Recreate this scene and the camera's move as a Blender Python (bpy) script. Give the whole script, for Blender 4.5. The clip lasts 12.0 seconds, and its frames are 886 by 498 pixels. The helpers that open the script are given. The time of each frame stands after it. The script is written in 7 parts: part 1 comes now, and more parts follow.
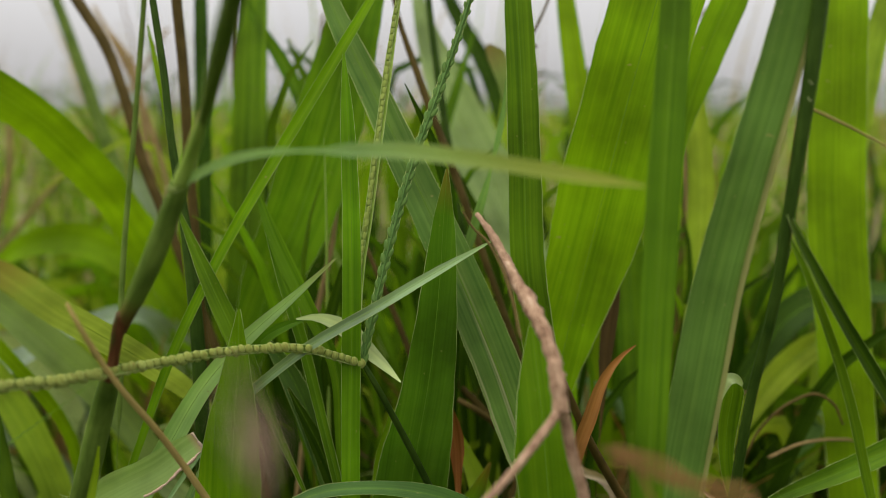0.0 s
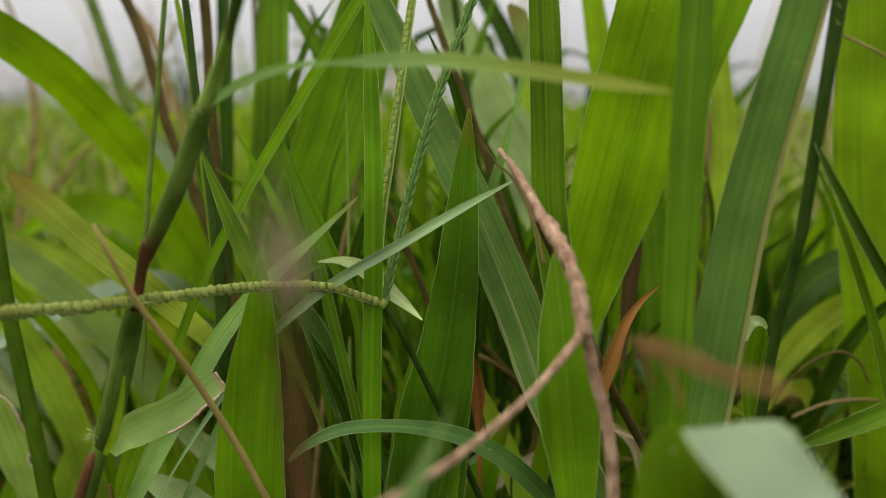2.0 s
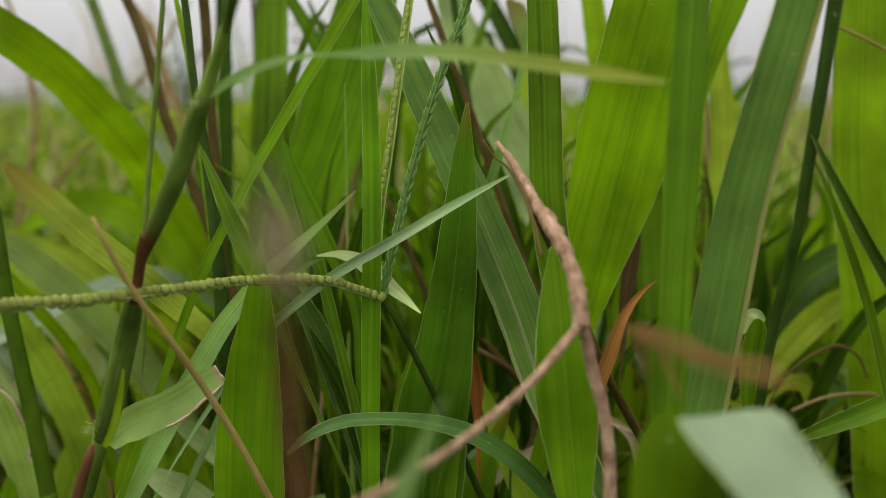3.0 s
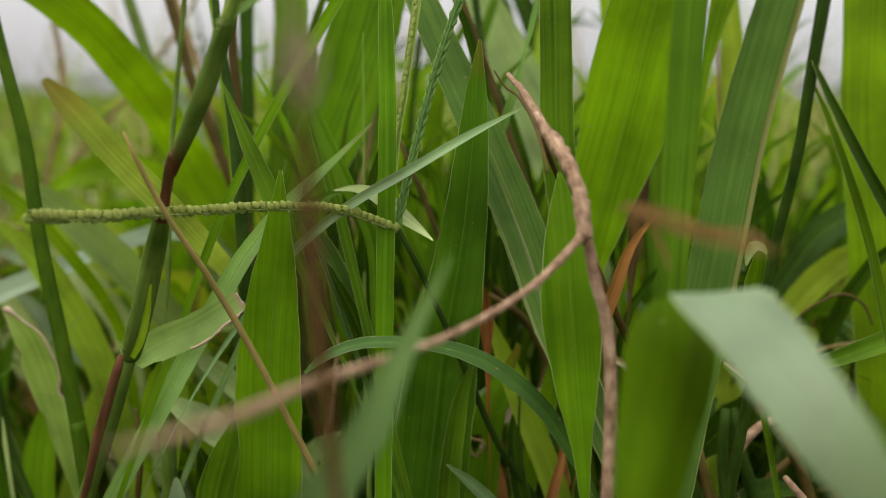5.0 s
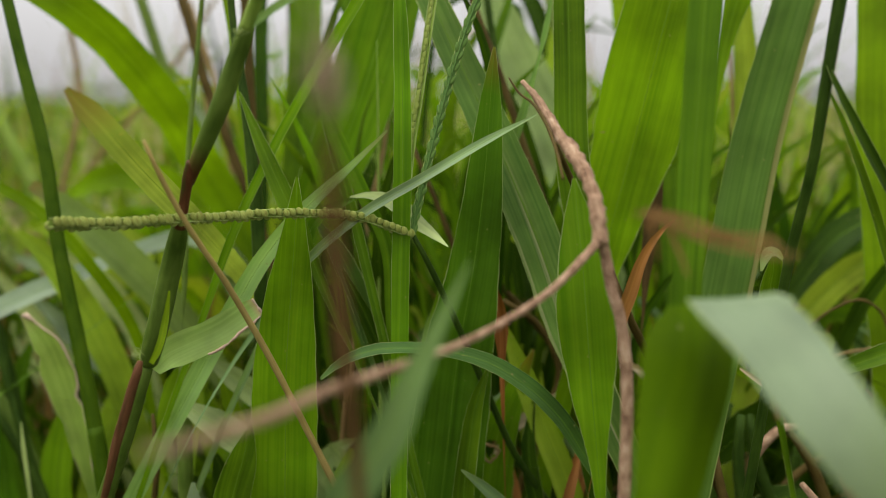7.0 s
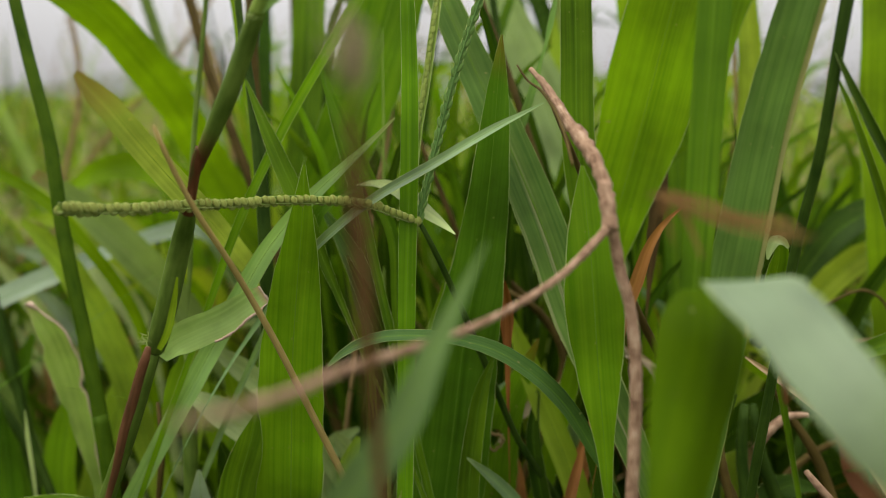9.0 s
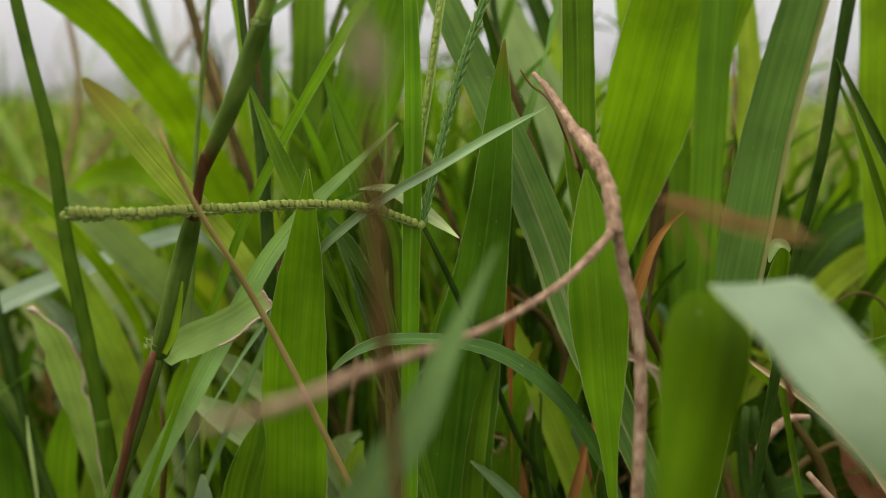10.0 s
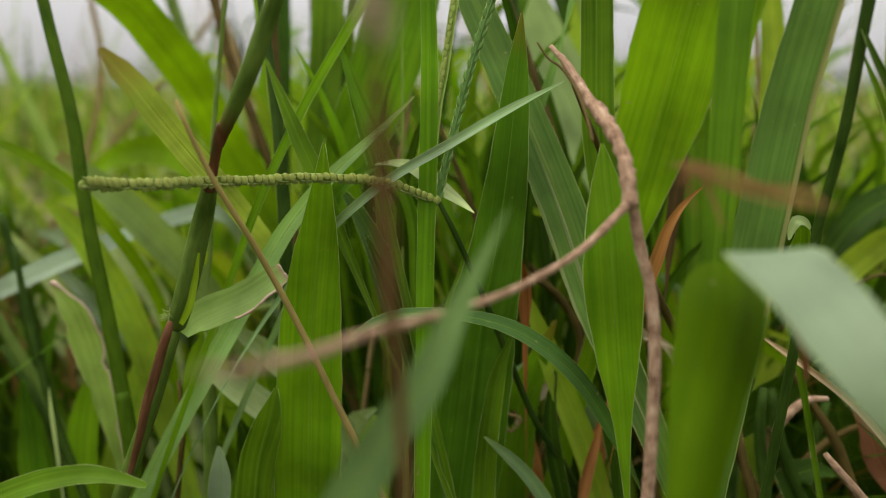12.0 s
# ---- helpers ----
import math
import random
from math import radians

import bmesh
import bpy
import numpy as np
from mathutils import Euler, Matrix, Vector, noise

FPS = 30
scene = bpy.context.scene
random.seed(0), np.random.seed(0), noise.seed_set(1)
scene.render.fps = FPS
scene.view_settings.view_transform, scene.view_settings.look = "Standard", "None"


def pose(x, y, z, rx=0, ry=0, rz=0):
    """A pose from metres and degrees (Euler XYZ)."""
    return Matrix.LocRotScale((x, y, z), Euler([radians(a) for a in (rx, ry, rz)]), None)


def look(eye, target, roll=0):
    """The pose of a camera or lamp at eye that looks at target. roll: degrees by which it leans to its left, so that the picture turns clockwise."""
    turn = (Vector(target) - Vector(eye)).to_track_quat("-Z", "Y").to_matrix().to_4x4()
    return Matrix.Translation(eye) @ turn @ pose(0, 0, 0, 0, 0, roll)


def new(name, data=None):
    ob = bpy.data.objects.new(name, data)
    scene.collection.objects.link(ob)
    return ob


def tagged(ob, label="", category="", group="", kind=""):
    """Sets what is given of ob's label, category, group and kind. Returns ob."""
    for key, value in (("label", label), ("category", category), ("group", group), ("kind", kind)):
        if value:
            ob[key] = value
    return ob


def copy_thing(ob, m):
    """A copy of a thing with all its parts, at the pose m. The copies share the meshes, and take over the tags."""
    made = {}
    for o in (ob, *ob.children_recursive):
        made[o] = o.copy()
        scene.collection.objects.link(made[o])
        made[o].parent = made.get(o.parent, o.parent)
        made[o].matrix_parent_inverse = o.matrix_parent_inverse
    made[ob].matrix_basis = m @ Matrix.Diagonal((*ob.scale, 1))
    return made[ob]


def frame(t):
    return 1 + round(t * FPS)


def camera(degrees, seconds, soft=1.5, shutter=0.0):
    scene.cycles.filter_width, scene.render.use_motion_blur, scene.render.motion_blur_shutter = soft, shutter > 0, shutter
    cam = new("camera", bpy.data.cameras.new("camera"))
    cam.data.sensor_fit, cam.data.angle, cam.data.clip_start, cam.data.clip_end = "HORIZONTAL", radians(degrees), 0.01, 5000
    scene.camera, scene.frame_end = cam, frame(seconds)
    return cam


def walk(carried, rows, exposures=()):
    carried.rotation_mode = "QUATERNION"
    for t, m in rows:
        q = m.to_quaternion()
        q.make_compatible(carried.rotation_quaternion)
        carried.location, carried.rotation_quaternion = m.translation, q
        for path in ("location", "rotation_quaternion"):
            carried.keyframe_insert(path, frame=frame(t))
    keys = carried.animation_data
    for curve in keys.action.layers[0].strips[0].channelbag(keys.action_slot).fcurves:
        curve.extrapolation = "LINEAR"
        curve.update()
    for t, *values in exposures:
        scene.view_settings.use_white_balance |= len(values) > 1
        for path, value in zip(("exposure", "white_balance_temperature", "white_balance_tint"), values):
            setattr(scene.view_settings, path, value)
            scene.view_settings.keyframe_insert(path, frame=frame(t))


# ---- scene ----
cam = camera(62, 12.0, soft=0.7)
PATH = [
    (0.0, look((0.01648, -0.02537, 0.30783), (-0.06295, 0.95424, 0.12333), 0.26)),
    (0.5, look((0.01638, -0.02504, 0.30781), (-0.06263, 0.95467, 0.12359), 0.23)),
    (1.0, look((0.01692, -0.02503, 0.30630), (-0.06760, 0.95412, 0.12159), 0.24)),
    (1.5, look((0.01607, -0.02609, 0.30044), (-0.07561, 0.95222, 0.11468), 0.20)),
    (2.0, look((0.01583, -0.02798, 0.29390), (-0.08780, 0.94857, 0.10519), 0.20)),
    (2.5, look((0.01508, -0.02877, 0.29365), (-0.08932, 0.94716, 0.10220), 0.11)),
    (3.0, look((0.01651, -0.02847, 0.29282), (-0.08809, 0.94749, 0.10164), 0.10)),
    (5.0, look((0.01918, -0.03847, 0.27884), (-0.10884, 0.93262, 0.07738), 0.38)),
    (5.5, look((0.01884, -0.03827, 0.27889), (-0.11596, 0.93187, 0.07724), 0.12)),
    (6.0, look((0.01922, -0.03988, 0.27904), (-0.12398, 0.92969, 0.08043), 0.20)),
    (6.5, look((0.01839, -0.03963, 0.27936), (-0.12496, 0.93130, 0.08766), 0.10)),
    (7.0, look((0.01814, -0.03959, 0.27906), (-0.12411, 0.93116, 0.08564), 0.11)),
    (9.0, look((0.01578, -0.04053, 0.27720), (-0.12282, 0.92946, 0.07741), 0.29)),
    (9.5, look((0.01511, -0.03985, 0.27706), (-0.12667, 0.93096, 0.08362), 0.26)),
    (10.0, look((0.01397, -0.04157, 0.27738), (-0.11968, 0.93011, 0.08249), 0.20)),
    (10.5, look((0.01427, -0.04227, 0.27700), (-0.11744, 0.92966, 0.08208), 0.27)),
    (11.0, look((0.01400, -0.04209, 0.27683), (-0.11306, 0.93050, 0.08204), 0.19)),
    (11.5, look((0.01499, -0.04145, 0.27704), (-0.11756, 0.93024, 0.08146), 0.28)),
    (12.0, look((0.01535, -0.04169, 0.27425), (-0.14459, 0.92232, 0.06189), 0.37)),
]
walk(cam, PATH, [(0.0, 0.0), (3.2, 0.0), (5.0, 0.1), (12.0, 0.1)])

# lens aperture of a close-focused camera
cam.data.dof.use_dof = True
cam.data.dof.focus_distance = 0.187
cam.data.dof.aperture_fstop = 7.6

# ---------------------------------------------------------------- light
world = bpy.data.worlds.new("overcast_sky")
scene.world = world
world.use_nodes = True
wn, wl = world.node_tree.nodes, world.node_tree.links
wn.clear()
w_out = wn.new("ShaderNodeOutputWorld")
w_bg = wn.new("ShaderNodeBackground")
w_sky = wn.new("ShaderNodeTexSky")
w_sky.sky_type = "NISHITA"
w_sky.sun_disc = False
w_sky.sun_elevation = radians(57)
w_sky.sun_rotation = radians(-92)
w_sky.dust_density = 6.0
w_sky.air_density = 1.5
# cloud layer: whitish, brighter overhead than at the horizon
w_tc = wn.new("ShaderNodeTexCoord")
w_sep = wn.new("ShaderNodeSeparateXYZ")
w_up = wn.new("ShaderNodeMapRange")
w_up.inputs["From Min"].default_value, w_up.inputs["From Max"].default_value = 0.0, 1.0
w_up.inputs["To Min"].default_value, w_up.inputs["To Max"].default_value = 0.50, 2.85
w_cl = wn.new("ShaderNodeTexNoise")
w_cl.inputs["Scale"].default_value, w_cl.inputs["Detail"].default_value = 2.2, 3
w_clr = wn.new("ShaderNodeMapRange")
w_clr.inputs["To Min"].default_value, w_clr.inputs["To Max"].default_value = 0.86, 1.12
w_mul = wn.new("ShaderNodeMath")
w_mul.operation = "MULTIPLY"
w_col = wn.new("ShaderNodeMix")
w_col.data_type, w_col.blend_type = "RGBA", "MULTIPLY"
w_col.inputs["Factor"].default_value = 1.0
w_col.inputs["A"].default_value = (0.99, 0.975, 0.985, 1)
w_scale = wn.new("ShaderNodeMix")
w_scale.data_type, w_scale.blend_type = "RGBA", "MULTIPLY"
w_scale.inputs["Factor"].default_value = 1.0
w_scale.inputs["B"].default_value = (0.1, 0.1, 0.1, 1)
w_mix = wn.new("ShaderNodeMix")
w_mix.data_type = "RGBA"
w_mix.inputs["Factor"].default_value = 0.9
wl.new(w_tc.outputs["Generated"], w_sep.inputs[0])
wl.new(w_sep.outputs["Z"], w_up.inputs["Value"])
wl.new(w_tc.outputs["Generated"], w_cl.inputs["Vector"])
wl.new(w_cl.outputs["Fac"], w_clr.inputs["Value"])
wl.new(w_up.outputs["Result"], w_mul.inputs[0])
wl.new(w_clr.outputs["Result"], w_mul.inputs[1])
wl.new(w_mul.outputs[0], w_col.inputs["B"])
wl.new(w_sky.outputs["Color"], w_scale.inputs["A"])
wl.new(w_scale.outputs["Result"], w_mix.inputs["A"])
wl.new(w_col.outputs["Result"], w_mix.inputs["B"])
wl.new(w_mix.outputs["Result"], w_bg.inputs["Color"])
wl.new(w_bg.outputs[0], w_out.inputs[0])
w_bg.inputs["Strength"].default_value = 1.0

sun_data = bpy.data.lights.new("sun", "SUN")
sun_data.energy, sun_data.angle, sun_data.color = 1.6, radians(30), (1.0, 0.96, 0.9)
sun = new("sun", sun_data)
sun.matrix_world = look((-1.35, 0.1, 2.3), (0.0, 0.15, 0.2))
scene.view_settings.exposure = 0.0

# ---------------------------------------------------------------- materials


def nodes(name):
    mat = bpy.data.materials.new(name)
    mat.use_nodes = True
    nt = mat.node_tree
    nt.nodes.clear()
    return mat, nt.nodes, nt.links


def ramp(n, stops):
    r = n.new("ShaderNodeValToRGB")
    el = r.color_ramp.elements
    while len(el) < len(stops):
        el.new(0.5)
    for e, (p, c) in zip(el, stops):
        e.position, e.color = p, (*c, 1)
    return r


def leaf_material(name, dark, light, tip=None, tip_from=0.8, tip_over=0.07, rough=0.5, through_light=0.42, veins=1.12, blotch=0.75, gloss=0.09, midline=0.45, streak=0.0):
    """A grass leaf: parallel veins along its length, blotches, light that passes through."""
    mat, n, l = nodes(name)
    uv = n.new("ShaderNodeUVMap")
    uv.uv_map = "UVMap"
    info = n.new("ShaderNodeObjectInfo")
    # veins run along the blade: noise stretched lengthwise
    m1 = n.new("ShaderNodeMapping")
    m1.inputs["Scale"].default_value = (1, 0.012, 1)
    off = n.new("ShaderNodeCombineXYZ")
    om = n.new("ShaderNodeMath")
    om.operation = "MULTIPLY"
    om.inputs[1].default_value = 9.0
    l.new(info.outputs["Random"], om.inputs[0])
    l.new(om.outputs[0], off.inputs["X"])
    l.new(om.outputs[0], off.inputs["Y"])
    l.new(off.outputs[0], m1.inputs["Location"])
    l.new(uv.outputs[0], m1.inputs["Vector"])
    v1 = n.new("ShaderNodeTexNoise")
    v1.inputs["Scale"].default_value, v1.inputs["Detail"].default_value = 1500, 2
    l.new(m1.outputs[0], v1.inputs["Vector"])
    v2 = n.new("ShaderNodeTexNoise")
    v2.inputs["Scale"].default_value, v2.inputs["Detail"].default_value = 330, 2
    l.new(m1.outputs[0], v2.inputs["Vector"])
    add = n.new("ShaderNodeMath")
    add.operation = "ADD"
    l.new(v1.outputs["Fac"], add.inputs[0])
    l.new(v2.outputs["Fac"], add.inputs[1])
    tc = n.new("ShaderNodeTexCoord")
    b1 = n.new("ShaderNodeTexNoise")
    b1.inputs["Scale"].default_value, b1.inputs["Detail"].default_value = 38, 5
    l.new(tc.outputs["Object"], b1.inputs["Vector"])
    fac = n.new("ShaderNodeMapRange")
    fac.inputs["From Min"].default_value, fac.inputs["From Max"].default_value = 0.6, 1.4
    fac.inputs["To Min"].default_value, fac.inputs["To Max"].default_value = 0.5 - 0.5 * veins, 0.5 + 0.5 * veins
    l.new(add.outputs[0], fac.inputs["Value"])
    colr = ramp(n, [(0.0, dark), (1.0, light)])
    l.new(fac.outputs["Result"], colr.inputs["Fac"])
    # pale soft midline, with a darker groove on each side
    sx = n.new("ShaderNodeSeparateXYZ")
    l.new(uv.outputs[0], sx.inputs[0])
    ab = n.new("ShaderNodeMath")
    ab.operation = "ABSOLUTE"
    l.new(sx.outputs["X"], ab.inputs[0])
    mid = ramp(n, [(0.0, (1.22, 1.18, 1.15)), (0.1, (1.2, 1.16, 1.1)), (0.22, (0.86, 0.88, 0.86)), (0.6, (1.0, 1.0, 1.0))])
    ms = n.new("ShaderNodeMath")
    ms.operation = "MULTIPLY"
    ms.inputs[1].default_value = 300.0
    l.new(ab.outputs[0], ms.inputs[0])
    l.new(ms.outputs[0], mid.inputs["Fac"])
    mc = n.new("ShaderNodeMix")
    mc.data_type, mc.blend_type = "RGBA", "MULTIPLY"
    mc.inputs["Factor"].default_value = midline
    l.new(colr.outputs["Color"], mc.inputs["A"])
    l.new(mid.outputs["Color"], mc.inputs["B"])
    hsv = n.new("ShaderNodeHueSaturation")
    hr = n.new("ShaderNodeMapRange")
    hr.inputs["To Min"].default_value, hr.inputs["To Max"].default_value = 0.49, 0.51
    vr = n.new("ShaderNodeMapRange")
    vr.inputs["From Min"].default_value, vr.inputs["From Max"].default_value = 0.3, 0.7
    vr.inputs["To Min"].default_value, vr.inputs["To Max"].default_value = 1 - 0.5 * blotch, 1 + 0.5 * blotch
    l.new(info.outputs["Random"], hr.inputs["Value"])
    l.new(b1.outputs["Fac"], vr.inputs["Value"])
    l.new(hr.outputs["Result"], hsv.inputs["Hue"])
    l.new(vr.outputs["Result"], hsv.inputs["Value"])
    l.new(mc.outputs["Result"], hsv.inputs["Color"])
    colour = hsv.outputs["Color"]
    if streak:
        # pale scars that run with the veins
        st = n.new("ShaderNodeTexNoise")
        st.inputs["Scale"].default_value, st.inputs["Detail"].default_value = 620, 2
        l.new(m1.outputs[0], st.inputs["Vector"])
        sr = ramp(n, [(0.0, (0, 0, 0)), (0.60, (0, 0, 0)), (0.70, (streak, streak, streak))])
        l.new(st.outputs["Fac"], sr.inputs["Fac"])
        sm = n.new("ShaderNodeMix")
        sm.data_type = "RGBA"
        sm.inputs["B"].default_value = (0.34, 0.34, 0.19, 1)
        l.new(sr.outputs["Color"], sm.inputs["Factor"])
        l.new(colour, sm.inputs["A"])
        colour = sm.outputs["Result"]
    # small dry flecks
    sp = n.new("ShaderNodeTexNoise")
    sp.inputs["Scale"].default_value, sp.inputs["Detail"].default_value = 560, 1
    l.new(tc.outputs["Object"], sp.inputs["Vector"])
    spr = ramp(n, [(0.0, (0, 0, 0)), (0.75, (0, 0, 0)), (0.82, (0.7, 0.7, 0.7))])
    l.new(sp.outputs["Fac"], spr.inputs["Fac"])
    fm = n.new("ShaderNodeMix")
    fm.data_type = "RGBA"
    fm.inputs["B"].default_value = (0.26, 0.24, 0.09, 1)
    l.new(spr.outputs["Color"], fm.inputs["Factor"])
    l.new(colour, fm.inputs["A"])
    colour = fm.outputs["Result"]
    if tip:
        lv = n.new("ShaderNodeAttribute")
        lv.attribute_name = "along"
        nz = n.new("ShaderNodeMath")
        nz.operation = "MULTIPLY_ADD"
        nz.inputs[1].default_value, nz.inputs[2].default_value = 0.06, -0.03
        l.new(b1.outputs["Fac"], nz.inputs[0])
        ad = n.new("ShaderNodeMath")
        ad.operation = "ADD"
        l.new(lv.outputs["Fac"], ad.inputs[0])
        l.new(nz.outputs[0], ad.inputs[1])
        tr = n.new("ShaderNodeMapRange")
        tr.inputs["From Min"].default_value, tr.inputs["From Max"].default_value = tip_from, tip_from + tip_over
        l.new(ad.outputs[0], tr.inputs["Value"])
        tm = n.new("ShaderNodeMix")
        tm.data_type = "RGBA"
        tm.inputs["B"].default_value = (*tip, 1)
        l.new(tr.outputs["Result"], tm.inputs["Factor"])
        l.new(colour, tm.inputs["A"])
        colour = tm.outputs["Result"]
    p = n.new("ShaderNodeBsdfPrincipled")
    p.inputs["Roughness"].default_value = rough
    p.inputs["Specular IOR Level"].default_value = gloss
    l.new(colour, p.inputs["Base Color"])
    bump = n.new("ShaderNodeBump")
    bump.inputs["Strength"].default_value, bump.inputs["Distance"].default_value = 0.5, 0.0003
    l.new(add.outputs[0], bump.inputs["Height"])
    l.new(bump.outputs[0], p.inputs["Normal"])
    t = n.new("ShaderNodeBsdfTranslucent")
    bright = n.new("ShaderNodeMix")
    bright.data_type, bright.blend_type = "RGBA", "MULTIPLY"
    bright.inputs["Factor"].default_value = 1.0
    bright.inputs["B"].default_value = (1.25, 1.25, 0.35, 1)
    l.new(colour, bright.inputs["A"])
    l.new(bright.outputs["Result"], t.inputs["Color"])
    mix = n.new("ShaderNodeMixShader")
    mix.inputs[0].default_value = through_light
    out = n.new("ShaderNodeOutputMaterial")
    l.new(p.outputs[0], mix.inputs[1])
    l.new(t.outputs[0], mix.inputs[2])
    l.new(mix.outputs[0], out.inputs[0])
    return mat


def stem_material(name, stops, rough=0.55, scale=60, stretch=0.15, foot=None, foot_to=0.014):
    """Stems, husks and dry fibre: colour from streaky noise along the length."""
    mat, n, l = nodes(name)
    uv = n.new("ShaderNodeUVMap")
    uv.uv_map = "UVMap"
    info = n.new("ShaderNodeObjectInfo")
    m = n.new("ShaderNodeMapping")
    m.inputs["Scale"].default_value = (1, stretch, 1)
    off = n.new("ShaderNodeCombineXYZ")
    l.new(info.outputs["Random"], off.inputs["X"])
    l.new(info.outputs["Random"], off.inputs["Y"])
    l.new(off.outputs[0], m.inputs["Location"])
    l.new(uv.outputs[0], m.inputs["Vector"])
    a = n.new("ShaderNodeTexNoise")
    a.inputs["Scale"].default_value, a.inputs["Detail"].default_value = scale * 14, 4
    l.new(m.outputs[0], a.inputs["Vector"])
    tc = n.new("ShaderNodeTexCoord")
    b = n.new("ShaderNodeTexNoise")
    b.inputs["Scale"].default_value, b.inputs["Detail"].default_value = scale * 2, 3
    l.new(tc.outputs["Object"], b.inputs["Vector"])
    mx = n.new("ShaderNodeMix")
    mx.data_type = "FLOAT"
    mx.inputs["Factor"].default_value = 0.55
    l.new(a.outputs["Fac"], mx.inputs["A"])
    l.new(b.outputs["Fac"], mx.inputs["B"])
    r = ramp(n, stops)
    l.new(mx.outputs["Result"], r.inputs["Fac"])
    colour = r.outputs["Color"]
    if foot:
        # reddened foot of a sheath, fading upwards
        sep = n.new("ShaderNodeSeparateXYZ")
        l.new(uv.outputs[0], sep.inputs[0])
        fr = n.new("ShaderNodeMapRange")
        fr.inputs["From Min"].default_value, fr.inputs["From Max"].default_value = foot_to, foot_to * 0.3
        l.new(sep.outputs["Y"], fr.inputs["Value"])
        fx = n.new("ShaderNodeMix")
        fx.data_type = "RGBA"
        fx.inputs["B"].default_value = (*foot, 1)
        l.new(fr.outputs["Result"], fx.inputs["Factor"])
        l.new(colour, fx.inputs["A"])
        colour = fx.outputs["Result"]
    p = n.new("ShaderNodeBsdfPrincipled")
    p.inputs["Roughness"].default_value = rough
    p.inputs["Specular IOR Level"].default_value = 0.05
    l.new(colour, p.inputs["Base Color"])
    bump = n.new("ShaderNodeBump")
    bump.inputs["Strength"].default_value, bump.inputs["Distance"].default_value = 0.6, 0.0004
    l.new(mx.outputs["Result"], bump.inputs["Height"])
    l.new(bump.outputs[0], p.inputs["Normal"])
    out = n.new("ShaderNodeOutputMaterial")
    l.new(p.outputs[0], out.inputs[0])
    return mat


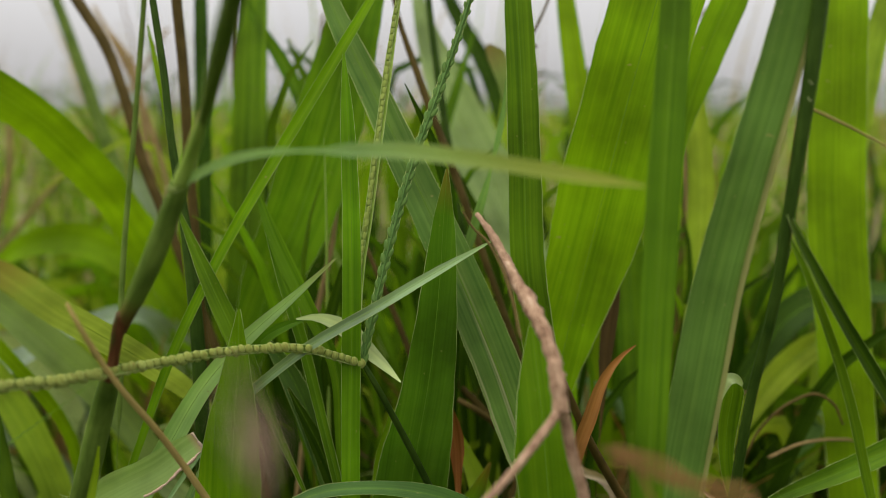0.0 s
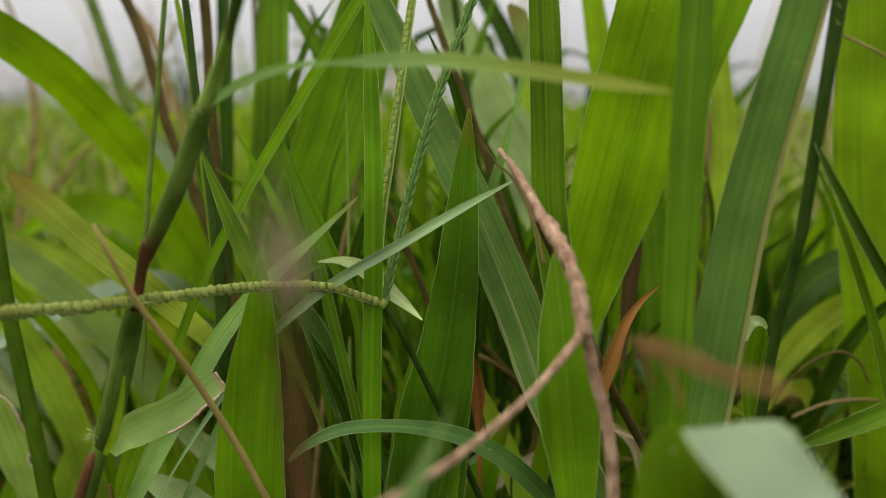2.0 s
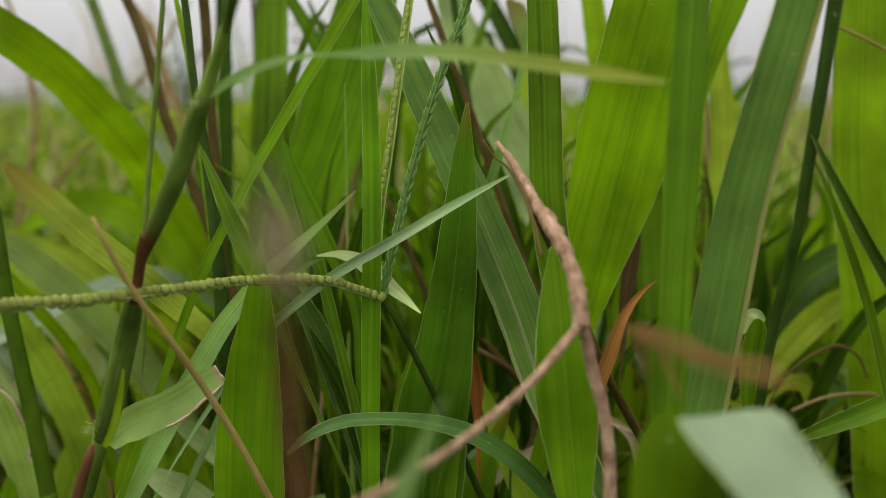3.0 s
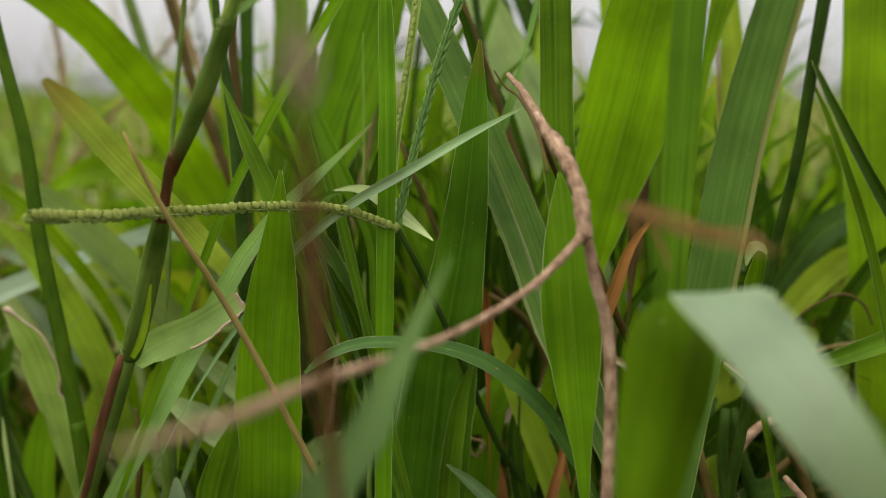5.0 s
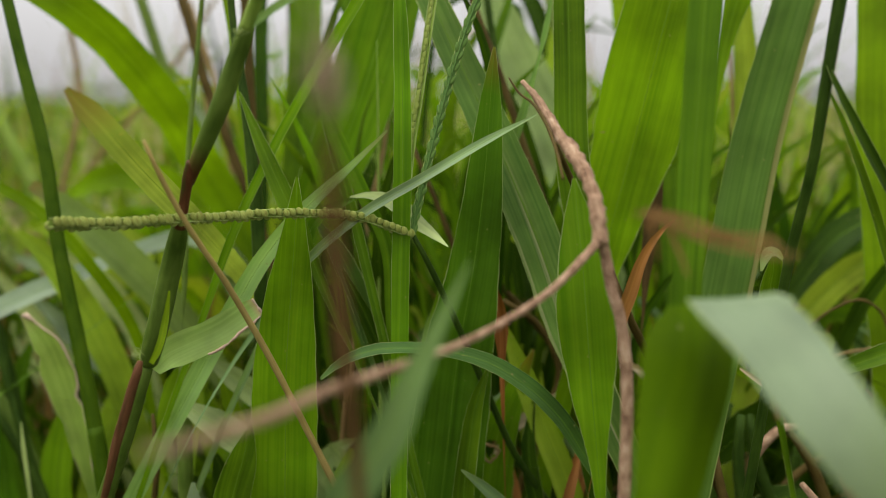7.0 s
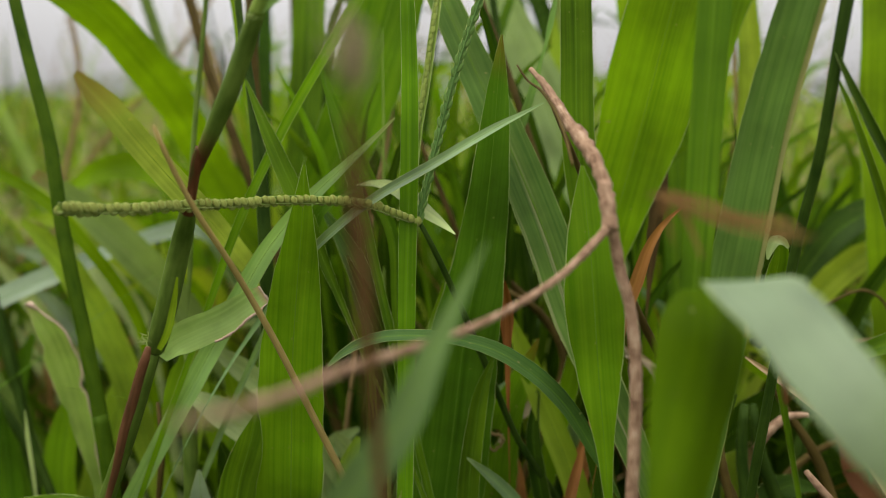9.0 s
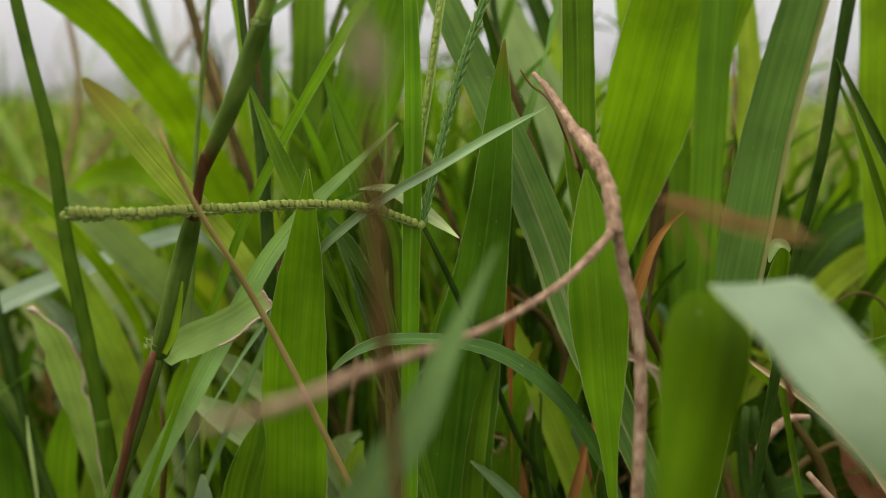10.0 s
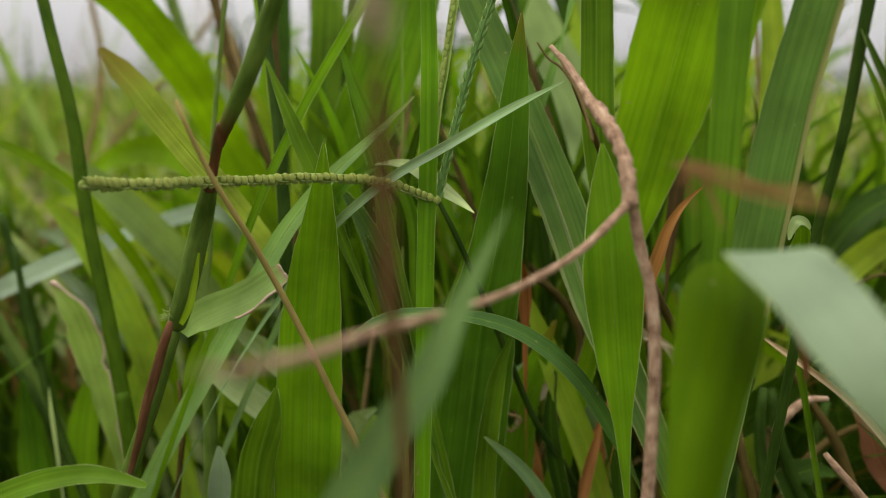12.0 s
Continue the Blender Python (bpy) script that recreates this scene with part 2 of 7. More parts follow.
M = {
    "bright": leaf_material("leaf_bright", (0.0856, 0.1819, 0.0021), (0.1819, 0.3156, 0.0043), veins=0.85),
    "fresh": leaf_material("leaf_fresh", (0.0861, 0.1943, 0.0032), (0.1628, 0.2940, 0.0084), through_light=0.45),
    "fresh_tip": leaf_material("leaf_fresh_tip", (0.044, 0.115, 0.005), (0.085, 0.178, 0.013), tip=(0.20, 0.09, 0.03), tip_from=0.962),
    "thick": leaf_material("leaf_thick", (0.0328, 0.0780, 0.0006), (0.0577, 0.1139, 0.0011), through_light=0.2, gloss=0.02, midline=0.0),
    "blue_m": leaf_material("leaf_bluish_mid", (0.055, 0.132, 0.022), (0.138, 0.238, 0.05), through_light=0.32, streak=0.8, gloss=0.12),
    "olive": leaf_material("leaf_olive", (0.0550, 0.0990, 0.0044), (0.1100, 0.1650, 0.0088)),
    "blue_l": leaf_material("leaf_bluish_light", (0.112, 0.202, 0.078), (0.213, 0.325, 0.140), through_light=0.25, gloss=0.35),
    "rust_d": leaf_material("leaf_rust_dark", (0.06, 0.028, 0.010), (0.14, 0.066, 0.026), through_light=0.15, rough=0.6),
    "yellow": leaf_material("leaf_yellow_green", (0.085, 0.155, 0.003), (0.17, 0.265, 0.005), veins=0.9),
    "mid": leaf_material("leaf_mid", (0.0380, 0.0950, 0.0029), (0.1064, 0.1995, 0.0066), through_light=0.38),
    # darkened base: shade of the gaps inside the tuft is put into the colour
    "deep": leaf_material("leaf_deep_shade", (0.0125, 0.0359, 0.0016), (0.0390, 0.0819, 0.0039), through_light=0.34),
    # green leaf with the bluish sheen of the sky put into its colour
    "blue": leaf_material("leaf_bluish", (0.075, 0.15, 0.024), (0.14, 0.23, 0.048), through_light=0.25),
    # greyish pale base: the sky's reflection on a leaf is put into the colour
    "pale": leaf_material("leaf_pale_sheen", (0.1350, 0.1908, 0.1008), (0.1800, 0.2358, 0.1314), through_light=0.25, gloss=0.3, midline=0.0),
    "lime": leaf_material("leaf_lime", (0.146, 0.232, 0.012), (0.293, 0.390, 0.034)),
    "tan_tip": leaf_material("leaf_tan_tip", (0.1892, 0.3410, 0.0946), (0.3157, 0.4807, 0.1771), tip=(0.30, 0.20, 0.10), tip_from=0.955, gloss=0.35),
    "tan_edge": leaf_material("leaf_torn", (0.2585, 0.4070, 0.0858), (0.3938, 0.5544, 0.1606), tip=(0.42, 0.27, 0.16), tip_from=0.93, gloss=0.25, midline=0.0),
    "lime_tip": leaf_material("leaf_lime_tip", (0.14, 0.24, 0.07), (0.22, 0.33, 0.13), tip=(0.28, 0.32, 0.05), tip_from=0.45, tip_over=0.45),
    "red_tip": leaf_material("leaf_red_tip", (0.125, 0.18, 0.045), (0.20, 0.265, 0.08), tip=(0.20, 0.07, 0.035), tip_from=0.962),
    "brown_tip": leaf_material("leaf_brown_tip", (0.075, 0.16, 0.006), (0.15, 0.26, 0.012), tip=(0.22, 0.09, 0.03), tip_from=0.945),
    "dry": leaf_material("leaf_dry", (0.15, 0.08, 0.025), (0.28, 0.16, 0.06), through_light=0.2, rough=0.6, midline=0.0),
    "rust": leaf_material("leaf_rust", (0.20, 0.075, 0.022), (0.36, 0.15, 0.055), through_light=0.25, rough=0.55),
    "border": leaf_material("leaf_border", (0.20, 0.22, 0.06), (0.34, 0.32, 0.12), through_light=0.25, midline=0.0),
    "dry_l": leaf_material("leaf_dry_tan", (0.24, 0.165, 0.085), (0.38, 0.275, 0.16), through_light=0.2, rough=0.6, midline=0.0),
    "straw": leaf_material("leaf_straw", (0.36, 0.28, 0.17), (0.52, 0.42, 0.28), through_light=0.2, rough=0.6, midline=0.0),
    # greyed and lightened: distance haze is put into this base colour
    "far": leaf_material("far_foliage_haze", (0.13, 0.16, 0.11), (0.20, 0.24, 0.17), through_light=0.2, rough=0.8, midline=0.0),
    "vein": stem_material("vein_pale", [(0.3, (0.09, 0.185, 0.010)), (0.7, (0.15, 0.265, 0.022))]),
    "sheath": stem_material("stem_sheath", [(0.3, (0.042, 0.076, 0.009)), (0.7, (0.112, 0.165, 0.027))]),
    "sheath_red": stem_material("stem_sheath_red", [(0.3, (0.042, 0.076, 0.009)), (0.7, (0.112, 0.165, 0.027))], foot=(0.085, 0.035, 0.014), foot_to=0.0125),
    "blue_n": leaf_material("leaf_bluish_near", (0.0731, 0.1376, 0.0361), (0.1290, 0.2064, 0.0688), through_light=0.25),
    "brown_d": leaf_material("leaf_brown_dark", (0.055, 0.034, 0.012), (0.12, 0.07, 0.028), through_light=0.15, rough=0.6),
    "torn_l": leaf_material("leaf_torn_light", (0.198, 0.308, 0.050), (0.341, 0.451, 0.110), tip=(0.34, 0.26, 0.14), tip_from=0.965, gloss=0.2, midline=0.0),
    # lit copy of the bluish leaf: light falling on it is put into the colour
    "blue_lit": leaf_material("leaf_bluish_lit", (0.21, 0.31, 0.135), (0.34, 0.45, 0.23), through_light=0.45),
    "mid_l": leaf_material("leaf_mid_light", (0.056, 0.135, 0.003), (0.128, 0.235, 0.007)),
    "stem_ol": stem_material("stem_olive_tan", [(0.3, (0.21, 0.155, 0.046)), (0.7, (0.36, 0.27, 0.092))], rough=0.6),
    "cream": leaf_material("leaf_cream", (0.232, 0.317, 0.104), (0.366, 0.439, 0.183), through_light=0.3, gloss=0.2),
    "mid_d": leaf_material("leaf_mid_dark", (0.035, 0.09, 0.010), (0.085, 0.165, 0.024), through_light=0.3, gloss=0.25),
    "stem_tan": stem_material("stem_tan", [(0.3, (0.15, 0.105, 0.038)), (0.7, (0.29, 0.20, 0.085))], rough=0.6),
    "straw_stem": stem_material("stem_straw", [(0.3, (0.30, 0.30, 0.14)), (0.7, (0.45, 0.42, 0.24))], rough=0.6),
    "torn": stem_material("edge_torn", [(0.3, (0.36, 0.24, 0.16)), (0.7, (0.55, 0.42, 0.30))], rough=0.7),
    "edge": stem_material("edge_pale", [(0.3, (0.22, 0.31, 0.07)), (0.7, (0.38, 0.43, 0.16))]),
    "stem": stem_material("stem_green", [(0.3, (0.05, 0.09, 0.010)), (0.7, (0.13, 0.185, 0.034))]),
    "stem_l": stem_material("stem_light", [(0.3, (0.12, 0.20, 0.02)), (0.7, (0.22, 0.30, 0.06))]),
    # dark green stem, darkened further for the shade between the stems
    "stem_d": stem_material("stem_dark", [(0.3, (0.012, 0.030, 0.003)), (0.7, (0.044, 0.080, 0.010))]),
    "shoot_red": stem_material("shoot_reddish", [(0.36, (0.050, 0.026, 0.010)), (0.52, (0.092, 0.040, 0.017)), (0.68, (0.13, 0.068, 0.03))]),
    "stem_f": stem_material("stem_front", [(0.3, (0.0228, 0.0528, 0.0017)), (0.7, (0.0600, 0.1078, 0.0043))]),
    "node": stem_material("node_red", [(0.38, (0.045, 0.040, 0.010)), (0.5, (0.078, 0.030, 0.012)), (0.66, (0.13, 0.060, 0.024))]),
    "stem_br": stem_material("stem_brown", [(0.3, (0.038, 0.027, 0.006)), (0.7, (0.105, 0.073, 0.020))]),
    "twig": stem_material("twig_dry", [(0.35, (0.10, 0.056, 0.032)), (0.44, (0.21, 0.128, 0.078)), (0.55, (0.31, 0.20, 0.125)), (0.68, (0.47, 0.34, 0.23))], rough=0.7, scale=170),
    "seed_g": stem_material("seed_pale_green", [(0.3, (0.15, 0.21, 0.03)), (0.7, (0.27, 0.31, 0.08))], rough=0.65),
    "spike_d": stem_material("spike_bluish", [(0.3, (0.055, 0.12, 0.025)), (0.7, (0.11, 0.195, 0.05))], rough=0.6),
    "seed_b": stem_material("seed_yellowish", [(0.34, (0.16, 0.13, 0.032)), (0.46, (0.20, 0.235, 0.05)), (0.64, (0.30, 0.34, 0.10))], scale=150, rough=0.7),
    "seed_d": stem_material("seed_dark", [(0.3, (0.065, 0.14, 0.025)), (0.7, (0.15, 0.235, 0.06))]),
    "husk": stem_material("husk_brown", [(0.3, (0.06, 0.031, 0.011)), (0.7, (0.12, 0.063, 0.023))], rough=0.8),
    "fluff": stem_material("fluff_pale", [(0.3, (0.28, 0.18, 0.12)), (0.7, (0.46, 0.33, 0.25))], rough=0.9),
}
mat_soil, _n, _l = nodes("soil")
_p = _n.new("ShaderNodeBsdfPrincipled")
_o = _n.new("ShaderNodeOutputMaterial")
_t = _n.new("ShaderNodeTexCoord")
_z = _n.new("ShaderNodeTexNoise")
_z.inputs["Scale"].default_value, _z.inputs["Detail"].default_value = 30, 8
_r = ramp(_n, [(0.3, (0.035, 0.045, 0.015)), (0.6, (0.08, 0.11, 0.03))])
_l.new(_t.outputs["Object"], _z.inputs["Vector"])
_l.new(_z.outputs["Fac"], _r.inputs["Fac"])
_l.new(_r.outputs["Color"], _p.inputs["Base Color"])
_p.inputs["Roughness"].default_value = 0.9
_b = _n.new("ShaderNodeBump")
_b.inputs["Distance"].default_value = 0.01
_l.new(_z.outputs["Fac"], _b.inputs["Height"])
_l.new(_b.outputs[0], _p.inputs["Normal"])
_l.new(_p.outputs[0], _o.inputs[0])

# ---------------------------------------------------------------- plant building


def mesh_object(name, verts, faces, mat, parent=None, label="", uvs=None, along=None, smooth=True):
    me = bpy.data.meshes.new(name)
    me.from_pydata(verts, [], faces)
    if uvs is not None:
        layer = me.uv_layers.new(name="UVMap")
        idx = np.zeros(len(me.loops), dtype=np.int32)
        me.loops.foreach_get("vertex_index", idx)
        layer.data.foreach_set("uv", np.asarray(uvs, dtype=np.float32)[idx].ravel())
    if along is not None:
        at = me.attributes.new("along", "FLOAT", "POINT")
        at.data.foreach_set("value", np.asarray(along, dtype=np.float32))
    if smooth:
        me.polygons.foreach_set("use_smooth", np.ones(len(me.polygons), dtype=bool))
    me.materials.append(mat)
    me.update()
    ob = new(name, me)
    if parent is not None:
        ob.parent = parent
        ob.matrix_parent_inverse = Matrix.Translation(parent.location).inverted()
    if label:
        tagged(ob, label)
    return ob


def spline(ctrl, n):
    """A smooth curve through control rows (any width), n samples, even by length."""
    c = np.asarray(ctrl, dtype=float)
    k = len(c)
    seg = np.linalg.norm(np.diff(c[:, :3], axis=0), axis=1)
    cum = np.concatenate([[0], np.cumsum(seg)])
    slope = np.diff(c, axis=0) / np.maximum(seg, 1e-9)[:, None]
    tang = np.vstack([slope[0], (slope[:-1] * seg[1:, None] + slope[1:] * seg[:-1, None]) / (seg[1:] + seg[:-1])[:, None], slope[-1]])
    rows = []
    for u in np.linspace(0, cum[-1], n):
        i = min(int(np.searchsorted(cum, u, side="right")) - 1, k - 2)
        t = (u - cum[i]) / max(seg[i], 1e-9)
        h = max(seg[i], 1e-9)
        t2, t3 = t * t, t ** 3
        rows.append((2 * t3 - 3 * t2 + 1) * c[i] + (t3 - 2 * t2 + t) * h * tang[i] + (3 * t2 - 2 * t3) * c[i + 1] + (t3 - t2) * h * tang[i + 1])
    return np.array(rows)


def unit(v):
    return v / np.maximum(np.linalg.norm(v, axis=-1, keepdims=True), 1e-9)


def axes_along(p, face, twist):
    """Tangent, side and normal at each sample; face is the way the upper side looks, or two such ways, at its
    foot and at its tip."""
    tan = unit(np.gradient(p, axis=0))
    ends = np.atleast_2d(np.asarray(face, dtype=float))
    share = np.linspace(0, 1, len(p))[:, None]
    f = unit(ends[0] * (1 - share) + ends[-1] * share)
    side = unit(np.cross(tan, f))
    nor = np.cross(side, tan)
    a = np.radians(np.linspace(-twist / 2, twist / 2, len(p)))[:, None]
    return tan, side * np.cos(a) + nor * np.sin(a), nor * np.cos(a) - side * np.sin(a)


def tube(p, r, sides=8):
    tan = unit(np.gradient(p, axis=0))
    ref = np.array([0.31, -0.9, 0.17])
    s = unit(np.cross(tan, ref))
    q = np.cross(s, tan)
    verts, uvs, faces = [], [], []
    length = np.concatenate([[0], np.cumsum(np.linalg.norm(np.diff(p, axis=0), axis=1))])
    for i in range(len(p)):
        for j in range(sides):
            a = 2 * math.pi * j / sides
            verts.append(p[i] + r[i] * (math.cos(a) * s[i] + math.sin(a) * q[i]))
            uvs.append((j / sides * 0.012, length[i]))
    for i in range(len(p) - 1):
        for j in range(sides):
            k = (j + 1) % sides
            faces.append((i * sides + j, i * sides + k, (i + 1) * sides + k, (i + 1) * sides + j))
    faces.append(tuple(range(sides - 1, -1, -1)))
    faces.append(tuple(range((len(p) - 1) * sides, len(p) * sides)))
    return verts, faces, uvs


def ribbon(p, w, face, twist, fold, cols, wave=0.0, seed=0, bite=0.0):
    """A leaf surface: folded along its middle, wavy at its edges."""
    rng = np.random.RandomState(seed)
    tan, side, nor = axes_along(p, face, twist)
    length = np.concatenate([[0], np.cumsum(np.linalg.norm(np.diff(p, axis=0), axis=1))])
    ph1, ph2, ph3 = rng.rand(3) * 6.28
    verts, uvs, faces, along = [], [], [], []
    for i in range(len(p)):
        for j in range(cols + 1):
            s = 2 * j / cols - 1
            h = w[i] / 2
            lift = fold * h * abs(s) ** 1.3
            ripple = wave * h * abs(s) * math.sin(length[i] * 190 + ph1 + (1.7 if s > 0 else 0)) * math.sin(length[i] * 67 + ph2)
            rag = 1.0
            if abs(s) == 1:
                rag += 0.03 * math.sin(length[i] * 900 + ph3 + s) * math.sin(length[i] * 330 + ph1)
                rag -= bite * max(0.0, math.sin(length[i] * 240 + ph2 + 2 * s)) ** 4
            verts.append(p[i] + side[i] * s * h * rag + nor[i] * (lift + ripple))
            uvs.append((s * h, length[i]))
            along.append(length[i] / max(length[-1], 1e-9))
    for i in range(len(p) - 1):
        for j in range(cols):
            a = i * (cols + 1) + j
            faces.append((a, a + 1, a + cols + 2, a + cols + 1))
    return verts, faces, uvs, along


COUNT = [0]


def control(pts, widths):
    """Control rows in millimetres, to metres."""
    rows = np.array([(*q, w) for q, w in zip(pts, widths)], dtype=float)
    return rows * 0.001


def holder(name, at, label, category, group=""):
    ob = new(name)
    ob.empty_display_size = 0.01
    ob.location = Vector(at)
    tagged(ob, label, category, group)
    return ob


def leaf_parts(owner, pts, widths, mat, face=(0, -1, 0.25), twist=0, fold=0.22, rib="vein", edge="edge", wave=0.05, samples=0, cols=8, bite=0.0, rib_size=1.0, edge_size=1.0, teeth=0.0, torn=0.0, names=("blade", "midrib", "edge")):
    """A leaf's blade, its midrib and its two pale edges, under owner."""
    COUNT[0] += 1
    ctrl = control(pts, widths)
    span = np.linalg.norm(np.diff(ctrl[:, :3], axis=0), axis=1).sum()
    n = samples or int(min(70, max(18, span / 0.004)))
    rows = spline(ctrl, n)
    p, w = rows[:, :3], np.maximum(rows[:, 3], 0.0002)
    v, f, uv, al = ribbon(p, w, face, twist, fold, cols, wave, COUNT[0], bite)
    blade = mesh_object(names[0], v, f, M[mat], owner, uvs=uv, along=al)
    va = np.array(v).reshape(n, cols + 1, 3)
    if rib:
        r = np.clip(w * 0.009, 0.00004, 0.00013) * rib_size
        tv, tf, tu = tube(va[:, cols // 2, :], r, 6)
        mesh_object(names[1], tv, tf, M[rib], blade, uvs=tu)
    if edge:
        r = np.clip(w * 0.007, 0.00004, 0.00008) * edge_size * edge_wear(n, COUNT[0])
        for j in (0, cols):
            tv, tf, tu = tube(va[:, j, :], r, 5)
            mesh_object(names[2], tv, tf, M[edge], blade, uvs=tu)
    if teeth:
        edge_teeth(blade, va, teeth)
    if torn:
        torn_rim(blade, va, torn)
    return blade


def torn_rim(blade, va, start):
    """A withered rim along the lower edge from start on and across the torn end of a blade."""
    n = len(va)
    line = np.vstack([va[int(n * start):, -1, :], va[-1, -2::-1, :]])
    rng = np.random.RandomState(n)
    rows = spline(np.column_stack([line, rng.uniform(0.0001, 0.0004, len(line))]), 90)
    rows[:, :3] += rng.randn(90, 3) * 0.00007
    v, f, uv = tube(rows[:, :3], np.abs(rows[:, 3]) + 0.00006, 6)
    mesh_object("torn_edge", v, f, M["torn"], blade, "withered pale brown torn rim", uvs=uv)


def edge_wear(n, seed):
    """Uneven thickness along a blade's pale edge."""
    rng = np.random.RandomState(seed)
    return np.clip(np.interp(np.linspace(0, 1, n), np.linspace(0, 1, 24), rng.uniform(0.2, 1.5, 24)), 0.3, 1.4)


def edge_teeth(blade, va, size):
    """Fine stiff hairs along both edges of a blade, pointing to its tip."""
    rng = np.random.RandomState(len(va))
    for j, k in ((0, 1), (-1, -2)):
        rim, inner = va[:, j, :], va[:, k, :]
        length = np.concatenate([[0], np.cumsum(np.linalg.norm(np.diff(rim, axis=0), axis=1))])
        verts, faces = [], []
        u = 0.02
        while u < length[-1] - 0.004:
            i = int(np.searchsorted(length, u)) - 1
            t = (u - length[i]) / (length[i + 1] - length[i])
            p = rim[i] * (1 - t) + rim[i + 1] * t
            out, up = unit(p - inner[i]), unit(rim[i + 1] - rim[i])
            ln = 0.0007 * size * rng.uniform(0.6, 1.3)
            b0 = len(verts)
            tip = p + (out * 0.75 + up * 0.7 + rng.randn(3) * 0.12) * ln
            w = 0.00009
            n = np.cross(out, up)
            verts += [p - up * w, p + up * w, p + n * w, tip]
            faces += [(b0, b0 + 1, b0 + 3), (b0 + 1, b0 + 2, b0 + 3), (b0 + 2, b0, b0 + 3)]
            u += rng.uniform(0.0006, 0.0013)
        mesh_object("edge_hairs", verts, faces, M["edge"], blade, uvs=[(0, 0)] * len(verts), smooth=False)


def leaf(name, label, pts, widths, mat, category="grass leaf", group="", **more):
    base = holder(name, np.array(pts[0]) * 0.001, label, category, group)
    leaf_parts(base, pts, widths, mat, **more)
    return base


def stem_part(owner, name, pts, widths, mat, sides=10, label="", knob=0.0):
    ctrl = control(pts, widths)
    span = np.linalg.norm(np.diff(ctrl[:, :3], axis=0), axis=1).sum()
    rows = spline(ctrl, max(10, 6 * len(pts), int(span / 0.0008) if knob else 0))
    r = np.maximum(rows[:, 3] / 2, 0.00008)
    sides = 14 if knob else sides
    v, f, uv = tube(rows[:, :3], r, sides)
    if knob:
        # shrivelled: dents and swellings, flattened in places
        for i in range(len(rows)):
            for j in range(sides):
                k = i * sides + j
                q = Vector(v[k])
                d = noise.noise(q * 520) * 0.7 + noise.noise(q * 1500) * 0.6
                v[k] = rows[i, :3] + (v[k] - rows[i, :3]) * (1 + knob * d * 1.6)
    return mesh_object(name, v, f, M[mat], owner, label, uvs=uv)


def seed_mesh(name, mat, length, width, depth):
    """One plump seed, rounded at its base and bluntly pointed, lying along z with its face to y."""
    verts, faces, uvs = [], [], []
    rings, sides = 7, 10
    for i in range(rings + 1):
        t = i / rings
        r = max(0.06, math.sin(math.pi * (0.04 + 0.92 * t)) ** 0.65) * (1 - 0.18 * t)
        for j in range(sides):
            a = 2 * math.pi * j / sides
            verts.append((width / 2 * r * math.cos(a), depth / 2 * r * math.sin(a), length * (t - 0.5)))
            uvs.append((j / sides * 0.01, t * length))
    for i in range(rings):
        for j in range(sides):
            k = (j + 1) % sides
            faces.append((i * sides + j, i * sides + k, (i + 1) * sides + k, (i + 1) * sides + j))
    faces.append(tuple(range(sides - 1, -1, -1)))
    faces.append(tuple(range(rings * sides, (rings + 1) * sides)))
    me = bpy.data.meshes.new(name)
    me.from_pydata(verts, [], faces)
    layer = me.uv_layers.new(name="UVMap")
    idx = np.zeros(len(me.loops), dtype=np.int32)
    me.loops.foreach_get("vertex_index", idx)
    layer.data.foreach_set("uv", np.asarray(uvs, dtype=np.float32)[idx].ravel())
    me.polygons.foreach_set("use_smooth", np.ones(len(me.polygons), dtype=bool))
    me.materials.append(M[mat])
    return me


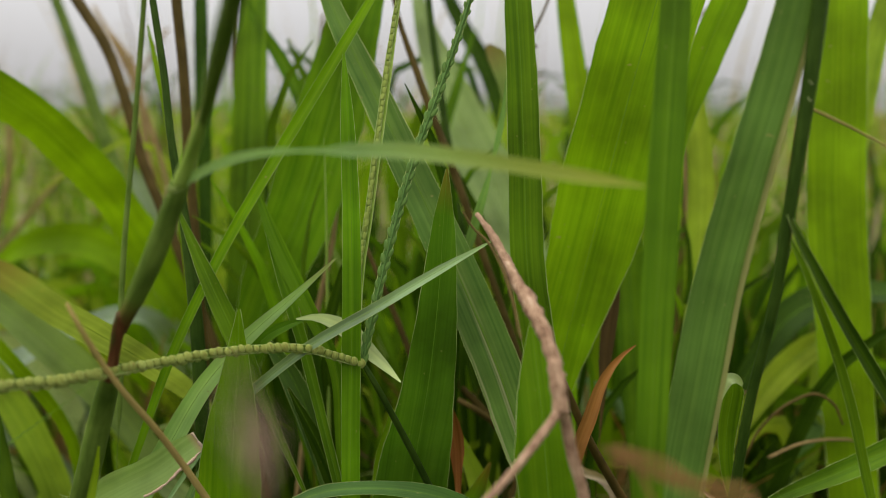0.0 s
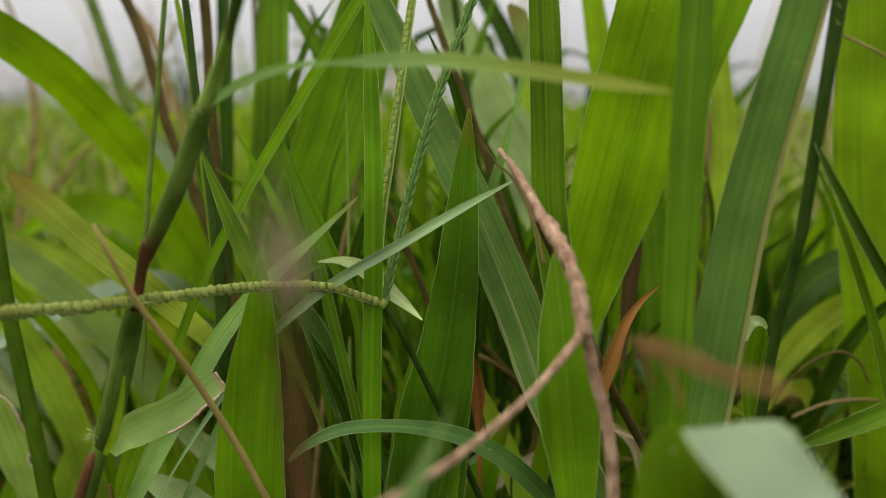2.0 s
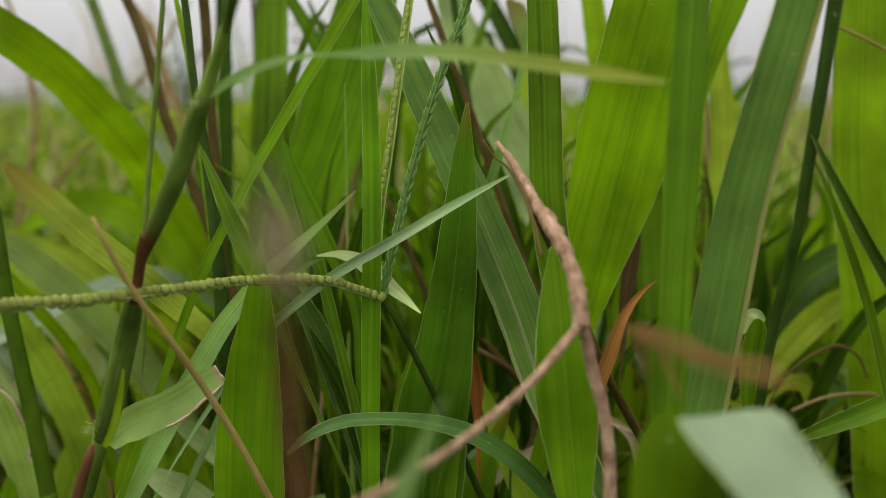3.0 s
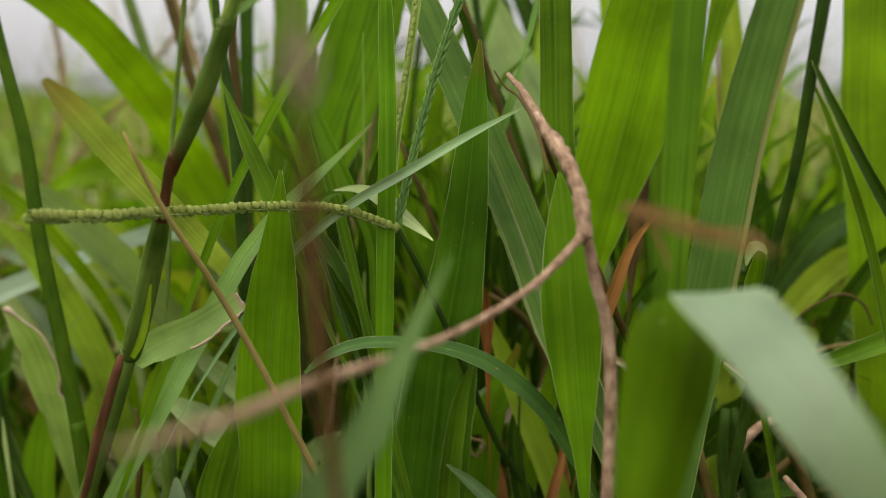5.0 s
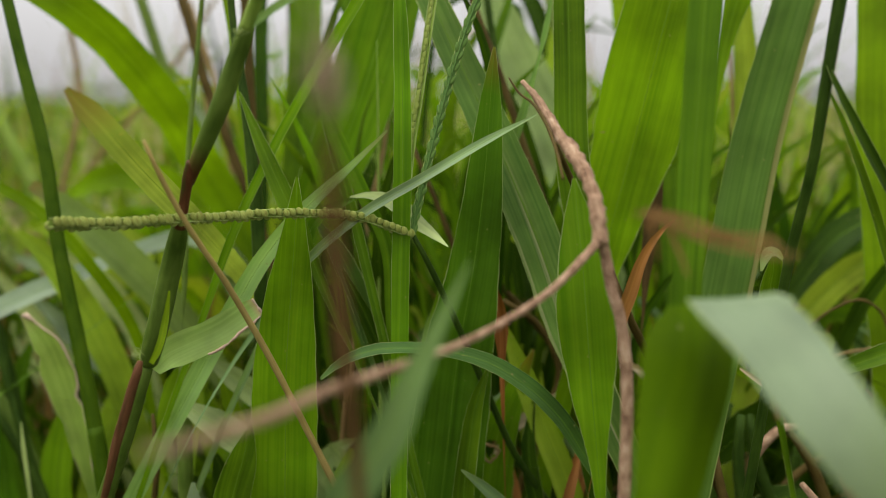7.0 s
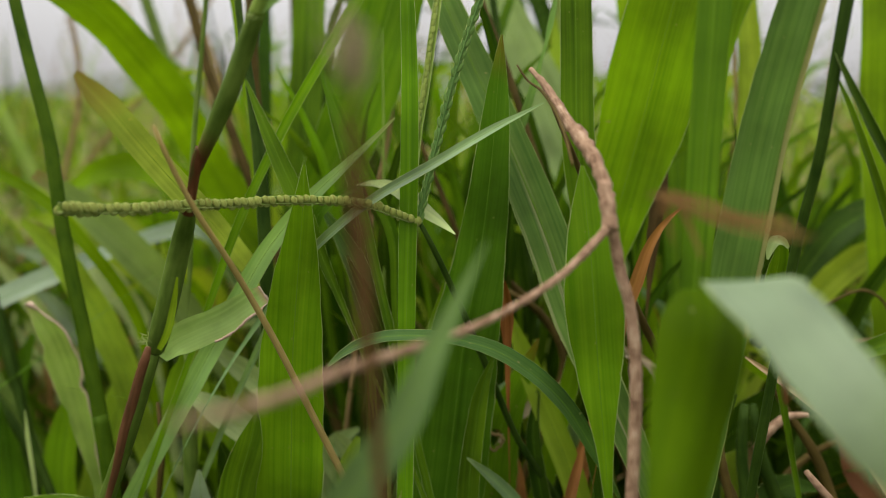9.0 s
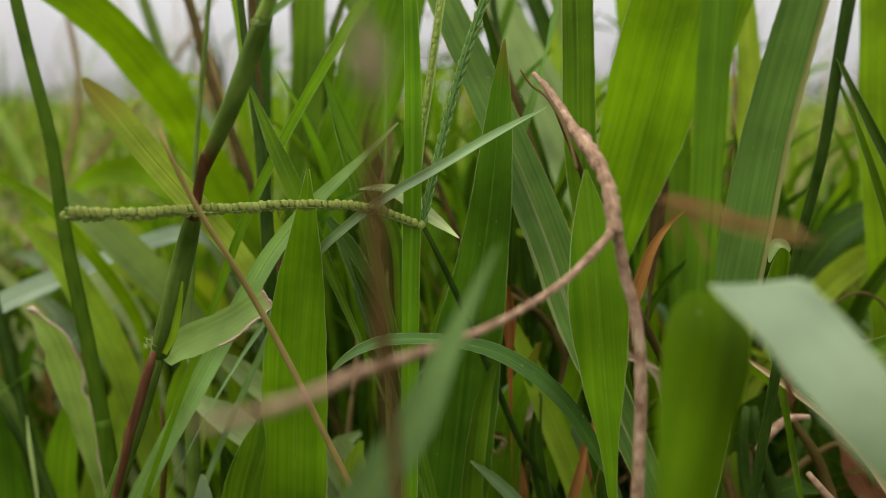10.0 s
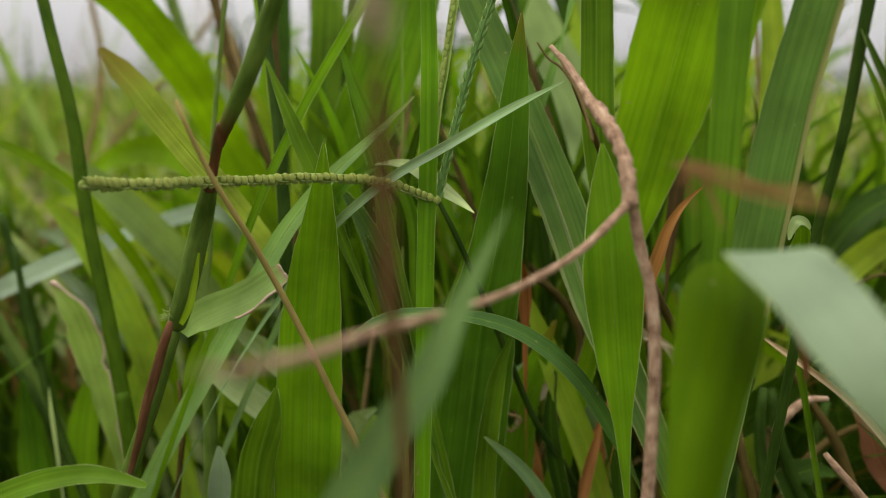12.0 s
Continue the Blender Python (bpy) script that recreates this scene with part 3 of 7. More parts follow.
def raceme_parts(owner, pts, axis_w, seed_size, step, mat, axis_mat, kind="beads", face=(0, -1, 0.2)):
    """A flower spike: a flat green axis with rows of seeds. kind: beads sit along the upper rim, face shows the
    seeds lying in the axis, back shows the axis with the seeds behind peeping out in turn."""
    ctrl = control(pts, [axis_w] * len(pts))
    length = np.linalg.norm(np.diff(ctrl[:, :3], axis=0), axis=1).sum()
    n = max(12, int(length / (step * 0.001)))
    rows = spline(ctrl, n)
    p = rows[:, :3]
    s0 = seed_size * 0.001
    taper = np.concatenate([np.ones(n - n // 3), np.linspace(1, 1.12 if kind == "beads" else 0.45, n // 3)])
    fine = spline(np.column_stack([p, np.full(n, axis_w * 0.001) * taper]), n * 4)
    v, f, uv, al = ribbon(fine[:, :3], fine[:, 3], face, 0, 0.35 if kind != "back" else -0.45, 6, 0.06, n)
    axis = mesh_object("spike_axis", v, f, M[axis_mat], owner, uvs=uv, along=al)
    va = np.array(v).reshape(n * 4, 7, 3)
    tv, tf, tu = tube(fine[:, :3], np.full(n * 4, 0.0003), 6)
    mesh_object("spike_rib", tv, tf, M["edge" if kind == "face" else axis_mat], axis, uvs=tu)
    for j in (0, 6):
        tv, tf, tu = tube(va[:, j, :], np.full(n * 4, 0.00012), 5)
        mesh_object("spike_edge", tv, tf, M["edge"], axis, uvs=tu)
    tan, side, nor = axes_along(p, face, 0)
    dims = {"beads": (1.12, 1.12, 0.72), "face": (1.05, 0.74, 0.22), "back": (1.35, 0.66, 0.42)}[kind]
    me = seed_mesh("seed", mat, *(s0 * d for d in dims))
    rng = np.random.RandomState(int(abs(pts[0][0]) * 10) + n)
    for i in range(n - 1):
        sgn = 1 if i % 2 else -1
        if kind == "beads":
            at = p[i] + side[i] * (0.1 if sgn > 0 else -0.22) * s0 + nor[i] * s0 * 0.27 * sgn + rng.randn(3) * s0 * 0.06
            z = unit(side[i] + tan[i] * 0.4 * sgn)
        elif kind == "face":
            at = p[i] + nor[i] * s0 * 0.2 - side[i] * s0 * (0.16 + 0.05 * sgn)
            z = unit(tan[i] + side[i] * sgn * 0.08)
        else:
            at = p[i] - nor[i] * s0 * 0.1 + side[i] * sgn * s0 * 0.36
            z = unit(tan[i] + side[i] * sgn * 0.3)
        z = unit(z + rng.randn(3) * 0.07)
        x = unit(np.cross(nor[i], z))
        y = np.cross(z, x)
        s = rng.uniform(0.78, 1.14) * taper[i]
        ob = new("seed", me)
        ob.parent = axis
        ob.matrix_basis = Matrix(((x[0] * s, y[0] * s, z[0] * s, at[0]), (x[1] * s, y[1] * s, z[1] * s, at[1]), (x[2] * s, y[2] * s, z[2] * s, at[2]), (0, 0, 0, 1)))
    return axis


def bare_stem(name, label, pts, widths, mat, category, part_name):
    base = holder(name, np.array(pts[0]) * 0.001, label, category)
    stem_part(base, part_name, pts, widths, mat)
    if max(widths) > 1.4 and pts[0][2] < 0:
        # a leaf sheath wraps the lower half
        low = spline(control(pts, widths), 120)[:64]
        v, f, uv = tube(low[:, :3], low[:, 3] / 2 * np.linspace(1.16, 1.05, 64), 10)
        mesh_object("sheath", v, f, M[mat], base, uvs=uv)
    return base


def tuft_parts(owner, pts):
    """Dry bracts low on a withered head and loose pale bristles at its top."""
    rows = spline(control(pts, [1] * len(pts)), 60)[:, :3]
    rng = np.random.RandomState(11)
    for k in range(22):
        i = int(rng.rand() ** 1.2 * 40)
        p = rows[i] + rng.randn(3) * 0.0005
        way = unit(np.array([rng.randn() * 0.2, rng.randn() * 0.2, 1.0]))
        ln = rng.uniform(0.003, 0.006)
        line = np.array([p + way * ln * t + np.array([0, 0, -0.001 * t * t]) for t in np.linspace(0, 1, 6)])
        w = 0.0005 * np.sin(np.linspace(0.35, 3.05, 6))
        v, f, uv, al = ribbon(line, w, (rng.randn(), -1, 0.2), 0, 0.6, 4, seed=k)
        mesh_object("bract", v, f, M["husk"], owner, uvs=uv, along=al)
    for k in range(30):
        i = int(59 - rng.rand() * 12)
        p = rows[i] + rng.randn(3) * 0.0007
        way = unit(np.array([rng.randn() * 0.4, rng.randn() * 0.4, 1.0]))
        line = np.array([p + way * t for t in np.linspace(0, rng.uniform(0.002, 0.0055), 4)])
        v, f, uv = tube(line, np.array([0.00012, 0.0001, 0.00008, 0.00004]), 4)
        mesh_object("bristle", v, f, M["fluff"], owner, uvs=uv)


def hair_tuft(owner, at, count, size):
    """Short white hairs where a leaf joins the culm."""
    rng = np.random.RandomState(count)
    for _ in range(count):
        way = unit(rng.randn(3) * np.array([1.0, 0.5, 0.6]) + np.array([-0.5, -0.3, 0.2]))
        p = np.array(at) * 0.001 + rng.randn(3) * 0.0006
        line = np.array([p + way * t * size * 0.001 * rng.uniform(0.6, 1.2) for t in np.linspace(0, 1, 4)])
        v, f, uv = tube(line, np.array([0.00007, 0.00006, 0.00005, 0.00003]), 4)
        mesh_object("hair", v, f, M["edge"], owner, uvs=uv)


def stigma(owner, at):
    """A tiny curled yellow thread on the stem."""
    c = np.array(at) * 0.001
    line = np.array([c + 0.001 * np.array([0.35 * math.sin(t * 4), -0.5, 0.6 * t + 0.2 * math.cos(t * 5)]) for t in np.linspace(0, 1.2, 12)])
    v, f, uv = tube(line, np.full(12, 0.00008), 5)
    mesh_object("stigma", v, f, M["straw_stem"], owner, uvs=uv)


def leaf_ring(owner, at, wide, high):
    """A hole eaten through a leaf, with a dry rim round it."""
    c = np.array(at) * 0.001
    blade = owner.children[0]
    bm = bmesh.new()
    bm.from_mesh(blade.data)
    gone = []
    for f in bm.faces:
        q = f.calc_center_median()
        if ((q.x - c[0]) / (0.0005 * wide)) ** 2 + ((q.z - c[2]) / (0.0005 * high)) ** 2 < 1 and abs(q.y - c[1]) < 0.02:
            gone.append(f)
    bmesh.ops.delete(bm, geom=gone, context="FACES")
    bm.to_mesh(blade.data)
    bm.free()
    n = 28
    line = []
    for i in range(n + 1):
        a = 2 * math.pi * i / n
        r = 1 + 0.16 * math.sin(3 * a + 0.6) + 0.08 * math.sin(7 * a)
        line.append(c + 0.0005 * np.array([wide * r * math.cos(a), -0.6, high * r * math.sin(a)]))
    v, f, uv = tube(np.array(line), np.full(n + 1, 0.00048), 6)
    mesh_object("rim", v, f, M["stem_tan"], blade, "dry brown rim of an eaten hole", uvs=uv)


# ---------------------------------------------------------------- the tuft in front of the camera (millimetres)

# jointed culm with red nodes, an arching leaf and a torn stub of a leaf
culm_a = holder('grass_plant', (-0.1491, 0.1443, 0.0), 'jointed green grass culm with dark red nodes and an arching leaf', 'grass plant')
stem_part(culm_a, 'culm', [(-149.1, 144.3, -2.0), (-137.0, 141.8, 88.0), (-100.7, 134.3, 175.9), (-92.8, 132.7, 193.2), (-85.2, 131.5, 212.9)], [2.98, 4.30, 4.40, 3.90, 3.80], 'sheath')
stem_part(culm_a, 'sheath', [(-84.9, 131.5, 212.5), (-82.1, 128.9, 217.3), (-78.5, 127.1, 225.5), (-74.4, 126.2, 237.6), (-70.7, 123.5, 245.3), (-67.6, 120.2, 250.7), (-66.2, 118.9, 253.5)], [4.50, 5.30, 5.40, 5.20, 4.70, 3.70, 2.60], 'sheath')
stem_part(culm_a, 'node', [(-67.2, 119.4, 250.4), (-65.9, 118.8, 254.3), (-64.4, 117.9, 259.0), (-62.7, 116.9, 263.4), (-61.5, 116.6, 265.9)], [2.70, 2.36, 2.36, 2.70, 2.90], 'node')
stem_part(culm_a, 'sheath', [(-64.0, 119.1, 261.3), (-61.9, 117.3, 264.2), (-59.8, 116.0, 267.2), (-56.5, 114.3, 272.0), (-52.3, 112.4, 278.6), (-47.6, 111.0, 287.9), (-44.1, 109.0, 294.1)], [2.40, 2.90, 3.35, 3.85, 4.15, 4.00, 3.45], 'sheath_red')
stem_part(culm_a, 'sheath', [(-44.1, 109.0, 294.0), (-41.0, 107.2, 299.4), (-37.4, 103.4, 304.7), (-34.2, 99.4, 309.2)], [3.30, 2.71, 2.01, 0.77], 'stem_l')
stem_part(culm_a, 'culm', [(-39.8, 106.6, 300.9), (-35.4, 101.0, 307.3), (-27.9, 88.7, 314.9), (-20.5, 76.5, 322.5), (-15.2, 67.6, 327.1)], [0.83, 1.96, 3.15, 3.22, 2.62], 'stem')
stem_part(culm_a, 'side_shoot', [(-85.4, 105.1, 181.9), (-81.9, 105.7, 192.7), (-79.8, 106.8, 201.6), (-77.5, 107.5, 208.5), (-75.9, 109.0, 214.9), (-74.8, 109.9, 218.7), (-74.9, 111.2, 220.3)], [1.33, 1.85, 2.23, 2.35, 2.21, 1.95, 1.31], 'shoot_red', label='reddish brown side shoot')
leaf_parts(culm_a, [(-44.1, 109.0, 294.1), (-32.8, 103.3, 298.8), (-20.8, 97.6, 301.0), (-14.5, 96.1, 301.2), (-10.0, 95.1, 301.3), (-2.7, 93.4, 301.5), (15.5, 91.4, 299.8), (30.6, 91.7, 297.5), (38.6, 91.5, 296.4)], [1.92, 2.00, 1.10, 0.60, 2.10, 2.70, 2.60, 2.00, 0.44], 'lime_tip', face=(0, -1, 0.35), fold=0.15, edge='')
leaf_parts(culm_a, [(-83.5, 131.2, 210.3), (-81.4, 133.5, 213.1), (-76.5, 136.1, 215.6), (-68.2, 139.5, 219.3), (-62.8, 142.4, 223.0), (-59.8, 144.6, 224.9)], [4.40, 7.60, 9.00, 8.40, 6.80, 4.90], 'tan_edge', face=(0.1, -1, 0.3), fold=0.12, edge='', rib='', bite=0.10, torn=0.45)
leaf_parts(culm_a, [(-73.4, 113.3, 219.1), (-71.6, 114.2, 222.7), (-70.9, 116.5, 228.4), (-70.2, 118.1, 235.6)], [1.33, 1.86, 1.73, 0.53], 'yellow', rib='', edge='')

# flower stalk with three spikes of seeds
spike_plant = holder('flowering_grass', (0.0570, 0.2086, 0.0), 'green flowering grass stalk with three spikes of round seeds', 'grass plant')
stem_part(spike_plant, 'stalk', [(57.0, 208.6, -2.0), (48.0, 201.7, 75.6), (21.0, 181.1, 151.2), (8.8, 171.8, 174.9), (1.1, 164.8, 196.6), (-9.0, 155.6, 224.5), (-14.6, 150.6, 238.9), (-17.5, 149.3, 244.9)], [1.51, 2.27, 2.39, 2.10, 2.00, 1.73, 1.52, 1.20], 'stem_d')
raceme_parts(spike_plant, [(-17.7, 149.3, 245.0), (-23.2, 147.2, 247.5), (-30.8, 144.0, 250.5), (-40.6, 139.3, 251.7), (-49.4, 133.4, 252.4), (-59.2, 125.4, 252.4), (-66.1, 117.7, 253.0), (-71.6, 113.1, 253.0), (-83.6, 106.2, 253.2), (-85.6, 99.0, 254.4)], 1.8, 2.05, 0.86, 'seed_b', 'stem_l', kind='beads')
raceme_parts(spike_plant, [(-18.0, 148.9, 245.0), (-16.1, 150.7, 254.2), (-12.3, 155.5, 272.2), (-8.4, 158.7, 287.6), (-5.0, 161.1, 298.8), (-0.4, 165.0, 312.2), (6.3, 170.4, 332.8), (9.6, 173.1, 345.5)], 1.95, 2.05, 1.65, 'seed_d', 'spike_d', kind='back', face=(0.2, -1, 0.1))
raceme_parts(spike_plant, [(-21.5, 161.5, 254.0), (-20.6, 164.1, 267.3), (-18.6, 167.0, 282.1), (-17.3, 169.3, 293.9), (-15.6, 173.6, 310.1), (-13.8, 177.8, 326.6), (-11.2, 181.7, 346.0)], 2.3, 2.1, 1.75, 'seed_g', 'stem_l', kind='face', face=(-0.2, -1, 0.1))

# dry twisted brown stalk with a fork
twig_a = holder('dry_stalk', (0.0280, 0.0809, 0.0), 'dry brown forked twisted stalk of old grass', 'dry stalk')
stem_part(twig_a, 'stalk', [(28.0, 80.9, -2.0), (30.5, 88.0, 100.0), (34.5, 99.6, 203.0), (34.6, 101.2, 210.8), (34.5, 103.1, 220.8), (33.9, 104.8, 229.6), (32.7, 106.1, 236.8), (30.8, 107.0, 242.9), (29.4, 108.0, 249.0), (28.2, 107.6, 253.4)], [1.60, 2.40, 2.55, 2.50, 2.45, 2.40, 2.35, 2.30, 2.30, 2.00], 'twig', knob=0.07)
stem_part(twig_a, 'stalk', [(28.4, 106.8, 251.6), (27.6, 109.0, 257.0), (25.7, 114.8, 263.9), (22.4, 122.5, 268.7), (18.8, 130.1, 273.3), (14.8, 138.1, 279.7), (10.6, 143.6, 284.4)], [2.87, 2.93, 2.93, 3.43, 2.56, 1.87, 1.10], 'twig', knob=0.3)
stem_part(twig_a, 'awn', [(20.6, 113.6, 263.9), (19.1, 121.1, 269.1), (15.9, 131.3, 275.9), (12.9, 136.8, 279.6), (10.1, 139.9, 281.5), (8.6, 141.1, 283.4), (7.4, 142.3, 285.2)], [0.58, 0.73, 0.77, 0.66, 0.54, 0.54, 0.41], 'stem_br')
stem_part(twig_a, 'branch', [(28.1, 107.0, 252.6), (19.2, 96.0, 245.2), (11.6, 84.0, 242.4), (5.8, 73.7, 241.6), (0.1, 63.7, 241.7), (-5.2, 53.7, 242.5), (-9.4, 42.1, 244.1), (-11.9, 33.7, 244.9), (-13.4, 25.6, 246.7), (-14.4, 18.6, 248.6), (-13.8, 12.0, 251.1)], [1.90, 1.46, 1.35, 1.26, 1.36, 1.42, 1.43, 1.45, 1.30, 0.94, 0.75], 'twig', knob=0.12)

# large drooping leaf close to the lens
droop = leaf('grass_leaf', 'broad drooping grass leaf, sky sheen put into its grey-green upper face', [(18.0, 12.0, -2.0), (24.0, 27.0, 115.0), (36.1, 56.4, 225.5), (38.6, 63.5, 233.2), (41.2, 69.4, 240.2), (42.2, 74.5, 244.7), (42.2, 76.4, 246.2), (42.2, 78.0, 247.6)], [5.00, 8.20, 10.22, 13.97, 16.02, 14.85, 12.66, 8.75], 'thick', face=(0.25, -1, 0), fold=-0.4, rib='', edge='', wave=0.0)
# upper face, pale with painted sky sheen
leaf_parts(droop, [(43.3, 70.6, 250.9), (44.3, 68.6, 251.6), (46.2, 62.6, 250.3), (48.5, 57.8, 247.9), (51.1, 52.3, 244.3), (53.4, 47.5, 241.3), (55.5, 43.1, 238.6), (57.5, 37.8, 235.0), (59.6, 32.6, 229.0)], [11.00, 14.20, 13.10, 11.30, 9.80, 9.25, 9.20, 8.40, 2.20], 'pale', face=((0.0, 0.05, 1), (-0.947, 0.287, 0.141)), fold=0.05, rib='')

# stiff broad leaves of the tuft
leaf('grass_leaf', 'broad upright green grass leaf with a fine point', [(-57.0, 137.1, -2.0), (-56.5, 138.7, 74.4), (-54.9, 143.4, 148.8), (-54.1, 145.6, 179.6), (-52.5, 145.1, 207.0), (-49.7, 144.5, 232.9), (-47.9, 143.2, 245.4), (-46.8, 143.2, 260.3)], [11.02, 17.71, 19.68, 18.99, 17.51, 11.53, 6.84, 0.73], 'fresh', face=(0.1, -1, 0.1), fold=0.2, teeth=0.4)
leaf('grass_leaf', 'lance-shaped green leaf with a brown point', [(-21.5, 161.5, -2.0), (-18.6, 161.9, 89.7), (-10.1, 163.1, 179.3), (-7.2, 163.5, 206.9), (-2.3, 162.5, 237.0), (0.6, 161.0, 265.1), (1.6, 160.1, 281.3), (2.5, 158.4, 293.6)], [9.46, 18.03, 22.53, 20.11, 13.66, 8.78, 5.16, 0.56], 'fresh_tip', face=(0.15, -1, 0.1), fold=0.2, teeth=0.5)
leaf('grass_leaf', 'very broad bright green grass leaf, lit through', [(5.4, 180.4, -2.0), (10.5, 183.5, 110.7), (32.8, 192.6, 221.4), (36.8, 194.3, 239.2), (43.0, 195.9, 267.2), (51.0, 194.0, 307.4), (58.2, 193.2, 338.4), (66.0, 194.3, 367.8), (73.0, 195.6, 398.7)], [4.40, 8.39, 10.48, 15.59, 25.52, 26.00, 24.82, 22.99, 13.45], 'bright', face=(-0.1, -1, 0), fold=0.12, wave=0.03, teeth=0.6)
leaf('grass_leaf', 'bright green leaf with a narrow base', [(43.8, 98.9, -2.0), (40.9, 104.2, 93.6), (31.9, 119.8, 187.2), (30.8, 121.8, 197.6), (29.0, 124.6, 213.1), (27.1, 127.0, 231.5), (25.9, 129.2, 243.0), (24.5, 132.0, 253.2), (23.4, 134.7, 262.1)], [0.89, 1.69, 2.11, 3.95, 9.49, 13.63, 11.27, 6.33, 0.66], 'fresh', face=(0.05, -1, 0), fold=0.18)
leaf('grass_leaf', 'upright dull green leaf out of focus', [(41.4, 82.9, -2.0), (42.5, 89.9, 121.5), (45.9, 110.8, 243.0), (46.5, 114.9, 264.5), (47.2, 119.0, 286.1), (48.1, 123.1, 307.6), (49.1, 127.3, 329.1), (49.7, 131.4, 350.7)], [2.58, 4.91, 6.14, 6.66, 6.84, 6.84, 6.14, 5.26], 'mid', face=(0.1, -1, 0), fold=0.1, edge='')
blue_leaf = leaf('grass_leaf', 'broad bluish green leaf with a pale straw border', [(38.2, 121.1, -2.0), (42.7, 123.4, 111.5), (56.3, 130.3, 223.1), (59.4, 131.9, 246.6), (62.7, 132.9, 271.9), (67.2, 132.7, 296.1), (71.6, 133.7, 315.6), (75.2, 134.4, 334.3), (78.4, 136.3, 353.6)], [4.91, 9.35, 11.68, 11.47, 10.78, 9.85, 9.08, 8.14, 6.53], 'blue', face=(0.1, -1, 0.05), fold=0.1, wave=0.02, rib='')
leaf_parts(blue_leaf, [(51.2, 130.0, 223.8), (54.4, 131.6, 247.3), (58.0, 132.6, 272.5), (62.9, 132.3, 296.7), (67.6, 133.3, 316.1), (71.6, 134.1, 334.8), (75.5, 136.0, 354.0)], [1.00, 1.10, 1.10, 1.00, 0.90, 0.80, 0.60], 'blue_l', face=(0.1, -1, 0.05), fold=0.2, rib='', edge='', names=('border', 'rib', 'edge'))
leaf_parts(blue_leaf, [(61.6, 129.8, 223.6), (64.7, 131.4, 247.0), (67.6, 132.3, 272.2), (71.7, 132.1, 296.2), (75.7, 133.0, 315.6), (78.8, 133.7, 334.1), (81.2, 135.4, 353.3)], [1.01, 1.11, 1.20, 1.28, 1.14, 1.01, 0.66], 'border', face=(0.1, -1, 0.05), fold=0.2, rib='', edge='', names=('border', 'rib', 'edge'))
leaf('grass_leaf', 'straight upright dark green leaf with pale edges', [(69.7, 180.6, -2.0), (61.7, 178.7, 101.0), (37.6, 172.8, 202.0), (32.9, 171.7, 219.6), (27.5, 172.5, 242.5), (24.1, 173.7, 261.5), (22.2, 177.3, 292.2), (20.7, 180.3, 319.3), (18.6, 183.1, 345.9), (17.2, 184.7, 366.1)], [2.05, 3.90, 4.87, 7.01, 9.11, 9.33, 8.93, 8.24, 6.04, 2.24], 'mid', face=(0.1, -1, 0), fold=0.25, teeth=0.5)
leaf('grass_leaf', 'slanting bluish green leaf with a rough edge', [(91.8, 147.2, -2.0), (78.2, 151.2, 95.0), (37.2, 163.4, 190.0), (24.1, 167.3, 216.2), (15.9, 169.7, 238.1), (2.8, 174.1, 267.3), (-8.7, 178.5, 290.2), (-20.3, 183.0, 313.3), (-30.3, 186.7, 332.0), (-37.2, 190.1, 347.8)], [3.96, 7.54, 9.43, 12.25, 12.51, 11.60, 9.80, 8.00, 6.00, 3.19], 'blue_m', face=(0.2, -1, 0.1), fold=0.15, rib='vein', rib_size=1.2, edge_size=1.9, teeth=0.9)
leaf('grass_leaf', 'broad arching bright green leaf', [(-55.9, 303.2, -2.0), (-70.2, 302.3, 95.2), (-112.9, 299.7, 190.5), (-130.1, 298.7, 219.4), (-144.4, 288.3, 251.7), (-145.1, 262.4, 277.1), (-149.4, 244.8, 294.3), (-152.6, 232.3, 304.9), (-156.8, 221.2, 312.7), (-167.7, 212.8, 321.6), (-184.2, 207.2, 326.3), (-198.9, 201.7, 325.1)], [5.63, 10.73, 13.41, 17.45, 19.73, 18.39, 17.17, 15.90, 14.79, 13.52, 9.20, 1.81], 'yellow', face=(0.1, -1, 0.2), fold=0.12)
leaf('grass_leaf', 'tall broad leaf standing behind the seed spikes', [(-117.3, 199.6, -2.0), (-105.9, 204.0, 112.2), (-71.8, 217.2, 224.5), (-63.7, 220.3, 248.5), (-53.5, 222.6, 272.3), (-44.5, 225.3, 299.3), (-37.8, 228.5, 323.9), (-31.3, 231.8, 349.9), (-23.0, 235.3, 375.6)], [5.02, 9.56, 11.96, 19.77, 23.45, 24.33, 19.93, 15.21, 3.77], 'mid_l', face=(0.1, -1, 0), fold=0.15)
leaf('grass_leaf', 'bright green upright broad grass leaf', [(148.3, 210.6, -2.0), (145.4, 217.1, 118.6), (136.5, 236.5, 237.2), (133.9, 242.2, 268.5), (132.2, 247.4, 307.7), (131.5, 252.5, 346.2), (131.8, 257.7, 384.2)], [7.53, 14.35, 17.93, 19.13, 18.59, 17.66, 7.79], 'bright', face=(-0.2, -1, 0), fold=0.12, rib='')
leaf('grass_leaf', 'bright leaf leaning out above the tuft', [(56.6, 184.9, -2.0), (59.8, 192.7, 132.9), (69.6, 216.0, 265.9), (71.1, 219.6, 283.9), (74.0, 223.0, 301.1), (80.2, 225.9, 324.5), (89.1, 228.7, 346.7), (98.8, 231.4, 367.5)], [0.62, 1.18, 1.47, 2.94, 5.52, 11.67, 11.21, 3.59], 'bright', face=(0.2, -1, 0), fold=0.15)
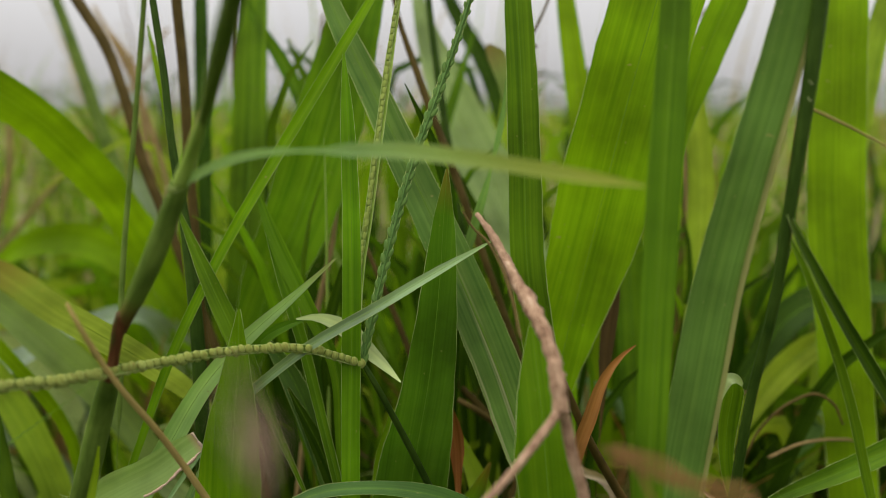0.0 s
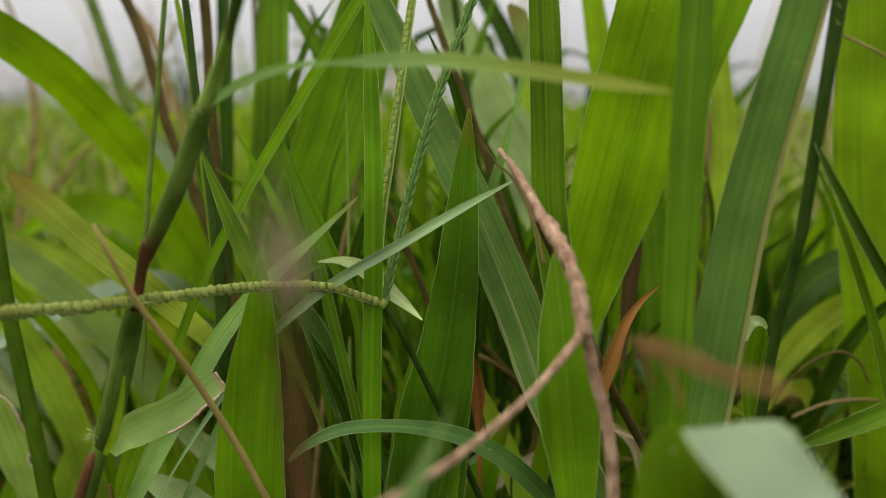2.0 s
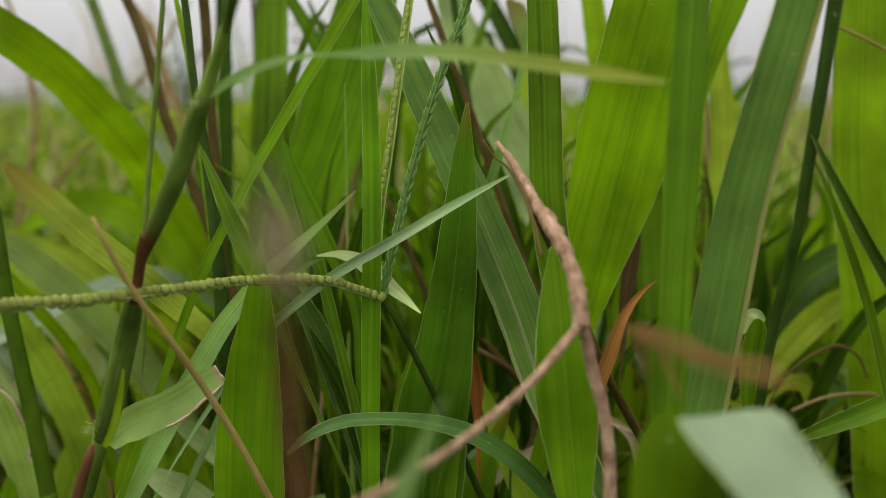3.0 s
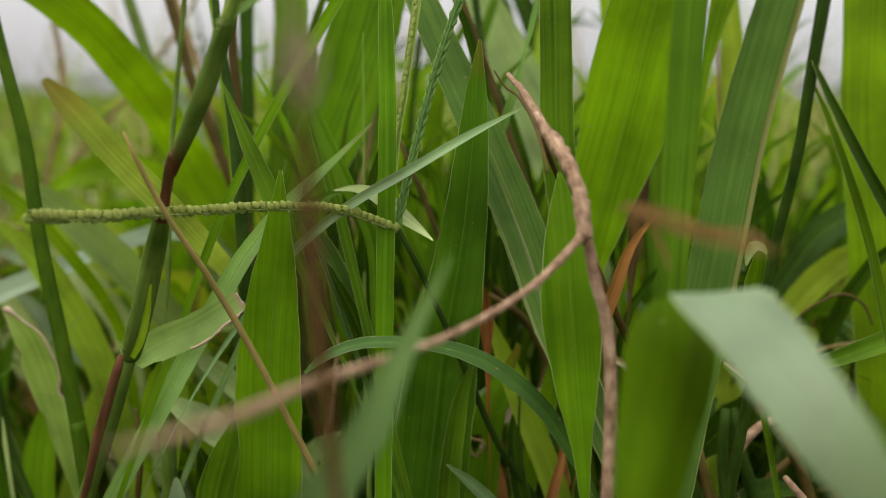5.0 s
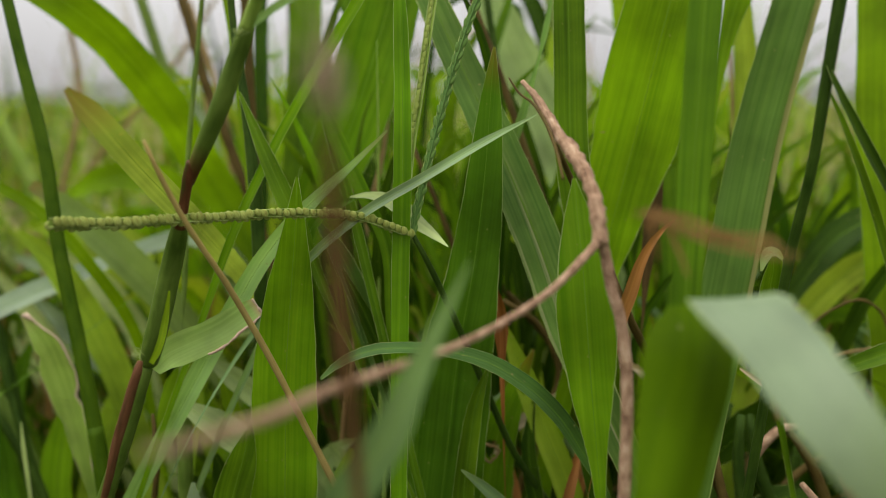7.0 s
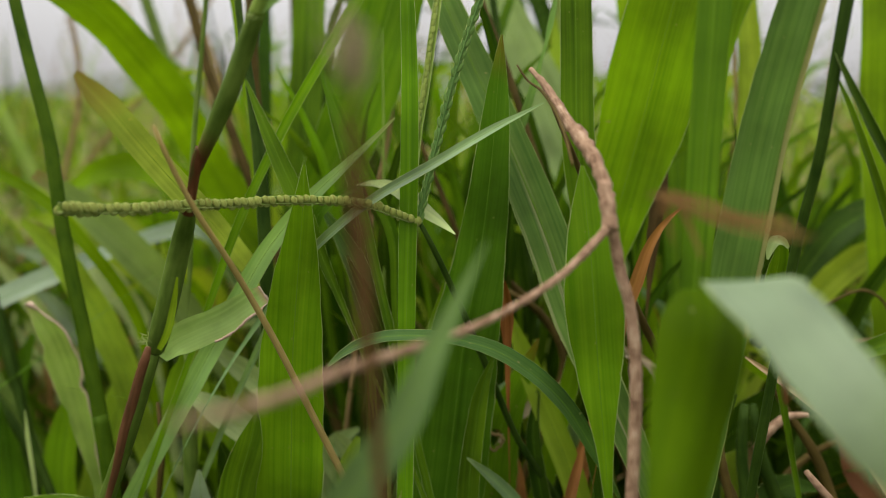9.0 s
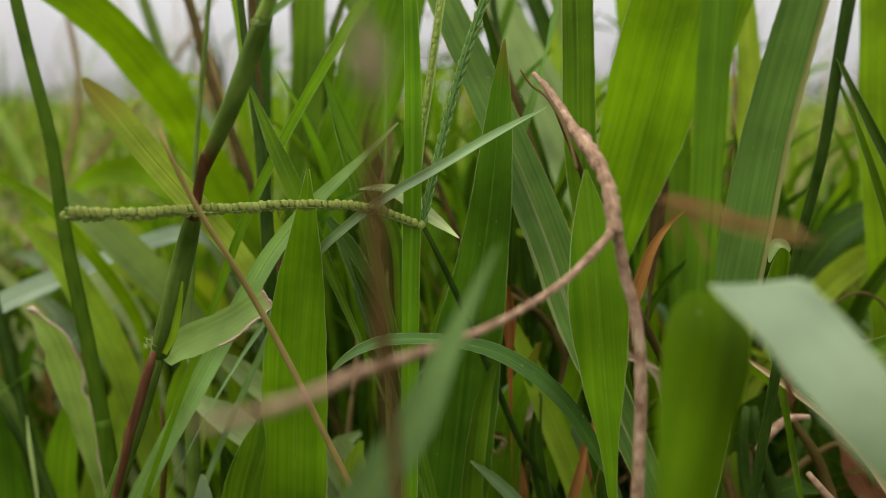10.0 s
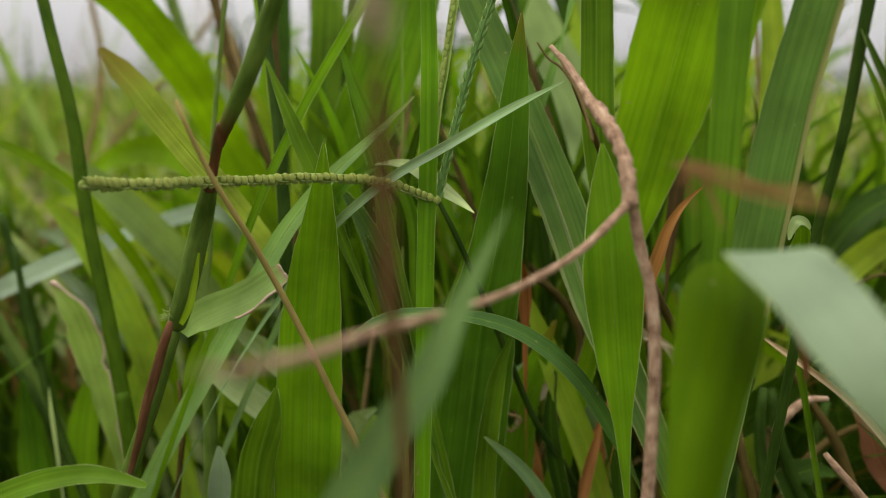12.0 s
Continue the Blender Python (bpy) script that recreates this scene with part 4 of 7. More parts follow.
leaf('grass_leaf', 'narrow upright leaf with white edges', [(-17.1, 117.2, -2.0), (-17.7, 122.9, 101.3), (-19.7, 140.1, 202.6), (-20.3, 145.3, 230.3), (-20.6, 151.0, 260.8), (-21.4, 155.7, 285.7), (-22.7, 159.5, 306.5), (-23.9, 162.3, 321.7)], [1.89, 3.60, 4.50, 4.72, 4.72, 4.29, 3.22, 0.64], 'fresh', face=(0.1, -1, 0), fold=0.2)
leaf('grass_leaf', 'narrow green leaf with a tapering dry tip', [(-153.9, 143.8, -2.0), (-142.3, 145.0, 77.8), (-107.5, 148.8, 155.6), (-88.9, 150.9, 188.9), (-72.4, 152.8, 217.7), (-61.4, 152.7, 235.5), (-47.2, 150.6, 251.2), (-34.1, 149.6, 262.9), (-23.8, 147.8, 272.3)], [2.23, 4.25, 5.31, 5.85, 5.91, 5.11, 3.65, 1.88, 0.31], 'tan_tip', face=(0.2, -1, 0.3), fold=0.18)
leaf('grass_leaf', 'thin bluish grass leaf with a sharp tip', [(-125.1, 172.2, -2.0), (-110.1, 167.9, 104.0), (-65.2, 154.9, 208.0), (-52.0, 151.1, 231.3), (-44.7, 146.4, 238.8), (-30.1, 144.6, 250.9), (-13.9, 145.7, 260.6), (1.7, 148.7, 269.9), (13.9, 153.7, 276.3)], [0.86, 1.65, 2.06, 2.33, 2.37, 2.53, 2.60, 2.02, 0.34], 'blue_l', face=(0.3, -1, 0.6), fold=0.3)
twisted_leaf = leaf('grass_leaf', 'narrow leaf twisted over, its pale underside showing', [(-51.3, 132.1, -2.0), (-51.3, 138.2, 108.3), (-51.6, 156.5, 216.7), (-51.6, 159.9, 234.8), (-48.1, 161.3, 246.2), (-41.5, 160.6, 250.7), (-35.6, 159.5, 253.1)], [0.64, 1.23, 1.53, 2.45, 3.66, 3.02, 0.90], 'mid', face=(0.1, -1, 0.5), fold=0.2, edge='')
leaf_parts(twisted_leaf, [(-37.4, 159.4, 253.4), (-31.8, 159.0, 254.1), (-26.1, 157.2, 253.1), (-21.3, 155.1, 250.8), (-17.1, 151.9, 248.1), (-11.9, 146.8, 245.8), (-7.1, 141.6, 243.6)], [0.45, 2.08, 3.83, 4.81, 4.01, 2.37, 0.27], 'cream', face=(0.1, -1, 0.5), fold=0.15, rib='', edge='')
leaf('grass_leaf', 'long thin yellow-green leaf', [(-127.0, 132.0, -2.0), (-115.3, 137.6, 109.7), (-80.0, 154.3, 219.5), (-72.3, 158.0, 241.0), (-58.8, 163.5, 269.7), (-46.8, 167.4, 290.7), (-33.4, 171.6, 313.0), (-20.2, 175.8, 335.1), (-11.6, 179.3, 349.8)], [0.87, 1.66, 2.07, 2.52, 2.73, 2.94, 3.15, 2.24, 0.45], 'fresh', face=(0.2, -1, 0.2), fold=0.3)
leaf('grass_leaf', 'thin pointed bright green grass leaf', [(5.9, 137.4, -2.0), (-3.3, 142.9, 112.1), (-31.0, 159.4, 224.2), (-36.8, 162.9, 245.2), (-42.6, 165.8, 263.3), (-49.4, 168.9, 282.9)], [1.16, 2.21, 2.76, 3.07, 3.37, 0.46], 'mid', face=(0.2, -1, 0.2))
leaf('grass_leaf', 'thin pointed bright green grass leaf', [(17.7, 138.1, -2.0), (1.4, 142.9, 116.7), (-47.3, 157.3, 233.3), (-52.4, 158.8, 244.4), (-60.1, 160.9, 260.1), (-70.3, 163.9, 282.2)], [1.49, 2.83, 3.54, 5.47, 4.83, 0.64], 'mid', face=(0.2, -1, 0.2))
leaf('grass_leaf', 'arching narrow green leaf', [(78.5, 189.4, -2.0), (68.2, 182.2, 83.6), (37.3, 160.8, 167.1), (29.8, 155.6, 182.4), (21.4, 151.1, 196.5), (12.0, 146.7, 206.6), (3.0, 143.6, 212.8), (-4.2, 141.1, 215.6), (-17.1, 137.7, 217.6), (-25.5, 135.5, 217.3), (-33.8, 132.7, 214.2), (-37.9, 130.4, 210.8)], [0.69, 1.32, 1.65, 4.78, 5.42, 5.28, 4.76, 4.12, 3.20, 3.19, 2.31, 0.72], 'mid_d', face=(0.1, -0.7, 0.8), fold=0.2)
leaf('grass_leaf', 'narrow grey-green grass leaf standing out before the tuft', [(-40.8, 37.6, -2.0), (-30.8, 39.6, 103.1), (-6.8, 41.6, 229.1), (-1.0, 45.3, 238.4), (2.2, 48.3, 246.1), (5.2, 51.1, 252.8), (8.1, 53.3, 259.1)], [2.20, 4.40, 6.00, 5.00, 3.20, 1.60, 0.30], 'blue_n', face=(0.2, -1, 0.2), fold=0.15, edge='')
bare_stem('grass_shoot', 'stout dark green grass stem standing upright', [(-101.7, 139.9, -2.0), (-105.3, 143.6, 69.8), (-116.1, 154.7, 139.5), (-118.5, 157.2, 153.3), (-124.9, 162.7, 185.5), (-129.0, 165.7, 203.1), (-136.3, 170.7, 233.1), (-142.7, 176.6, 266.7), (-149.9, 180.5, 291.4), (-154.7, 183.4, 309.0), (-161.3, 187.5, 333.7)], [3.60, 4.80, 5.00, 5.00, 4.80, 4.70, 4.50, 4.20, 3.90, 3.70, 2.60], 'stem_f', 'grass shoot', 'stem')

# thin stems beside the tuft
bare_stem('grass_shoot', 'slender brown grass stem leaning to one side', [(-40.1, 219.0, -2.0), (-52.8, 223.9, 106.1), (-91.1, 238.8, 212.1), (-104.8, 244.2, 246.4), (-116.2, 248.3, 273.2), (-123.1, 250.8, 289.3), (-127.3, 253.2, 303.9), (-137.9, 257.6, 332.2), (-150.4, 260.2, 351.4), (-166.3, 264.6, 381.4)], [2.48, 3.74, 3.93, 3.93, 3.93, 3.93, 3.93, 4.15, 4.37, 3.49], 'stem_br', 'grass shoot', 'stem')
bare_stem('grass_shoot', 'dark green grass stem out of focus', [(-98.3, 330.6, -2.0), (-112.0, 335.0, 98.8), (-153.3, 348.4, 197.6), (-175.6, 355.7, 245.7), (-193.1, 360.2, 277.2), (-207.6, 366.1, 314.8), (-218.9, 370.9, 344.9), (-228.5, 374.6, 369.0), (-243.0, 380.8, 408.1)], [4.64, 6.99, 7.36, 7.36, 7.36, 6.74, 6.13, 5.52, 3.68], 'stem', 'grass shoot', 'stem')
bare_stem('grass_shoot', 'thin upright green grass stem', [(-88.3, 141.8, -2.0), (-89.4, 145.8, 69.8), (-93.0, 157.9, 139.6), (-94.9, 164.8, 175.0), (-96.0, 166.7, 185.6), (-96.2, 167.1, 187.3), (-96.3, 174.5, 224.4), (-96.5, 180.8, 256.2), (-94.2, 192.1, 306.8), (-91.8, 197.5, 340.1), (-89.8, 202.9, 373.1)], [2.72, 4.11, 4.32, 4.14, 3.60, 2.34, 1.80, 1.62, 1.53, 1.52, 1.01], 'stem', 'grass shoot', 'stem')
bare_stem('grass_shoot', 'dark green upright grass stem', [(-58.5, 134.8, -2.0), (-60.0, 140.3, 99.4), (-64.5, 156.8, 198.8), (-66.0, 162.5, 229.7), (-69.1, 168.1, 260.6), (-72.7, 172.1, 283.7), (-75.4, 174.5, 297.6), (-78.1, 178.1, 317.7), (-81.6, 181.6, 337.7), (-85.3, 185.9, 362.4)], [2.57, 3.88, 4.08, 4.08, 3.46, 2.67, 2.20, 2.04, 1.89, 1.26], 'stem_d', 'grass shoot', 'stem')
bare_stem('grass_shoot', 'slender brown grass stem', [(-78.2, 199.3, -2.0), (-80.5, 202.9, 132.6), (-87.3, 213.4, 265.3), (-89.1, 216.2, 297.4), (-90.0, 218.3, 319.6), (-92.0, 220.6, 343.3), (-93.4, 222.1, 368.2)], [2.05, 3.09, 3.26, 3.41, 3.38, 3.35, 2.21], 'stem_br', 'grass shoot', 'stem')
bare_stem('grass_shoot', 'thin tan dry grass stem crossing the culm', [(1.8, 161.2, -2.0), (-7.0, 156.0, 83.3), (-33.7, 140.6, 166.6), (-43.9, 134.7, 195.4), (-50.6, 129.6, 215.6), (-57.2, 119.9, 238.2), (-61.8, 111.1, 254.1), (-64.3, 106.5, 264.7), (-65.6, 104.0, 271.5)], [1.26, 1.90, 2.00, 1.76, 1.68, 1.44, 1.22, 1.10, 0.70], 'stem_ol', 'grass shoot', 'stem')
bare_stem('grass_shoot', 'dark grass stem beside the dry stalk', [(116.8, 187.0, -2.0), (104.2, 183.5, 87.3), (66.3, 173.1, 174.7), (56.8, 170.5, 192.0), (48.1, 167.5, 207.1), (41.5, 164.1, 219.3), (33.7, 159.7, 236.9), (26.3, 153.0, 253.3), (20.2, 144.8, 266.8), (16.1, 139.0, 275.3)], [1.87, 2.82, 2.97, 2.90, 2.67, 2.45, 2.07, 1.69, 1.33, 0.64], 'stem_br', 'grass shoot', 'stem')
bare_stem('grass_shoot', 'dark green stem low in the tuft', [(-146.6, 199.5, -2.0), (-155.6, 202.0, 61.9), (-182.4, 209.4, 123.9), (-193.4, 212.4, 146.4), (-203.0, 214.2, 162.1), (-215.0, 216.6, 182.4)], [3.77, 5.68, 5.98, 5.98, 5.52, 3.68], 'stem', 'grass shoot', 'stem')
bare_stem('grass_shoot', 'dark green stem low in the tuft', [(-169.7, 206.1, -2.0), (-175.4, 208.9, 59.4), (-192.5, 217.2, 118.7), (-197.7, 219.8, 135.0), (-204.5, 224.5, 163.0), (-211.1, 228.2, 186.3), (-221.5, 233.8, 221.2)], [3.89, 5.87, 6.18, 6.18, 5.70, 5.23, 2.85], 'stem_d', 'grass shoot', 'stem')
bare_stem('grass_shoot', 'thin reddish dry stem', [(66.7, 196.5, -2.0), (51.3, 203.0, 136.6), (5.2, 222.4, 273.2), (-1.9, 225.4, 292.0), (-8.9, 228.0, 308.9), (-13.9, 230.1, 322.1), (-18.6, 232.0, 334.3), (-23.1, 234.6, 350.3)], [1.69, 2.55, 2.68, 2.87, 2.68, 2.49, 1.92, 1.15], 'stem_br', 'grass shoot', 'stem')
bare_stem('grass_shoot', 'thin dark stem behind the tuft', [(27.3, 224.9, -2.0), (19.7, 232.4, 143.0), (-2.9, 254.8, 285.9), (-7.7, 259.5, 313.3), (-11.4, 263.6, 336.5), (-14.7, 268.1, 361.8)], [1.89, 2.85, 3.00, 3.00, 2.79, 2.15], 'stem_d', 'grass shoot', 'stem')
bare_stem('grass_shoot', 'thin dark stem behind the tuft', [(27.4, 245.2, 330.7), (24.5, 244.4, 327.8), (31.2, 250.6, 346.7), (34.9, 253.1, 358.5)], [1.00, 1.00, 1.00, 0.80], 'stem_br', 'grass shoot', 'stem')
bare_stem('grass_shoot', 'dark stem at the foot of the tuft', [(94.7, 172.8, -2.0), (91.8, 176.8, 74.1), (83.0, 189.0, 148.1), (80.6, 192.3, 166.2), (81.1, 195.2, 180.6)], [2.55, 3.84, 4.05, 3.68, 2.58], 'stem_d', 'grass shoot', 'stem')
bare_stem('grass_shoot', 'dark stem at the foot of the tuft', [(131.3, 188.0, -2.0), (122.3, 191.1, 73.3), (95.3, 200.7, 146.5), (89.1, 202.8, 161.6), (86.7, 205.5, 176.6)], [2.66, 4.00, 4.22, 4.22, 2.30], 'stem_d', 'grass shoot', 'stem')

# green stem with two side leaves
side_stem = holder('grass_plant', (0.0661, 0.1521, 0.0), 'dark green grass stem with two narrow side leaves', 'grass plant')
stem_part(side_stem, 'stem', [(66.1, 152.1, -2.0), (67.7, 149.4, 107.4), (72.4, 141.3, 214.8), (73.8, 138.8, 244.4), (75.6, 135.0, 266.7), (76.0, 132.6, 286.2), (77.0, 132.0, 304.3), (77.7, 131.7, 318.8), (78.0, 131.7, 329.6), (78.3, 132.1, 342.2), (78.6, 132.8, 356.6)], [1.87, 2.60, 2.40, 2.30, 2.30, 2.50, 2.80, 3.00, 3.10, 3.10, 2.80], 'stem_d')
leaf_parts(side_stem, [(75.5, 131.7, 287.2), (77.7, 131.0, 282.3), (81.9, 132.1, 275.6), (91.6, 135.3, 261.3), (103.3, 139.3, 245.3), (117.6, 142.8, 224.9)], [0.80, 1.79, 2.63, 3.34, 3.68, 2.47], 'deep', face=(0.3, -1, 0.4), rib='', fold=0.3)
leaf_parts(side_stem, [(76.6, 132.9, 282.0), (81.2, 136.1, 275.4), (87.4, 138.4, 263.5), (95.2, 139.6, 244.8), (102.8, 139.6, 219.9), (109.1, 140.9, 202.3)], [0.57, 1.56, 2.20, 2.66, 2.73, 2.15], 'mid', face=(0.3, -1, 0.3), rib='')

# dry and rust-coloured leaves
leaf('dry_leaf', 'curled rust-coloured dry leaf', [(22.0, 168.5, -2.0), (25.7, 166.4, 105.4), (36.9, 160.2, 210.7), (38.0, 159.5, 220.7), (40.4, 158.7, 229.0), (43.4, 158.3, 239.7), (47.2, 157.3, 246.4), (50.5, 155.7, 250.1)], [0.39, 0.73, 1.60, 3.60, 3.60, 2.50, 1.30, 0.30], 'rust', category='dry leaf', rib='', edge='', fold=0.5, twist=30)
leaf('dry_leaf', 'small rust-coloured dry leaf', [(10.5, 170.7, -2.0), (9.3, 170.5, 95.2), (5.8, 169.8, 190.5), (5.2, 169.7, 206.3), (4.9, 170.0, 213.8), (4.0, 169.3, 220.9), (2.7, 166.5, 228.7)], [0.40, 0.80, 1.20, 2.40, 4.40, 3.80, 0.50], 'rust', category='dry leaf', rib='', edge='', fold=0.5)
leaf('dry_leaf', 'rust-coloured dry leaf at the foot of the tuft', [(14.7, 161.3, -2.0), (17.6, 166.0, 71.3), (26.1, 180.1, 142.5), (28.1, 183.2, 157.0), (30.8, 185.8, 167.8), (32.4, 187.8, 176.8)], [2.32, 4.41, 5.52, 6.99, 4.78, 0.74], 'rust', category='dry leaf', rib='', edge='', fold=0.5)
leaf('dry_leaf', 'brown dry leaf at the foot of the tuft', [(18.6, 171.3, -2.0), (16.8, 174.9, 65.6), (11.3, 186.0, 131.2), (9.8, 188.8, 146.3), (7.6, 190.8, 157.5), (5.4, 192.2, 166.0)], [1.61, 3.07, 3.83, 4.60, 3.07, 0.57], 'rust', category='dry leaf', rib='', edge='', fold=0.5)
hanging_dry = holder('dry_leaf', (0.0313, 0.0672, 0.2641), 'brown frayed dry leaf hanging in the tuft', 'dry leaf')
leaf_parts(hanging_dry, [(50.8, 60.8, 259.6), (46.5, 62.4, 260.2), (42.5, 64.0, 260.9), (36.7, 65.6, 262.2), (32.6, 66.3, 263.6), (30.5, 67.1, 264.2)], [0.23, 0.46, 0.47, 0.57, 0.48, 0.16], 'dry', rib='', edge='', fold=0.4, names=('strand', 'rib', 'edge'))
leaf_parts(hanging_dry, [(49.7, 60.5, 259.1), (47.0, 62.2, 259.1), (42.1, 63.7, 259.7), (37.2, 65.4, 261.1), (32.8, 66.1, 262.8), (31.0, 67.1, 263.7)], [0.23, 0.38, 0.39, 0.48, 0.40, 0.16], 'dry', rib='', edge='', fold=0.4, names=('strand', 'rib', 'edge'))
leaf_parts(hanging_dry, [(48.7, 60.6, 260.1), (47.9, 62.8, 261.3), (41.1, 64.0, 261.9), (38.1, 66.0, 263.3), (33.1, 66.5, 264.4), (31.9, 67.4, 264.6)], [0.23, 0.38, 0.39, 0.48, 0.40, 0.16], 'dry', rib='', edge='', fold=0.4, names=('strand', 'rib', 'edge'))
leaf_parts(hanging_dry, [(47.6, 60.3, 259.4), (46.0, 62.2, 259.7), (43.2, 64.0, 260.3), (36.1, 65.4, 261.7), (32.4, 66.2, 263.2), (29.8, 67.0, 263.9)], [0.23, 0.31, 0.31, 0.38, 0.32, 0.16], 'dry', rib='', edge='', fold=0.4, names=('strand', 'rib', 'edge'))
leaf_parts(hanging_dry, [(46.6, 60.3, 259.9), (47.3, 62.6, 260.8), (41.7, 64.0, 261.4), (37.5, 65.8, 262.8), (32.9, 66.4, 264.0), (31.3, 67.3, 264.4)], [0.23, 0.31, 0.31, 0.38, 0.32, 0.16], 'dry', rib='', edge='', fold=0.4, names=('strand', 'rib', 'edge'))
leaf('dry_leaf', 'tan piece of dead leaf', [(109.3, 151.2, 172.5), (100.9, 154.5, 184.7), (92.4, 157.2, 193.5), (82.3, 159.3, 200.9), (75.1, 161.3, 205.5), (71.2, 163.3, 207.7)], [1.75, 1.80, 1.80, 1.70, 1.50, 0.57], 'dry_l', category='dry leaf', rib='', edge='', fold=0.6)
leaf('dry_leaf', 'pale straw piece of dead leaf', [(95.6, 190.7, -2.0), (85.7, 191.2, 90.2), (56.0, 192.7, 180.5), (52.0, 192.9, 191.4), (46.4, 191.9, 196.3), (41.3, 190.4, 199.1), (38.9, 189.7, 204.3)], [1.27, 2.41, 3.01, 2.99, 2.23, 1.23, 0.37], 'straw', category='dry leaf', rib='', edge='', fold=0.5)
leaf('dry_leaf', 'pale dry leaf lying across the stems', [(31.3, 200.3, 188.6), (24.9, 198.3, 183.0), (15.5, 196.0, 177.8), (6.7, 193.1, 169.7), (0.8, 190.6, 161.3)], [1.53, 3.83, 4.22, 2.30, 1.15], 'straw', category='dry leaf', rib='', edge='')
bare_stem('dry_straw', 'thin arched straw of dead grass', [(98.5, 214.1, 188.9), (104.9, 217.1, 202.1), (115.3, 219.6, 211.2), (123.8, 220.8, 213.9), (129.6, 220.7, 210.7), (133.0, 219.7, 203.7)], [0.72, 0.84, 0.96, 1.08, 0.96, 0.72], 'stem_br', 'dry straw', 'straw')
bare_stem('dry_straw', 'brown dead straw lying low', [(111.6, 225.2, 188.1), (123.5, 227.1, 193.1), (137.3, 228.5, 194.5), (155.3, 229.3, 191.2)], [0.90, 1.01, 1.01, 0.90], 'stem_tan', 'dry straw', 'straw')
bare_stem('dry_straw', 'brown curled dead straw', [(82.2, 183.1, 170.8), (86.4, 184.9, 176.9), (91.5, 186.4, 180.9), (98.0, 187.5, 181.6)], [2.47, 2.82, 2.47, 1.59], 'twig', 'dry straw', 'straw')
bare_stem('dry_straw', 'pinkish broken piece of dry straw', [(148.0, 149.6, -2.0), (135.6, 150.6, 83.4), (98.2, 153.7, 166.8), (92.7, 154.1, 172.8), (87.2, 154.6, 179.1)], [1.63, 2.46, 2.59, 2.39, 1.59], 'twig', 'dry straw', 'straw')

# further leaves of the tuft
leaf('grass_leaf', 'light green leaf with a withered red tip', [(-87.0, 262.6, -2.0), (-85.8, 246.8, 105.5), (-82.3, 199.5, 211.1), (-79.6, 163.9, 236.9), (-77.8, 132.2, 257.2), (-75.7, 114.0, 268.1), (-75.8, 104.2, 275.6), (-77.5, 99.7, 280.1), (-78.5, 98.9, 281.8)], [2.51, 4.78, 5.98, 6.74, 6.81, 6.07, 5.19, 3.43, 1.36], 'red_tip', face=(0.2, -1, 0.5), fold=0.15, edge='')
leaf('grass_leaf', 'green leaf with a reddish upper edge', [(-71.2, 245.1, -2.0), (-84.7, 242.5, 91.5), (-125.1, 234.8, 183.1), (-138.3, 232.3, 203.3), (-148.7, 228.7, 216.5), (-162.0, 227.0, 229.9), (-173.5, 225.7, 239.7), (-184.0, 223.1, 247.5)], [4.67, 8.89, 11.11, 13.11, 13.30, 11.46, 8.43, 4.17], 'red_tip', face=(0.2, -1, 0.5), fold=0.2, edge='')
leaf('grass_leaf', 'pale leaf bending behind the culm', [(-125.9, 347.8, -2.0), (-134.1, 333.9, 106.9), (-158.4, 292.5, 213.8), (-171.9, 269.5, 211.4), (-176.4, 237.5, 208.5), (-190.5, 224.0, 202.3), (-200.4, 216.5, 197.3), (-222.8, 205.9, 185.5)], [4.64, 8.83, 11.04, 10.42, 10.45, 10.58, 10.40, 6.67], 'pale', face=(0.1, -0.8, 0.8), fold=0.2, edge='')
leaf('grass_leaf', 'light green leaf with a torn edge', [(-122.8, 172.4, -2.0), (-126.6, 174.4, 64.0), (-138.0, 180.3, 127.9), (-140.8, 181.8, 142.4), (-143.5, 182.3, 157.2), (-147.3, 183.0, 173.7), (-151.0, 183.3, 188.0), (-154.6, 182.8, 198.3), (-161.6, 182.5, 206.5)], [1.19, 2.27, 2.84, 4.05, 6.43, 9.56, 11.47, 8.24, 0.98], 'torn_l', face=(0.2, -1, 0.2), fold=0.15, bite=0.3, edge='torn', rib='', torn=0.55)
leaf('grass_leaf', 'thin bright leaf slanting down', [(-146.2, 248.7, -2.0), (-145.1, 242.4, 82.7), (-141.6, 223.2, 165.5), (-140.6, 217.5, 187.8), (-150.0, 202.6, 223.5), (-161.4, 198.9, 239.5), (-174.0, 193.9, 250.0), (-186.0, 188.5, 257.2)], [1.74, 3.31, 4.14, 4.45, 4.35, 4.06, 3.59, 1.95], 'bright', face=(0.2, -1, 0.5), edge='')
folded_leaf = leaf('grass_leaf', 'narrow leaf with a pale folded end', [(114.3, 181.8, -2.0), (106.3, 178.5, 99.7), (82.4, 168.8, 199.5), (78.6, 167.3, 213.6), (77.7, 165.9, 227.3), (77.7, 163.7, 236.1), (76.1, 160.5, 240.1), (72.5, 156.6, 242.0)], [1.58, 2.40, 2.60, 3.60, 5.60, 5.34, 3.49, 2.00], 'mid', face=(0.1, -1, 0.2), fold=0.2)
leaf_parts(folded_leaf, [(78.0, 157.7, 239.7), (76.1, 156.9, 241.6), (73.8, 155.7, 241.8), (72.7, 155.2, 239.6), (72.2, 154.7, 237.1)], [0.86, 2.28, 2.84, 1.98, 0.57], 'cream', face=(0, -1, 0.6), rib='', edge='', names=('fold', 'rib', 'edge'))
